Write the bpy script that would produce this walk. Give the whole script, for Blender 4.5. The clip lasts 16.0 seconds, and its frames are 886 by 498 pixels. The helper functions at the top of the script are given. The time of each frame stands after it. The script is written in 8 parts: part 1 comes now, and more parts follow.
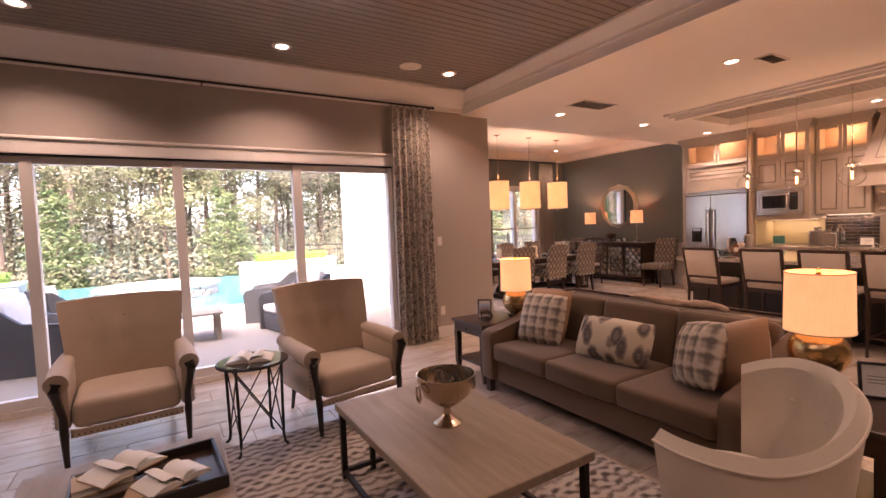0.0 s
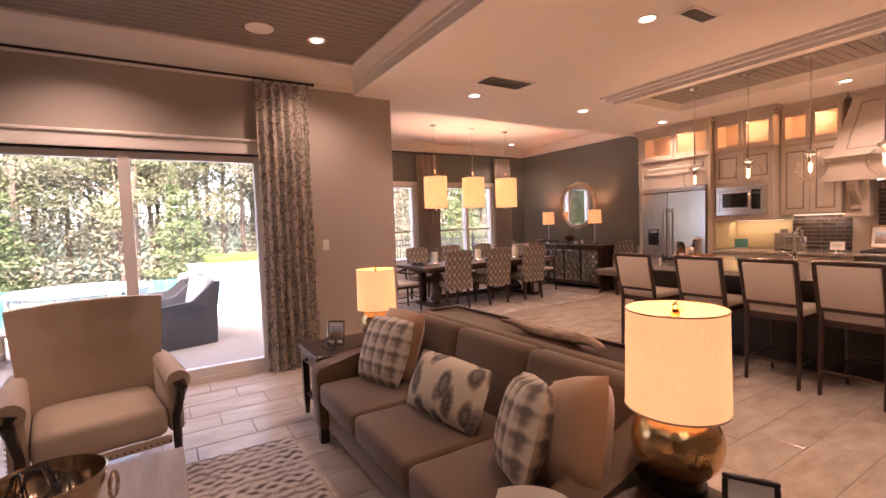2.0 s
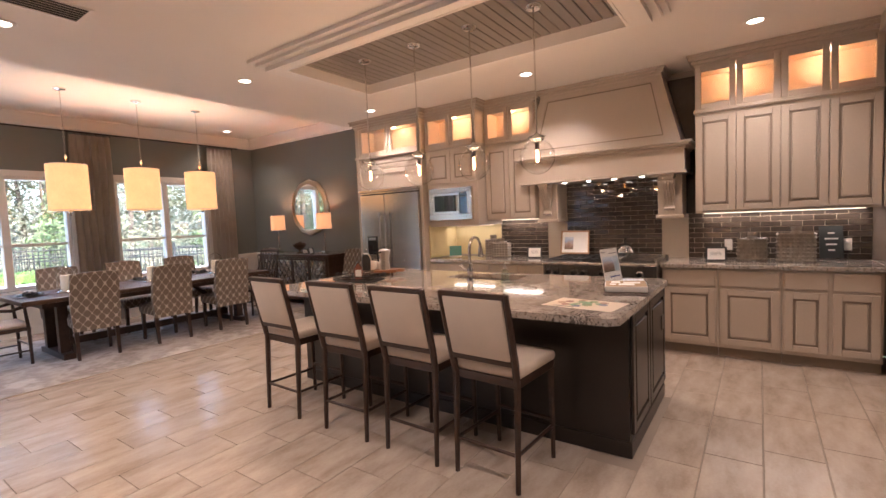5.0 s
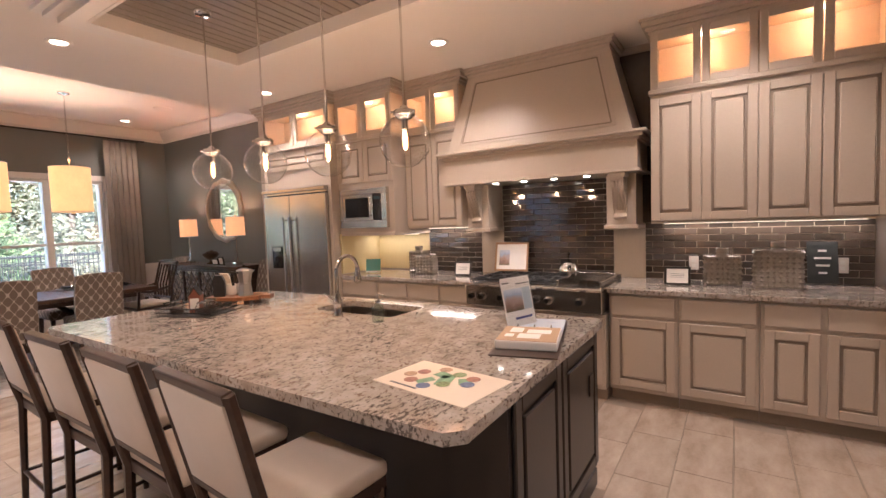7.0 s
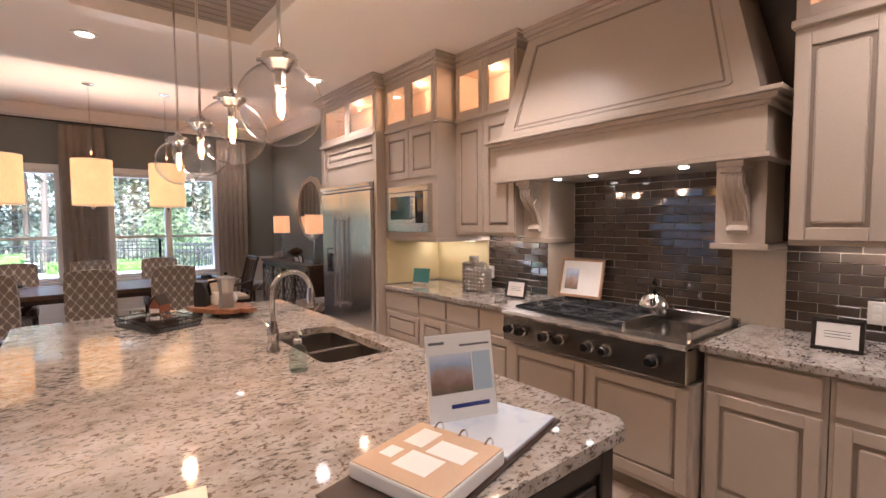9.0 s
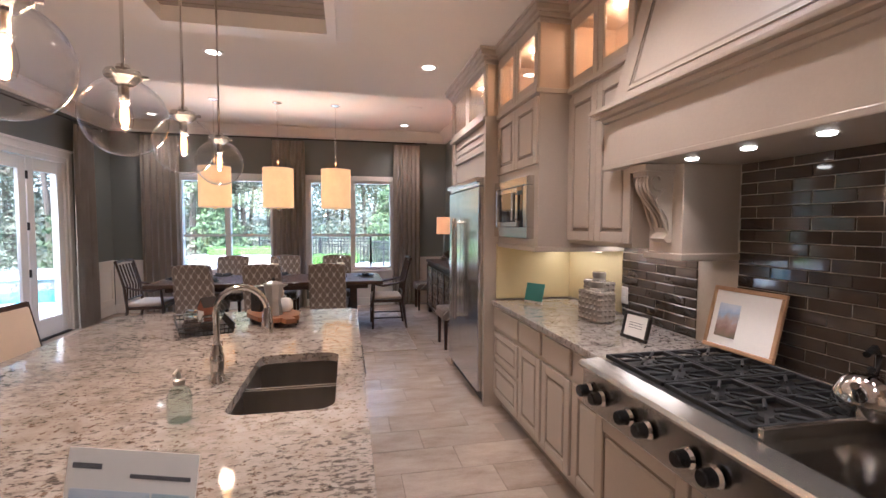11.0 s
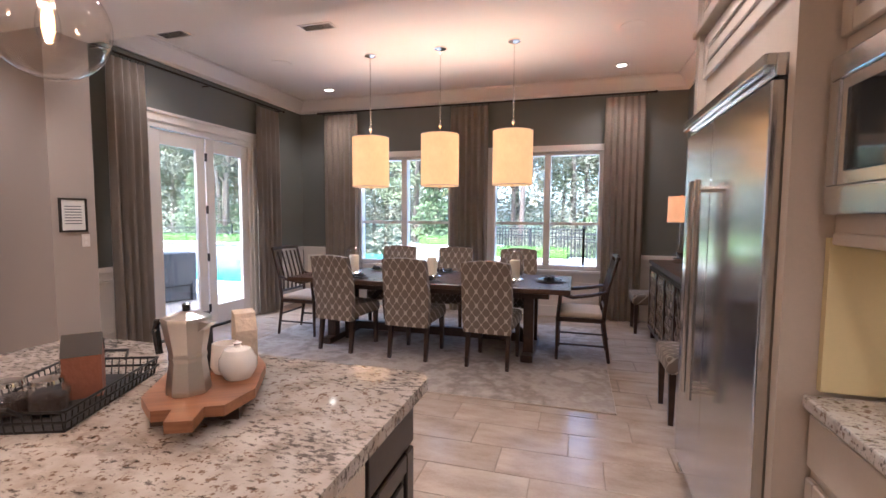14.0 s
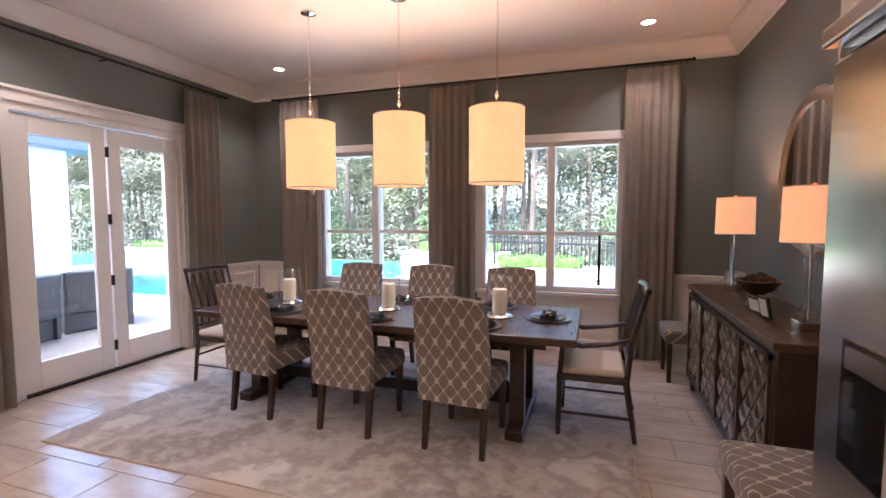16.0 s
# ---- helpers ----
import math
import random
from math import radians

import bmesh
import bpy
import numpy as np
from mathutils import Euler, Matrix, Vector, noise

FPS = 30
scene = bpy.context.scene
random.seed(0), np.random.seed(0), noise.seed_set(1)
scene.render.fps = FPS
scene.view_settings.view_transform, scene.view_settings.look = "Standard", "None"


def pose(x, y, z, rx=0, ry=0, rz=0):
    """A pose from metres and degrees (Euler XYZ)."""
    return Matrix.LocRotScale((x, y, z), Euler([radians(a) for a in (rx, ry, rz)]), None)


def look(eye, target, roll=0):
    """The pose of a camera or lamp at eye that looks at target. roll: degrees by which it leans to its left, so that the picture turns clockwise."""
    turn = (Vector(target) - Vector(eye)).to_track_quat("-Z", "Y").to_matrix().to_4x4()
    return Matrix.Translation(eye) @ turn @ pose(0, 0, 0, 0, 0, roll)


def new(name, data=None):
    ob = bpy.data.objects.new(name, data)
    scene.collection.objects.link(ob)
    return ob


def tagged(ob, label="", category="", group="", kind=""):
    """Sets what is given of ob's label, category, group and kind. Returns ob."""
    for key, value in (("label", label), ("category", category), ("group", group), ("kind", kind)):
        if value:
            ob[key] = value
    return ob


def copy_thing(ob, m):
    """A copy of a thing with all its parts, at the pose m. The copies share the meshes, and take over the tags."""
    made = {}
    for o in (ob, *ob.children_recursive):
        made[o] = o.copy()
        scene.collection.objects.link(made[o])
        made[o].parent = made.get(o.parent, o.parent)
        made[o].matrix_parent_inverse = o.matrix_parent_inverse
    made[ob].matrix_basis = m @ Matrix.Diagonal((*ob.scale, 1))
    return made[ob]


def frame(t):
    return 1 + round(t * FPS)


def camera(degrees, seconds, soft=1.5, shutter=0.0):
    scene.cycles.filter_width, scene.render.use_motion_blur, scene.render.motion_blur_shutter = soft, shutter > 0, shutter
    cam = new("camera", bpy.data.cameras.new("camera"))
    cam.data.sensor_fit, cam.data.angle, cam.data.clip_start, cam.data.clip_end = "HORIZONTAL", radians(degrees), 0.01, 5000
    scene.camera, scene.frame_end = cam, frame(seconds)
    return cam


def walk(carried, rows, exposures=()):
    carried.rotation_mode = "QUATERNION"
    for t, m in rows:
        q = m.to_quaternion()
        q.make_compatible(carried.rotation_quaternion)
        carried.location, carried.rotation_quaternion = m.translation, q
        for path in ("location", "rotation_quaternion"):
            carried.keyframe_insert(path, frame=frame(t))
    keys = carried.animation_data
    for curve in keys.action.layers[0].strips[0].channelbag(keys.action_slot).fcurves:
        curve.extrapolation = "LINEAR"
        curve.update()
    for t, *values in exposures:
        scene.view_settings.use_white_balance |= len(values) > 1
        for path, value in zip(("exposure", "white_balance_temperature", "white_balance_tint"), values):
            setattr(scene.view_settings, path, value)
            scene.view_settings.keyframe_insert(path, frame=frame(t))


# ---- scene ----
cam = camera(88.5, 16.0)
# seconds, eye x y z, yaw, pitch, roll
PATH = [
    (0.0, -0.106, -0.139, 1.497, -31.40, -2.97, -2.31),
    (0.5, 0.290, -0.092, 1.490, -30.72, -3.02, -2.05),
    (1.0, 0.658, -0.031, 1.484, -30.81, -3.11, -2.17),
    (1.5, 1.051, -0.017, 1.477, -31.10, -2.92, -2.05),
    (2.0, 1.444, 0.039, 1.464, -31.74, -3.04, -2.12),
    (2.5, 1.824, 0.088, 1.471, -34.34, -3.19, -2.17),
    (3.0, 2.237, 0.053, 1.481, -35.67, -3.08, -2.14),
    (3.5, 2.589, 0.076, 1.464, -37.63, -3.25, -2.08),
    (4.0, 2.982, 0.135, 1.462, -48.18, -3.70, -2.39),
    (4.5, 3.357, 0.092, 1.462, -53.35, -3.90, -2.68),
    (7.0, 5.078, 0.031, 1.494, -57.03, -3.56, -2.05),
    (7.5, 5.415, 0.001, 1.499, -57.00, -3.51, -2.10),
    (8.0, 5.738, -0.029, 1.522, -50.00, -3.31, -1.58),
    (10.5, 7.306, 0.114, 1.517, -23.61, -3.00, 0.18),
    (11.0, 7.609, 0.239, 1.540, -11.80, -3.07, 0.19),
    (11.5, 7.831, 0.466, 1.533, -4.03, -3.46, 0.39),
    (12.0, 8.011, 0.748, 1.525, 3.43, -3.58, 0.53),
    (12.5, 8.144, 1.085, 1.540, 12.62, -3.76, 0.85),
    (13.0, 8.082, 1.509, 1.499, 15.19, -4.20, 0.93),
    (13.5, 8.084, 1.881, 1.452, 16.04, -4.22, 0.59),
    (14.0, 8.118, 2.267, 1.437, 16.34, -4.15, 0.30),
    (14.5, 8.089, 2.650, 1.439, 16.43, -4.19, 0.37),
    (15.0, 8.119, 3.030, 1.446, 16.70, -4.16, 0.15),
    (15.5, 8.182, 3.385, 1.478, 17.02, -3.97, -0.12),
    (16.0, 8.160, 3.715, 1.506, 18.26, -3.87, -0.07),
]
walk(cam, [(t, pose(x, y, z) @ pose(0, 0, 0, 0, 0, yaw) @ pose(0, 0, 0, 90 + pitch, 0, 0) @ pose(0, 0, 0, 0, 0, roll)) for t, x, y, z, yaw, pitch, roll in PATH],
     [(0, 1.55, 7100, 34), (3.5, 1.74, 6600, 29), (4.0, 1.68, 6050, 17), (4.5, 1.66, 5800, 13), (7, 1.76, 5600, 12), (8.2, 1.74, 5500, 11), (10.5, 1.58, 5000, 8), (12.5, 1.42, 5000, 7), (13.5, 1.56, 5050, 9), (16, 1.62, 5250, 13)])

# ---- light ----
world = bpy.data.worlds.new("sky")
scene.world = world
world.use_nodes = True
wn = world.node_tree.nodes
sky = wn.new("ShaderNodeTexSky")
sky.sky_type, sky.sun_disc = "NISHITA", False
sky.sun_elevation, sky.sun_rotation = radians(50), radians(208)
sky.air_density, sky.dust_density = 1.0, 4.0
wn["Background"].inputs[1].default_value = 0.8
world.node_tree.links.new(sky.outputs[0], wn["Background"].inputs[0])
sun = new("sun", bpy.data.lights.new("sun", "SUN"))
sun.data.energy, sun.data.angle, sun.data.color = 1.3, radians(12), (1, 0.96, 0.9)
sun.matrix_basis = look((-14, -26, 40), (0, 0, 0))
WARM = (1.0, 0.58, 0.31)
SOFTWARM = (1.0, 0.77, 0.61)


def lamp(name, kind, m, watts, color, size=0.1, cone=120):
    ob = new(name, bpy.data.lights.new(name, kind))
    ob.data.energy, ob.data.color = watts, color
    if kind == "AREA":
        ob.data.shape, ob.data.size = "DISK", size
    else:
        ob.data.shadow_soft_size = size
    if kind == "SPOT":
        ob.data.spot_size, ob.data.spot_blend = radians(cone), 0.7
    ob.matrix_basis = m
    return ob


# ---- materials ----
def nodes_of(name):
    m = bpy.data.materials.new(name)
    m.use_nodes = True
    nt = m.node_tree
    return m, nt.nodes, nt.links, nt.nodes["Principled BSDF"]


def add(N, kind, **kw):
    n = N.new("ShaderNode" + kind)
    for key, v in kw.items():
        n.inputs[int(key[1:])].default_value = v
    return n


def ramp(N, L, fac, stops):
    r = N.new("ShaderNodeValToRGB")
    while len(r.color_ramp.elements) < len(stops):
        r.color_ramp.elements.new(0.5)
    for e, (p, c) in zip(r.color_ramp.elements, stops):
        e.position, e.color = p, (*c, 1)
    L.new(fac, r.inputs[0])
    return r.outputs[0]


def shade_of(c, k):
    return tuple(min(1, v * k) for v in c)


def coords(N, L, stretch=(1, 1, 1), world_space=False):
    if world_space:
        g = N.new("ShaderNodeNewGeometry").outputs["Position"]
    else:
        g = N.new("ShaderNodeTexCoord").outputs["Object"]
    mp = N.new("ShaderNodeMapping")
    mp.inputs["Scale"].default_value = stretch
    L.new(g, mp.inputs[0])
    return mp.outputs[0]


def noise_tex(N, L, co, scale, detail=4, rough=0.55):
    n = N.new("ShaderNodeTexNoise")
    n.inputs["Scale"].default_value, n.inputs["Detail"].default_value, n.inputs["Roughness"].default_value = scale, detail, rough
    L.new(co, n.inputs["Vector"])
    return n.outputs["Fac"]


def bump(N, L, height, strength, dist=0.01):
    b = N.new("ShaderNodeBump")
    b.inputs["Strength"].default_value, b.inputs["Distance"].default_value = strength, dist
    L.new(height, b.inputs["Height"])
    return b.outputs[0]


def math_node(N, L, op, a, b=None):
    n = N.new("ShaderNodeMath")
    n.operation = op
    for i, v in enumerate((a, b)):
        if v is None:
            continue
        if isinstance(v, (int, float)):
            n.inputs[i].default_value = v
        else:
            L.new(v, n.inputs[i])
    return n.outputs[0]


def plain(name, base, rough=0.5, metal=0.0, vary=0.08, big=1.5, fine=60, relief=0.05, stretch=(1, 1, 1), coat=0.0, sheen=0.0, world_space=False, random_piece=0.0):
    """A surface with broad and fine variation of tone, gloss and relief."""
    m, N, L, B = nodes_of(name)
    co = coords(N, L, stretch, world_space)
    a, b = noise_tex(N, L, co, big, 3), noise_tex(N, L, co, fine, 3)
    mix = math_node(N, L, "ADD", math_node(N, L, "MULTIPLY", a, 0.65), math_node(N, L, "MULTIPLY", b, 0.35))
    col = ramp(N, L, mix, [(0.3, shade_of(base, 1 - vary)), (0.7, shade_of(base, 1 + vary))])
    if random_piece:
        h = N.new("ShaderNodeHueSaturation")
        oi = N.new("ShaderNodeObjectInfo")
        L.new(math_node(N, L, "ADD", math_node(N, L, "MULTIPLY", oi.outputs["Random"], random_piece), 1 - random_piece / 2), h.inputs["Value"])
        L.new(col, h.inputs["Color"])
        col = h.outputs[0]
    L.new(col, B.inputs["Base Color"])
    rr = math_node(N, L, "ADD", math_node(N, L, "MULTIPLY", a, 0.2 * rough), 0.9 * rough)
    L.new(rr, B.inputs["Roughness"])
    B.inputs["Metallic"].default_value = metal
    B.inputs["Coat Weight"].default_value = coat
    B.inputs["Sheen Weight"].default_value = sheen
    if relief:
        L.new(bump(N, L, b, relief), B.inputs["Normal"])
    return m


def wood(name, dark, light, rough=0.35, axis=1, scale=1.0, coat=0.0):
    m, N, L, B = nodes_of(name)
    st = [9 * scale, 9 * scale, 9 * scale]
    st[axis] = 0.7 * scale
    co = coords(N, L, st)
    g = noise_tex(N, L, co, 2.2, 6, 0.65)
    f = noise_tex(N, L, coords(N, L, tuple(s * 6 for s in st)), 3.0, 3)
    mix = math_node(N, L, "ADD", math_node(N, L, "MULTIPLY", g, 0.75), math_node(N, L, "MULTIPLY", f, 0.25))
    L.new(ramp(N, L, mix, [(0.3, dark), (0.7, light)]), B.inputs["Base Color"])
    L.new(math_node(N, L, "ADD", math_node(N, L, "MULTIPLY", f, 0.2), rough - 0.1), B.inputs["Roughness"])
    L.new(bump(N, L, mix, 0.12, 0.004), B.inputs["Normal"])
    B.inputs["Coat Weight"].default_value = coat
    return m


def cloth(name, base, rough=0.9, weave=420, vary=0.1, sheen=0.25):
    m, N, L, B = nodes_of(name)
    co = coords(N, L)
    a = noise_tex(N, L, co, 3.5, 4)
    w = N.new("ShaderNodeTexWave")
    w.inputs["Scale"].default_value, w.inputs["Distortion"].default_value = weave / 6, 2.0
    L.new(co, w.inputs["Vector"])
    f = noise_tex(N, L, co, weave, 2)
    mix = math_node(N, L, "ADD", math_node(N, L, "MULTIPLY", a, 0.6), math_node(N, L, "MULTIPLY", f, 0.4))
    L.new(ramp(N, L, mix, [(0.3, shade_of(base, 1 - vary)), (0.7, shade_of(base, 1 + vary))]), B.inputs["Base Color"])
    B.inputs["Roughness"].default_value = rough
    B.inputs["Sheen Weight"].default_value = sheen
    B.inputs["Specular IOR Level"].default_value = 0.25
    L.new(bump(N, L, f, 0.25, 0.002), B.inputs["Normal"])
    return m


def glow(name, color, strength):
    m, N, L, B = nodes_of(name)
    B.inputs["Base Color"].default_value = (*color, 1)
    B.inputs["Emission Color"].default_value = (*color, 1)
    B.inputs["Emission Strength"].default_value = strength
    return m


def clear_glass(name, tint=(1, 1, 1), rough=0.0):
    m, N, L, B = nodes_of(name)
    out = N["Material Output"]
    tr, gl, mx = N.new("ShaderNodeBsdfTransparent"), N.new("ShaderNodeBsdfGlossy"), N.new("ShaderNodeMixShader")
    lw = N.new("ShaderNodeLayerWeight")
    lw.inputs[0].default_value = 0.5
    fr = math_node(N, L, "ADD", math_node(N, L, "MULTIPLY", math_node(N, L, "POWER", lw.outputs["Facing"], 3.0), 0.9), 0.05)
    tr.inputs[0].default_value = (*tint, 1)
    gl.inputs["Roughness"].default_value = rough
    L.new(fr, mx.inputs[0])
    L.new(tr.outputs[0], mx.inputs[1])
    L.new(gl.outputs[0], mx.inputs[2])
    L.new(mx.outputs[0], out.inputs[0])
    return m


def lamp_shade(name, color, strength):
    """Backlit linen: translucent cloth that also glows from the bulb within."""
    m, N, L, B = nodes_of(name)
    co = coords(N, L)
    f = noise_tex(N, L, coords(N, L, (160, 160, 14)), 1.5, 3)
    a = noise_tex(N, L, co, 5, 3)
    mix = math_node(N, L, "ADD", math_node(N, L, "MULTIPLY", f, 0.5), math_node(N, L, "MULTIPLY", a, 0.5))
    c = ramp(N, L, mix, [(0.3, shade_of(color, 0.86)), (0.7, shade_of(color, 1.05))])
    L.new(c, B.inputs["Base Color"])
    L.new(c, B.inputs["Emission Color"])
    B.inputs["Emission Strength"].default_value = strength
    B.inputs["Roughness"].default_value = 0.9
    L.new(bump(N, L, f, 0.2, 0.002), B.inputs["Normal"])
    return m


M_WALL = plain("warm greige wall paint", (0.40, 0.345, 0.30), 0.75, vary=0.03, fine=140, relief=0.04)
M_GREEN = plain("grey green wall paint", (0.158, 0.163, 0.146), 0.6, vary=0.04, fine=140, relief=0.04)
M_WHITE = plain("white trim paint", (0.74, 0.70, 0.65), 0.4, vary=0.02, fine=90, relief=0.02)
M_CEIL = plain("flat white ceiling paint", (0.76, 0.71, 0.65), 0.85, vary=0.02, fine=120, relief=0.05)
M_BEAD = plain("taupe painted beadboard", (0.215, 0.185, 0.16), 0.32, vary=0.06, fine=40, relief=0.04)
M_CAB = plain("glazed greige cabinet paint", (0.47, 0.40, 0.325), 0.38, vary=0.05, fine=70, relief=0.03)
# Darker tone shared by the door groove glaze and the toe kicks.
M_GLAZE_KICK = plain("darker cabinet glaze and toe kick tone", (0.24, 0.19, 0.145), 0.45, vary=0.08)
M_CABIN = plain("cabinet interior", (0.62, 0.47, 0.33), 0.5, vary=0.04)
M_BLACK = plain("espresso black paint", (0.022, 0.017, 0.014), 0.3, vary=0.15, relief=0.03)
M_ESP = wood("espresso stained wood", (0.016, 0.008, 0.005), (0.06, 0.03, 0.018), 0.33)
M_WALNUT = wood("dark walnut wood", (0.03, 0.014, 0.008), (0.10, 0.05, 0.028), 0.3)
M_OAK = wood("weathered grey oak", (0.20, 0.15, 0.11), (0.36, 0.28, 0.21), 0.5)
M_BOARD = wood("acacia serving board", (0.13, 0.05, 0.02), (0.33, 0.15, 0.07), 0.4)
M_PICWOOD = wood("light wood frame", (0.30, 0.17, 0.08), (0.48, 0.29, 0.16), 0.45)
M_STEEL = plain("brushed stainless steel", (0.66, 0.64, 0.61), 0.2, 1.0, vary=0.015, big=1.0, fine=30, relief=0)
M_CHROME = plain("polished nickel", (0.72, 0.70, 0.67), 0.08, 1.0, vary=0.03, relief=0)
M_DARKMETAL = plain("blackened steel", (0.035, 0.03, 0.028), 0.4, 0.8, vary=0.2)
M_IRON = plain("matte cast iron", (0.018, 0.017, 0.017), 0.55, 0.3, vary=0.3, relief=0.15)
M_GOLD = plain("hammered gold leaf", (0.75, 0.52, 0.26), 0.2, 1.0, vary=0.2, big=9, fine=25, relief=0.5)
M_CREAM = cloth("cream upholstery linen", (0.60, 0.50, 0.40))
M_BEIGE = cloth("beige linen", (0.50, 0.40, 0.31))
M_SOFA = cloth("taupe brown upholstery", (0.125, 0.077, 0.047), vary=0.12)
M_TAN = cloth("tan velvet", (0.34, 0.19, 0.10), sheen=0.5)
M_PIPING = cloth("dark piping", (0.06, 0.04, 0.03))
M_GLASS = clear_glass("clear glass")
M_PANE = clear_glass("window glass", (0.97, 0.98, 0.97))
M_MIRROR = plain("mirror silver", (0.86, 0.86, 0.85), 0.02, 1.0, vary=0.0, relief=0)
M_CANDLE = plain("ivory candle wax", (0.80, 0.72, 0.55), 0.5, vary=0.03)
M_PAPER = plain("white paper", (0.80, 0.78, 0.74), 0.6, vary=0.03)
M_CANGLOW = glow("warm lamp lens", (1.0, 0.84, 0.64), 5.0)
M_STRIP = glow("warm strip lens", (1.0, 0.80, 0.56), 0.8)
M_FILAMENT = glow("glowing filament", (1.0, 0.42, 0.10), 4.5)
M_SHADE = lamp_shade("backlit ivory linen shade", (1.0, 0.50, 0.22), 0.34)
M_SHADE2 = lamp_shade("backlit linen drum shade", (1.0, 0.54, 0.22), 0.33)
M_SHADE3 = lamp_shade("backlit small linen shade", (1.0, 0.44, 0.19), 0.28)


# ---- mesh helpers ----
def finish(name, bm, material, smooth=False):
    me = bpy.data.meshes.new(name)
    bmesh.ops.recalc_face_normals(bm, faces=bm.faces[:])
    bm.to_mesh(me)
    bm.free()
    mats = material if isinstance(material, (list, tuple)) else [material]
    for mm in mats:
        me.materials.append(mm)
    if smooth:
        for p in me.polygons:
            p.use_smooth = True
        me.set_sharp_from_angle(angle=radians(38))
    return me


def part(name, bm, material, parent=None, label="", smooth=False):
    ob = new(name, finish(name, bm, material, smooth))
    ob.parent = parent
    return tagged(ob, label)


def structure(name, bm, material, label, smooth=False):
    return tagged(new(name, finish(name, bm, material, smooth)), label, "", "", "structure")


def thing(name, m, label, category, group=""):
    ob = new(name)
    ob.empty_display_size = 0.1
    ob.matrix_basis = m
    return tagged(ob, label, category, group)


def box(bm, x0, y0, z0, x1, y1, z1, r=0.0, seg=2, m=None):
    got = bmesh.ops.create_cube(bm, size=1.0)["verts"]
    for v in got:
        v.co = Vector((x0 + (x1 - x0) * (v.co.x + 0.5), y0 + (y1 - y0) * (v.co.y + 0.5), z0 + (z1 - z0) * (v.co.z + 0.5)))
    if r:
        edges = list({e for v in got for e in v.link_edges})
        out = bmesh.ops.bevel(bm, geom=edges, offset=r, segments=seg, affect="EDGES", profile=0.5)
        got = list({v for f in out["faces"] for v in f.verts} | {v for v in got if v.is_valid})
    if m is not None:
        bmesh.ops.transform(bm, matrix=m, verts=got)
    return got


def B(*a, r=0.0, seg=2, m=None):
    bm = bmesh.new()
    box(bm, *a, r=r, seg=seg, m=m)
    return bm


def rod(bm, p, q, r0, r1=None, n=12):
    p, q = Vector(p), Vector(q)
    r1 = r0 if r1 is None else r1
    d = q - p
    m = Matrix.Translation((p + q) / 2) @ d.to_track_quat("Z", "Y").to_matrix().to_4x4()
    bmesh.ops.create_cone(bm, cap_ends=True, cap_tris=False, segments=n, radius1=r0, radius2=r1, depth=d.length, matrix=m)


def R(p, q, r0, r1=None, n=12):
    bm = bmesh.new()
    rod(bm, p, q, r0, r1, n)
    return bm


def lathe(bm, prof, n=24, at=(0, 0, 0)):
    """Turns (radius, height) pairs about the upright through at."""
    rings = []
    for rr, zz in prof:
        rings.append([bm.verts.new((at[0] + rr * math.cos(2 * math.pi * i / n), at[1] + rr * math.sin(2 * math.pi * i / n), at[2] + zz)) for i in range(n)])
    for a, b in zip(rings, rings[1:]):
        for i in range(n):
            bm.faces.new((a[i], a[(i + 1) % n], b[(i + 1) % n], b[i]))
    for ring, (rr, _) in ((rings[0], prof[0]), (rings[-1], prof[-1])):
        if rr > 1e-4:
            bm.faces.new(ring)
    bmesh.ops.remove_doubles(bm, verts=[v for ring in rings for v in ring], dist=1e-5)


def Lt(prof, n=24, at=(0, 0, 0)):
    bm = bmesh.new()
    lathe(bm, prof, n, at)
    return bm


def tube(bm, pts, r, n=8, closed=False):
    """A round bar along points."""
    pts = [Vector(p) for p in pts]
    rings = []
    up = Vector((0.13, 0.21, 0.97)).normalized()
    for i, p in enumerate(pts):
        a = pts[i - 1] if (i or closed) else p
        b = pts[(i + 1) % len(pts)] if (i < len(pts) - 1 or closed) else p
        d = (b - a).normalized()
        u = d.cross(up)
        if u.length < 1e-3:
            u = d.cross(Vector((1, 0, 0)))
        u.normalize()
        v = d.cross(u)
        rr = r[i] if isinstance(r, (list, tuple)) else r
        rings.append([bm.verts.new(p + rr * (u * math.cos(2 * math.pi * k / n) + v * math.sin(2 * math.pi * k / n))) for k in range(n)])
    pairs = list(zip(rings, rings[1:])) + ([(rings[-1], rings[0])] if closed else [])
    for a, b in pairs:
        for k in range(n):
            bm.faces.new((a[k], a[(k + 1) % n], b[(k + 1) % n], b[k]))
    if not closed:
        bm.faces.new(rings[0])
        bm.faces.new(rings[-1])


def T(pts, r, n=8, closed=False):
    bm = bmesh.new()
    tube(bm, pts, r, n, closed)
    return bm


def prism(bm, poly, axis, a, b):
    """Pushes a closed outline of (u, v) from a to b along an axis: x takes (y, z), y takes (x, z), z takes (x, y)."""
    def at(u, v, w):
        return {"x": (w, u, v), "y": (u, w, v), "z": (u, v, w)}[axis]
    p, q = [bm.verts.new(at(u, v, a)) for u, v in poly], [bm.verts.new(at(u, v, b)) for u, v in poly]
    n = len(poly)
    for i in range(n):
        bm.faces.new((p[i], p[(i + 1) % n], q[(i + 1) % n], q[i]))
    bm.faces.new(p)
    bm.faces.new(q)


def P(poly, axis, a, b):
    bm = bmesh.new()
    prism(bm, poly, axis, a, b)
    return bm


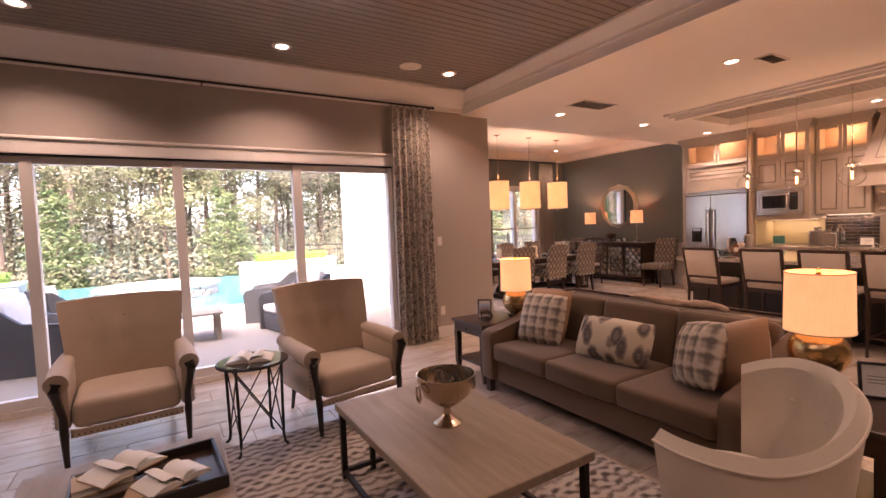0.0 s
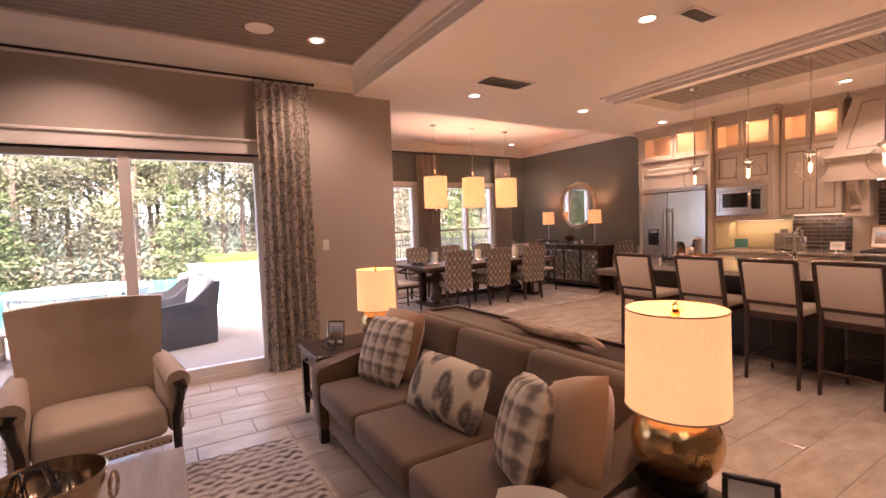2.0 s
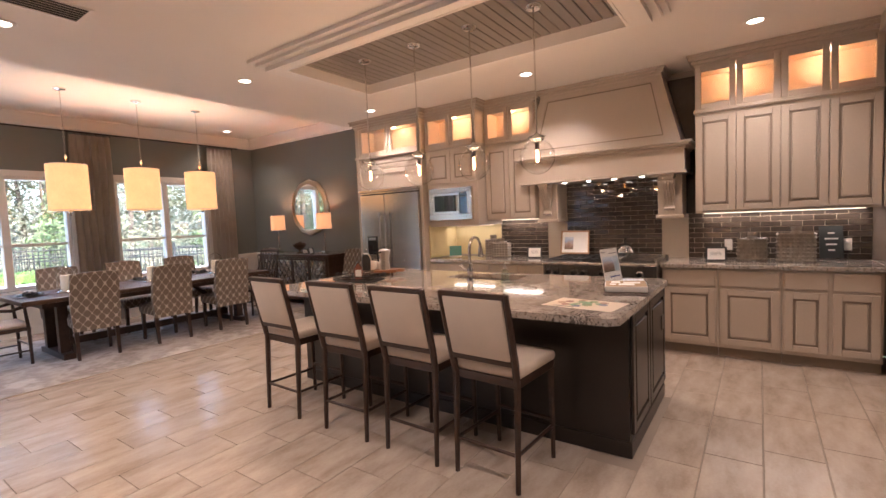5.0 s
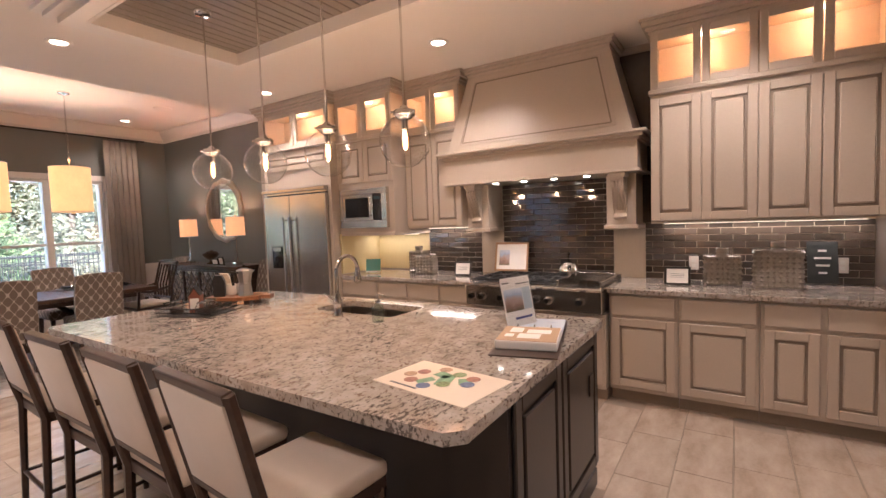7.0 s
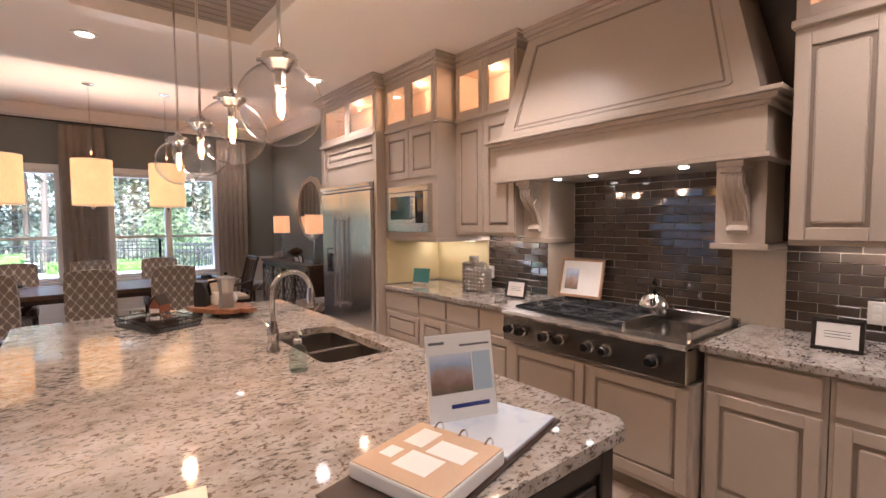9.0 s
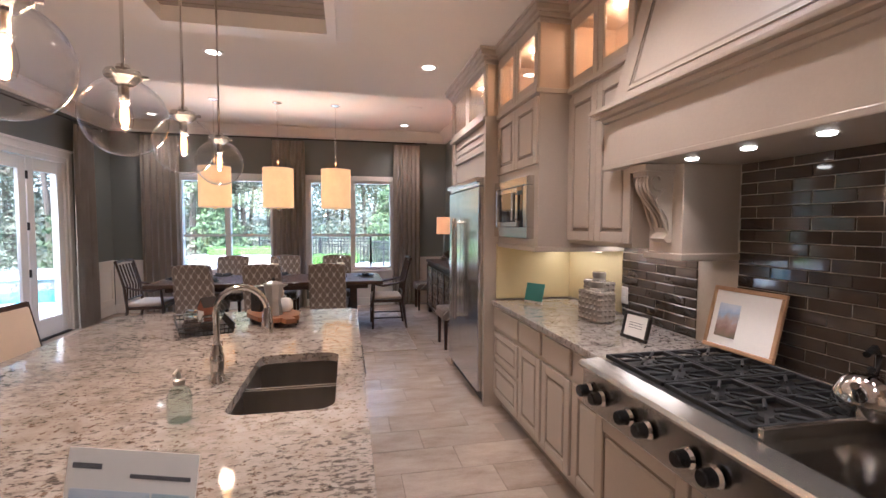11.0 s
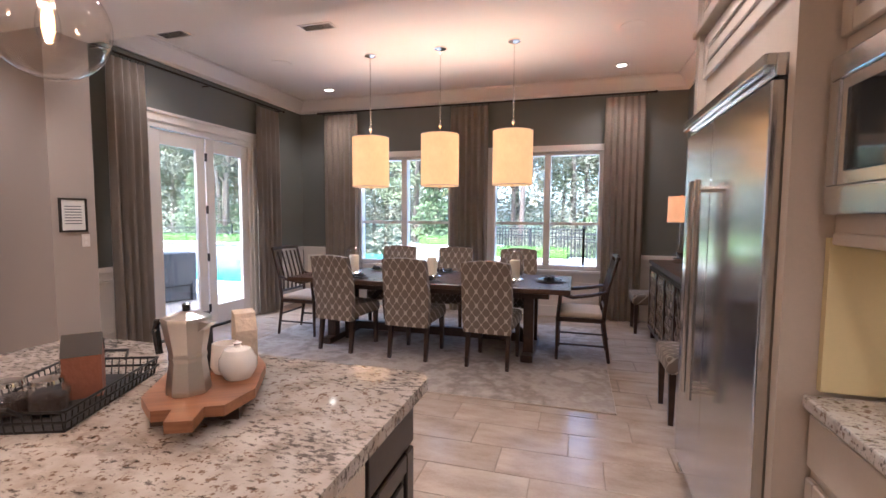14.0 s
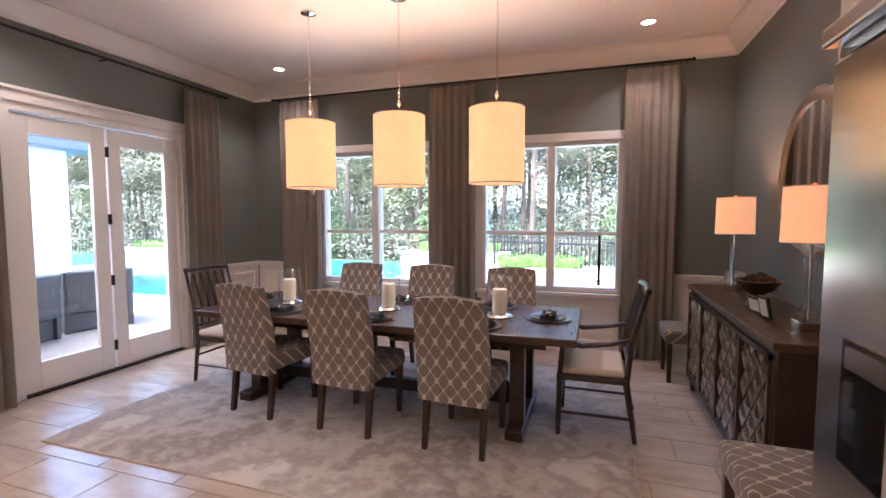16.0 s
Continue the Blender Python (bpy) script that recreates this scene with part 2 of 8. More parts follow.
def cushion(bm, w, d, h, puff=0.03, n=8, pinch=0.6, m=None):
    """A soft pad, w by d by h about its middle, with rounded puffed faces."""
    verts = {}
    made = []
    for side in (1, -1):
        for i in range(n + 1):
            for j in range(n + 1):
                u, v = 2 * i / n - 1, 2 * j / n - 1
                edge = i in (0, n) or j in (0, n)
                if side < 0 and edge:
                    verts[side, i, j] = verts[1, i, j]
                    continue
                k = max(0.0, (1 - abs(u) ** 4) * (1 - abs(v) ** 4)) ** pinch
                sx = 1 - 0.05 * abs(v) ** 3 * abs(u)
                z = 0 if edge else side * (h / 2 * k + puff * (1 - u * u) * (1 - v * v))
                verts[side, i, j] = bm.verts.new((u * w / 2 * sx, v * d / 2 * sx, z))
                made.append(verts[side, i, j])
    for side in (1, -1):
        for i in range(n):
            for j in range(n):
                q = [verts[side, i, j], verts[side, i + 1, j], verts[side, i + 1, j + 1], verts[side, i, j + 1]]
                bm.faces.new(q if side > 0 else q[::-1])
    if m is not None:
        bmesh.ops.transform(bm, matrix=m, verts=made)


def wall_with_holes(axis, at0, at1, u0, u1, z0, z1, holes):
    """A wall across axis between at0 and at1, from u0 to u1 and z0 to z1, with rectangular holes (u0, u1, z0, z1)."""
    us = sorted({u0, u1, *[h[0] for h in holes], *[h[1] for h in holes]})
    bm = bmesh.new()
    for a, b in zip(us, us[1:]):
        zs = [z0]
        for h in holes:
            if h[0] < b - 1e-6 and h[1] > a + 1e-6:
                zs += [h[2], h[3]]
        zs.append(z1)
        for c, d in zip(zs[::2], zs[1::2]):
            if d - c > 1e-6:
                if axis == "y":
                    box(bm, a, at0, c, b, at1, d)
                else:
                    box(bm, at0, a, c, at1, b, d)
    bmesh.ops.remove_doubles(bm, verts=bm.verts[:], dist=1e-5)
    return bm


# ---- plan ----
KC, LC, DC = 2.97, 3.23, 3.29            # ceilings: kitchen, living, dining
XL, XR, YB, YS, YD = 3.68, 9.48, 8.98, 5.03, 5.40
XM = 3.86                                 # the pier's kitchen face
WX0, WY0 = -3.4, -3.4
SL0, SL1, SLZ = -2.3, 2.36, 2.34
W1, W2, WZ = (4.72, 6.27), (6.905, 8.445), (0.68, 2.35)
FD = (6.10, 7.75, 2.46)

structure("wall_living", wall_with_holes("y", YS, YS + 0.18, WX0, XM, 0, 3.4, [(SL0, SL1, 0, SLZ)]), M_WALL, "warm greige painted wall with the wide sliding door opening")
structure("wall_pier", B(XL - 0.18, YS + 0.18, 0, XM, YD, 3.4), M_WALL, "greige painted end of wall beside the dining room")
structure("wall_dining_west", wall_with_holes("x", XL - 0.18, XL, YD, YB, 0, 3.4, [(FD[0], FD[1], 0, FD[2])]), M_GREEN, "dark grey green dining wall with glazed double doors")
structure("wall_dining_north", wall_with_holes("y", YB, YB + 0.18, XL - 0.18, XR + 0.18, 0, 3.4, [(*W1, *WZ), (*W2, *WZ)]), M_GREEN, "dark grey green dining wall with two wide windows")
structure("wall_dining_east", B(XR, 5.10, 0, XR + 0.18, YB, 3.4), M_GREEN, "dark grey green dining wall behind the sideboard")
wall_k = structure("wall_kitchen", B(XR, -1.4, 0, XR + 0.18, 5.10, 3.4), M_WALL, "kitchen wall behind the range and cabinets")
structure("wall_kitchen_south", B(7.2, -1.4, 0, XR, -1.2, 3.4), M_WALL, "plain greige kitchen side wall")
structure("wall_hall_east", B(7.0, WY0, 0, 7.2, -1.2, 3.4), M_WALL, "plain greige wall")
structure("wall_south", B(WX0, WY0 - 0.18, 0, 7.2, WY0, 3.4), M_WALL, "plain greige wall closing the room")
structure("wall_west", B(WX0 - 0.18, WY0, 0, WX0, YS, 3.4), M_WALL, "plain greige wall closing the room")


def ceiling_with_hole(x0, y0, x1, y1, z, hole=None, t=0.12):
    bm = bmesh.new()
    if hole is None:
        box(bm, x0, y0, z, x1, y1, z + t)
    else:
        a, b, c, d = hole
        box(bm, x0, y0, z, x1, b, z + t)
        box(bm, x0, d, z, x1, y1, z + t)
        box(bm, x0, b, z, a, d, z + t)
        box(bm, c, b, z, x1, d, z + t)
    return bm


TR = (6.42, 0.90, 7.48, 3.60)            # kitchen tray opening
structure("ceiling_kitchen", ceiling_with_hole(3.46, WY0, XR, YD, KC, TR), M_CEIL, "flat white kitchen ceiling with a beadboard tray")
structure("ceiling_dining", B(XL, YD, DC, XR, YB, DC + 0.12), M_CEIL, "flat white raised dining ceiling")
structure("ceiling_step", B(XL, YD, KC + 0.004, XR, YD + 0.02, DC), M_CEIL, "white step between the ceilings")
structure("ceiling_fascia", B(3.40, WY0, KC, 3.46, YS, LC), M_WHITE, "white fascia beside the raised living ceiling")


def beadboard(x0, y0, x1, y1, z, along="x", pitch=0.085):
    bm = bmesh.new()
    a, b = (y0, y1) if along == "x" else (x0, x1)
    n = int((b - a) / pitch)
    for i in range(n + 1):
        s, e = a + i * pitch, min(b, a + (i + 1) * pitch)
        if e - s < 0.012:
            continue
        if along == "x":
            box(bm, x0, s + 0.004, z, x1, e - 0.004, z + 0.02, r=0.003, seg=1)
        else:
            box(bm, s + 0.004, y0, z, e - 0.004, y1, z + 0.02, r=0.003, seg=1)
    box(bm, x0, y0, z + 0.014, x1, y1, z + 0.10)
    return bm


structure("ceiling_living", beadboard(WX0, WY0, 3.40, YS, LC), M_BEAD, "taupe painted beadboard living ceiling")
structure("ceiling_tray", beadboard(TR[0] + 0.001, TR[1] + 0.001, TR[2] - 0.001, TR[3] - 0.001, 2.965), M_BEAD, "taupe beadboard inside the kitchen ceiling tray")


def crown(axis, at, u0, u1, z, out, drop, sign):
    """A stepped crown moulding on a wall face; out: projection, sign: the way it projects."""
    prof = [(0, 0), (out, 0), (out, -0.025), (out * 0.86, -0.035), (out * 0.62, -drop * 0.42), (out * 0.30, -drop * 0.72), (out * 0.22, -drop * 0.80), (out * 0.20, -drop), (0, -drop)]
    return P([(at + sign * o, z + d) for o, d in prof], axis, u0, u1)


structure("crown_dining_north", crown("x", YB, XL, XR, DC, 0.15, 0.19, -1), M_WHITE, "white crown moulding")
structure("crown_dining_west", crown("y", XL, YD, YB, DC, 0.15, 0.19, 1), M_WHITE, "white crown moulding")
structure("crown_dining_east", crown("y", XR, YD, YB, DC, 0.15, 0.19, -1), M_WHITE, "white crown moulding")
structure("crown_living_north", crown("x", YS, WX0, 3.40, LC, 0.28, 0.24, -1), M_WHITE, "deep white crown moulding under the beadboard ceiling")
structure("crown_living_east", crown("y", 3.40, WY0, YS, LC, 0.10, 0.16, -1), M_WHITE, "white crown moulding under the beadboard ceiling")


def tray_trim():
    bm = bmesh.new()
    o = (6.20, 0.62, 7.65, 3.88)
    for k, (z0, z1, g) in enumerate(((KC - 0.03, KC, 0.0), (KC - 0.06, KC - 0.03, 0.05), (KC - 0.10, KC - 0.06, 0.11))):
        a = (o[0] + g, o[1] + g, o[2] - g, o[3] - g)
        i = TR
        box(bm, a[0], a[1], z0, a[2], i[1], z1)
        box(bm, a[0], i[3], z0, a[2], a[3], z1)
        box(bm, a[0], i[1], z0, i[0], i[3], z1)
        box(bm, i[2], i[1], z0, a[2], i[3], z1)
    i = TR
    for a in ((i[0] - 0.02, i[1], i[0], i[3]), (i[2], i[1], i[2] + 0.02, i[3]), (i[0], i[1] - 0.02, i[2], i[1]), (i[0], i[3], i[2], i[3] + 0.02)):
        box(bm, a[0] + (0.004 if a[2] == i[0] else -0.004 if a[0] == i[2] else 0), a[1] + (0.004 if a[3] == i[1] else -0.004 if a[1] == i[3] else 0), KC - 0.104, a[2] + (0.004 if a[2] == i[0] else 0) - (0.004 if a[0] == i[2] else 0), a[3] + (0.004 if a[3] == i[1] else 0) - (0.004 if a[1] == i[3] else 0), 3.24)
    return bm


structure("trim_tray", tray_trim(), M_WHITE, "white stepped trim round the kitchen ceiling tray")
# baseboards
for nm, bx in (("west", (XL, YD, XL + 0.02, FD[0] - 0.1)), ("west_b", (XL, FD[1] + 0.1, XL + 0.02, YB)), ("north", (XL + 0.02, YB - 0.02, XR, YB)), ("east", (XR - 0.02, 5.1, XR, YB - 0.02)),
               ("pier", (XM, YS - 0.02, XM + 0.02, YD)), ("living", (SL1 + 0.05, YS - 0.02, XM, YS))):
    structure("baseboard_" + nm, B(bx[0], bx[1], 0.0, bx[2], bx[3], 0.15, r=0.006), M_WHITE, "tall white baseboard")


# wainscot with raised panel frames
def wainscot(axis, at, u0, u1, sign, name):
    bm = bmesh.new()

    def put(a, b, c, d, t):
        p, q = (at, at + sign * t) if sign > 0 else (at + sign * t, at)
        if axis == "y":
            box(bm, a, p, c, b, q, d, r=0.003, seg=1)
        else:
            box(bm, p, a, c, q, b, d, r=0.003, seg=1)
    put(u0, u1, 0.15, 0.86, 0.012)
    put(u0, u1, 0.86, 0.915, 0.035)
    n = max(1, round((u1 - u0) / 0.62))
    w = (u1 - u0) / n
    for i in range(n):
        a, b = u0 + i * w + 0.07, u0 + (i + 1) * w - 0.07
        if b - a < 0.1:
            continue
        for r4 in ((a, b, 0.24, 0.265), (a, b, 0.755, 0.78), (a, a + 0.025, 0.265, 0.755), (b - 0.025, b, 0.265, 0.755)):
            put(*r4, 0.026)
    return structure("wainscot_" + name, bm, M_WHITE, "white panelled wainscot")


wainscot("y", YB, XL + 0.02, W1[0] - 0.09, -1, "north_a")
wainscot("y", YB, W1[1] + 0.09, W2[0] - 0.09, -1, "north_b")
wainscot("y", YB, W2[1] + 0.09, XR - 0.02, -1, "north_c")
wainscot("x", XL, YD, FD[0] - 0.1, 1, "west_a")
wainscot("x", XL, FD[1] + 0.1, YB - 0.02, 1, "west_b")
wainscot("x", XR, 5.12, YB - 0.02, -1, "east")
for nm, w in (("a", W1), ("b", W2)):
    bm = bmesh.new()
    box(bm, w[0], YB - 0.012, 0.15, w[1], YB, 0.56)
    n = 3
    for i in range(n):
        a, b = w[0] + (w[1] - w[0]) * i / n + 0.05, w[0] + (w[1] - w[0]) * (i + 1) / n - 0.05
        for c in ((a, 0.22, b, 0.245), (a, 0.475, b, 0.50), (a, 0.245, a + 0.025, 0.475), (b - 0.025, 0.245, b, 0.475)):
            box(bm, c[0], YB - 0.024, c[1], c[2], YB - 0.011, c[3])
    structure("wainscot_sill_" + nm, bm, M_WHITE, "white panelled wainscot under the window")


# ---- windows and doors ----
def dining_window(name, w, mid):
    win = thing(name, pose(0, 0, 0), "white double-hung window pair with divided lower sashes", "window")
    tagged(win, kind="structure")
    z0, z1 = WZ
    bm = bmesh.new()
    y0, y1 = YB + 0.01, YB + 0.15
    for a in ((w[0], z0, w[0] + 0.045, z1), (w[1] - 0.045, z0, w[1], z1), (w[0] + 0.045, z1 - 0.045, w[1] - 0.045, z1), (w[0] + 0.045, z0, w[1] - 0.045, z0 + 0.05), (mid - 0.045, z0 + 0.05, mid + 0.045, z1 - 0.045)):
        box(bm, a[0], y0, a[1], a[2], y1, a[3], r=0.004, seg=1)
    part("window_frame", bm, M_WHITE, win)
    bm = bmesh.new()
    for a, b in ((w[0] + 0.045, mid - 0.045), (mid + 0.045, w[1] - 0.045)):
        box(bm, a, YB + 0.06, 1.315, b, YB + 0.11, 1.355, r=0.004, seg=1)
    part("meeting_rail", bm, M_WHITE, win)
    part("window_sill", B(w[0] - 0.07, YB - 0.06, z0 - 0.05, w[1] + 0.07, YB + 0.01, z0 - 0.005, r=0.008), M_WHITE, win)
    part("apron", B(w[0] - 0.05, YB - 0.018, z0 - 0.12, w[1] + 0.05, YB, z0 - 0.05), M_WHITE, win)
    bm = bmesh.new()
    box(bm, w[0] - 0.085, YB - 0.022, z0 - 0.005, w[0], YB + 0.01, z1 + 0.0)
    box(bm, w[1], YB - 0.022, z0 - 0.005, w[1] + 0.085, YB + 0.01, z1 + 0.0)
    box(bm, w[0] - 0.085, YB - 0.022, z1, w[1] + 0.085, YB + 0.01, z1 + 0.09)
    part("casing", bm, M_WHITE, win)
    for a, b in ((w[0] + 0.045, mid - 0.045), (mid + 0.045, w[1] - 0.045)):
        for c, d in ((z0 + 0.05, 1.315), (1.355, z1 - 0.045)):
            p = part("pane", B(a, YB + 0.083, c, b, YB + 0.088, d), M_PANE, win, "clear glass pane")
            p.visible_shadow = False
    return win


dining_window("window_1", W1, 5.507)
dining_window("window_2", W2, 7.70)


def french_leaf(name, y0, y1, hinge_at):
    d = thing(name, pose(0, 0, 0), "white glazed double door leaf with dark threshold", "door")
    tagged(d, kind="structure")
    x0, x1 = XL - 0.07, XL - 0.025
    g0, g1 = y0 + 0.13, y1 - 0.13
    bm = bmesh.new()
    for a in ((y0, 0.02, g0, 2.38), (g1, 0.02, y1, 2.38), (g0, 0.02, g1, 0.27), (g0, 2.22, g1, 2.38)):
        box(bm, x0, a[0], a[1], x1, a[2], a[3], r=0.004, seg=1)
    part("door_panel", bm, M_WHITE, d)
    p = part("pane", B(XL - 0.05, g0, 0.27, XL - 0.045, g1, 2.22), M_PANE, d, "clear glass pane")
    p.visible_shadow = False
    for z in (0.25, 0.9, 1.5, 2.15):
        part("hinge", R((XL - 0.018, hinge_at, z - 0.05), (XL - 0.018, hinge_at, z + 0.05), 0.012), M_DARKMETAL, d, "dark bronze hinge")
    return d


french_leaf("door_1", 6.16, 6.925, 6.93)
french_leaf("door_2", 6.945, 7.69, 6.94)
bm = bmesh.new()
box(bm, XL - 0.18, FD[0], 0, XL, FD[0] + 0.055, FD[2])
box(bm, XL - 0.18, FD[1] - 0.055, 0, XL, FD[1], FD[2])
box(bm, XL - 0.18, FD[0] + 0.055, 2.39, XL, FD[1] - 0.055, FD[2])
structure("trim_french_jamb", bm, M_WHITE, "white door frame")
bm = bmesh.new()
box(bm, XL, FD[0] - 0.09, 0, XL + 0.022, FD[0], FD[2])
box(bm, XL, FD[1], 0, XL + 0.022, FD[1] + 0.09, FD[2])
box(bm, XL, FD[0] - 0.09, FD[2], XL + 0.022, FD[1] + 0.09, FD[2] + 0.09)
box(bm, XL, FD[0] - 0.11, FD[2] + 0.09, XL + 0.045, FD[1] + 0.11, FD[2] + 0.115)
structure("trim_french_casing", bm, M_WHITE, "white door casing")
structure("trim_threshold", B(XL - 0.18, FD[0] + 0.055, 0.0, XL + 0.02, FD[1] - 0.055, 0.018), M_DARKMETAL, "dark door threshold")

# sliding door
sd = tagged(thing("door_3", pose(0, 0, 0), "white framed four panel sliding glass door", "sliding door"), kind="structure")
posts = [(-2.3, -2.2), (-1.13, -1.04), (0.0, 0.085), (1.15, 1.245), (2.30, 2.36)]
for a, b in posts:
    part("stile", B(a, YS + 0.03, 0.05, b, YS + 0.12, 2.235, r=0.005), M_WHITE, sd)
for (a, b), (c, d) in zip(posts, posts[1:]):
    part("bottom_rail", B(b, YS + 0.04, 0.05, c, YS + 0.11, 0.14, r=0.005), M_WHITE, sd)
    part("top_rail", B(b, YS + 0.04, 2.17, c, YS + 0.11, 2.235, r=0.004), M_WHITE, sd)
    p = part("pane", B(b, YS + 0.072, 0.14, c, YS + 0.078, 2.17), M_PANE, sd, "clear glass pane")
    p.visible_shadow = False
part("track", B(SL0, YS + 0.02, 0.0, SL1, YS + 0.17, 0.05), M_WHITE, sd, "pale aluminium floor track")
part("head", B(SL0, YS + 0.02, 2.24, SL1, YS + 0.17, SLZ), M_DARKMETAL, sd, "dark head track")
bm = bmesh.new()
box(bm, SL0 - 0.1, YS - 0.025, SLZ - 0.09, SL1 + 0.03, YS, SLZ + 0.03, r=0.006)
box(bm, SL0 - 0.12, YS - 0.045, SLZ + 0.03, SL1 + 0.05, YS, SLZ + 0.06, r=0.008)
structure("trim_slider_head", bm, M_WHITE, "white head casing over the sliding door")
structure("trim_slider_jamb", B(SL1, YS - 0.02, 0, SL1 + 0.05, YS + 0.01, SLZ - 0.09), M_WHITE, "white side casing of the sliding door")


# ---- curtains ----
def curtain(name, p, q, z0, z1, depth, folds, material, label, sway=0.0):
    """A hanging cloth from p to q (plan points), pleated, with thickness."""
    p, q = Vector((*p, 0)), Vector((*q, 0))
    d = (q - p)
    nrm = Vector((-d.y, d.x, 0)).normalized()
    bm = bmesh.new()
    nu, nz = folds * 8, 14
    grid = []
    for j in range(nz + 1):
        v = j / nz
        z = z0 + (z1 - z0) * v
        row = []
        for i in range(nu + 1):
            u = i / nu
            amp = depth * (0.55 + 0.45 * (1 - v)) * (0.8 + 0.4 * noise.noise((i * 0.11, p.x * 3, p.y)))
            ph = u * folds * 2 * math.pi + 0.5 * noise.noise((u * 4, v * 1.2, p.x))
            spread = 1 + sway * (1 - v) ** 2
            s = 0.5 + (u - 0.5) * spread * (0.96 if v > 0.93 else 1)
            row.append(bm.verts.new(p + d * s + nrm * amp * math.sin(ph) * (0.5 if v > 0.95 else 1) + Vector((0, 0, z))))
        grid.append(row)
    for a, b in zip(grid, grid[1:]):
        for i in range(nu):
            bm.faces.new((a[i], a[i + 1], b[i + 1], b[i]))
    bmesh.ops.solidify(bm, geom=bm.faces[:], thickness=0.004)
    th = thing(name, pose(0, 0, 0), label, "curtain")
    part("cloth", bm, material, th, smooth=True)
    for i in range(folds + 1):
        c = p + d * (i / folds)
        pts = [c + Vector((0, 0, z1 + 0.025)) + 0.022 * (nrm * math.cos(a) + Vector((0, 0, 1)) * math.sin(a)) for a in [2 * math.pi * k / 10 for k in range(10)]]
        part("ring", T(pts, 0.003, 5, True), M_DARKMETAL, th)
    return th


def curtain_rod(p, q, z):
    th = thing("curtain_rod", pose(0, 0, 0), "slim dark bronze curtain rod on wall brackets", "curtain rod")
    part("rod", R((*p, z), (*q, z), 0.012), M_DARKMETAL, th)
    for e in (p, q):
        part("finial", Lt([(0.0, -0.02), (0.018, -0.012), (0.02, 0.0), (0.018, 0.012), (0.0, 0.02)], 12, (*e, z)), M_DARKMETAL, th)
    return th


def rod_bracket(th, p, q):
    part("bracket", R(p, q, 0.008), M_DARKMETAL, th)


def curtain_print():
    m, N, L, Bs = nodes_of("scrolling leaf print on cream linen")
    co = coords(N, L, (1, 1, 0.8))
    warp = N.new("ShaderNodeTexNoise")
    warp.inputs["Scale"].default_value, warp.inputs["Detail"].default_value = 7, 2
    L.new(co, warp.inputs["Vector"])
    mixv = N.new("ShaderNodeMix")
    mixv.data_type = "VECTOR"
    mixv.inputs[0].default_value = 0.25
    L.new(co, mixv.inputs[4])
    L.new(warp.outputs["Color"], mixv.inputs[5])
    vo = N.new("ShaderNodeTexVoronoi")
    vo.feature = "DISTANCE_TO_EDGE"
    vo.inputs["Scale"].default_value = 13
    L.new(mixv.outputs[1], vo.inputs["Vector"])
    v2 = N.new("ShaderNodeTexVoronoi")
    v2.inputs["Scale"].default_value = 30
    L.new(mixv.outputs[1], v2.inputs["Vector"])
    line = ramp(N, L, vo.outputs["Distance"], [(0.02, (0.27, 0.23, 0.20)), (0.10, (0.62, 0.55, 0.46))])
    leaf = ramp(N, L, v2.outputs["Distance"], [(0.22, (0.45, 0.41, 0.38)), (0.34, (1, 1, 1))])
    mul = N.new("ShaderNodeMix")
    mul.data_type, mul.blend_type = "RGBA", "MULTIPLY"
    mul.inputs[0].default_value = 0.8
    L.new(line, mul.inputs[6])
    L.new(leaf, mul.inputs[7])
    L.new(mul.outputs[2], Bs.inputs["Base Color"])
    Bs.inputs["Roughness"].default_value = 0.9
    L.new(bump(N, L, noise_tex(N, L, co, 400, 2), 0.2, 0.002), Bs.inputs["Normal"])
    return m


M_PRINT = curtain_print()
M_DRAPE = cloth("taupe linen drapery", (0.43, 0.365, 0.295), vary=0.12)
M_DRAPE2 = cloth("grey brown linen drapery", (0.35, 0.30, 0.25), vary=0.12)
curtain("curtain", (2.32, 4.90), (2.84, 4.90), 0.015, 2.955, 0.05, 6, M_PRINT, "cream curtain with dark scrolling leaf print", 0.06)
r = curtain_rod((-2.6, 4.90), (2.90, 4.90), 2.99)
for x in (-2.4, 0.3, 2.87):
    rod_bracket(r, (x, 4.90, 2.99), (x, YS, 2.99))
for a, b in ((4.18, 4.78), (6.29, 6.86), (8.45, 8.96)):
    curtain("curtain", (a, 8.86), (b, 8.86), 0.015, 3.03, 0.05, 6, M_DRAPE, "floor-length pleated taupe linen curtain beside a window")
r = curtain_rod((4.08, 8.86), (9.07, 8.86), 3.07)
for x in (4.12, 6.58, 9.03):
    rod_bracket(r, (x, 8.86, 3.07), (x, YB, 3.07))
for a, b in ((5.60, 6.02), (7.72, 8.22)):
    curtain("curtain", (3.80, a), (3.80, b), 0.015, 2.96, 0.05, 5, M_DRAPE2, "floor-length pleated grey brown curtain beside the glazed doors")
r = curtain_rod((3.80, 5.50), (3.80, 8.34), 3.0)
for y in (5.55, 6.9, 8.3):
    rod_bracket(r, (3.80, y, 3.0), (XL, y, 3.0))


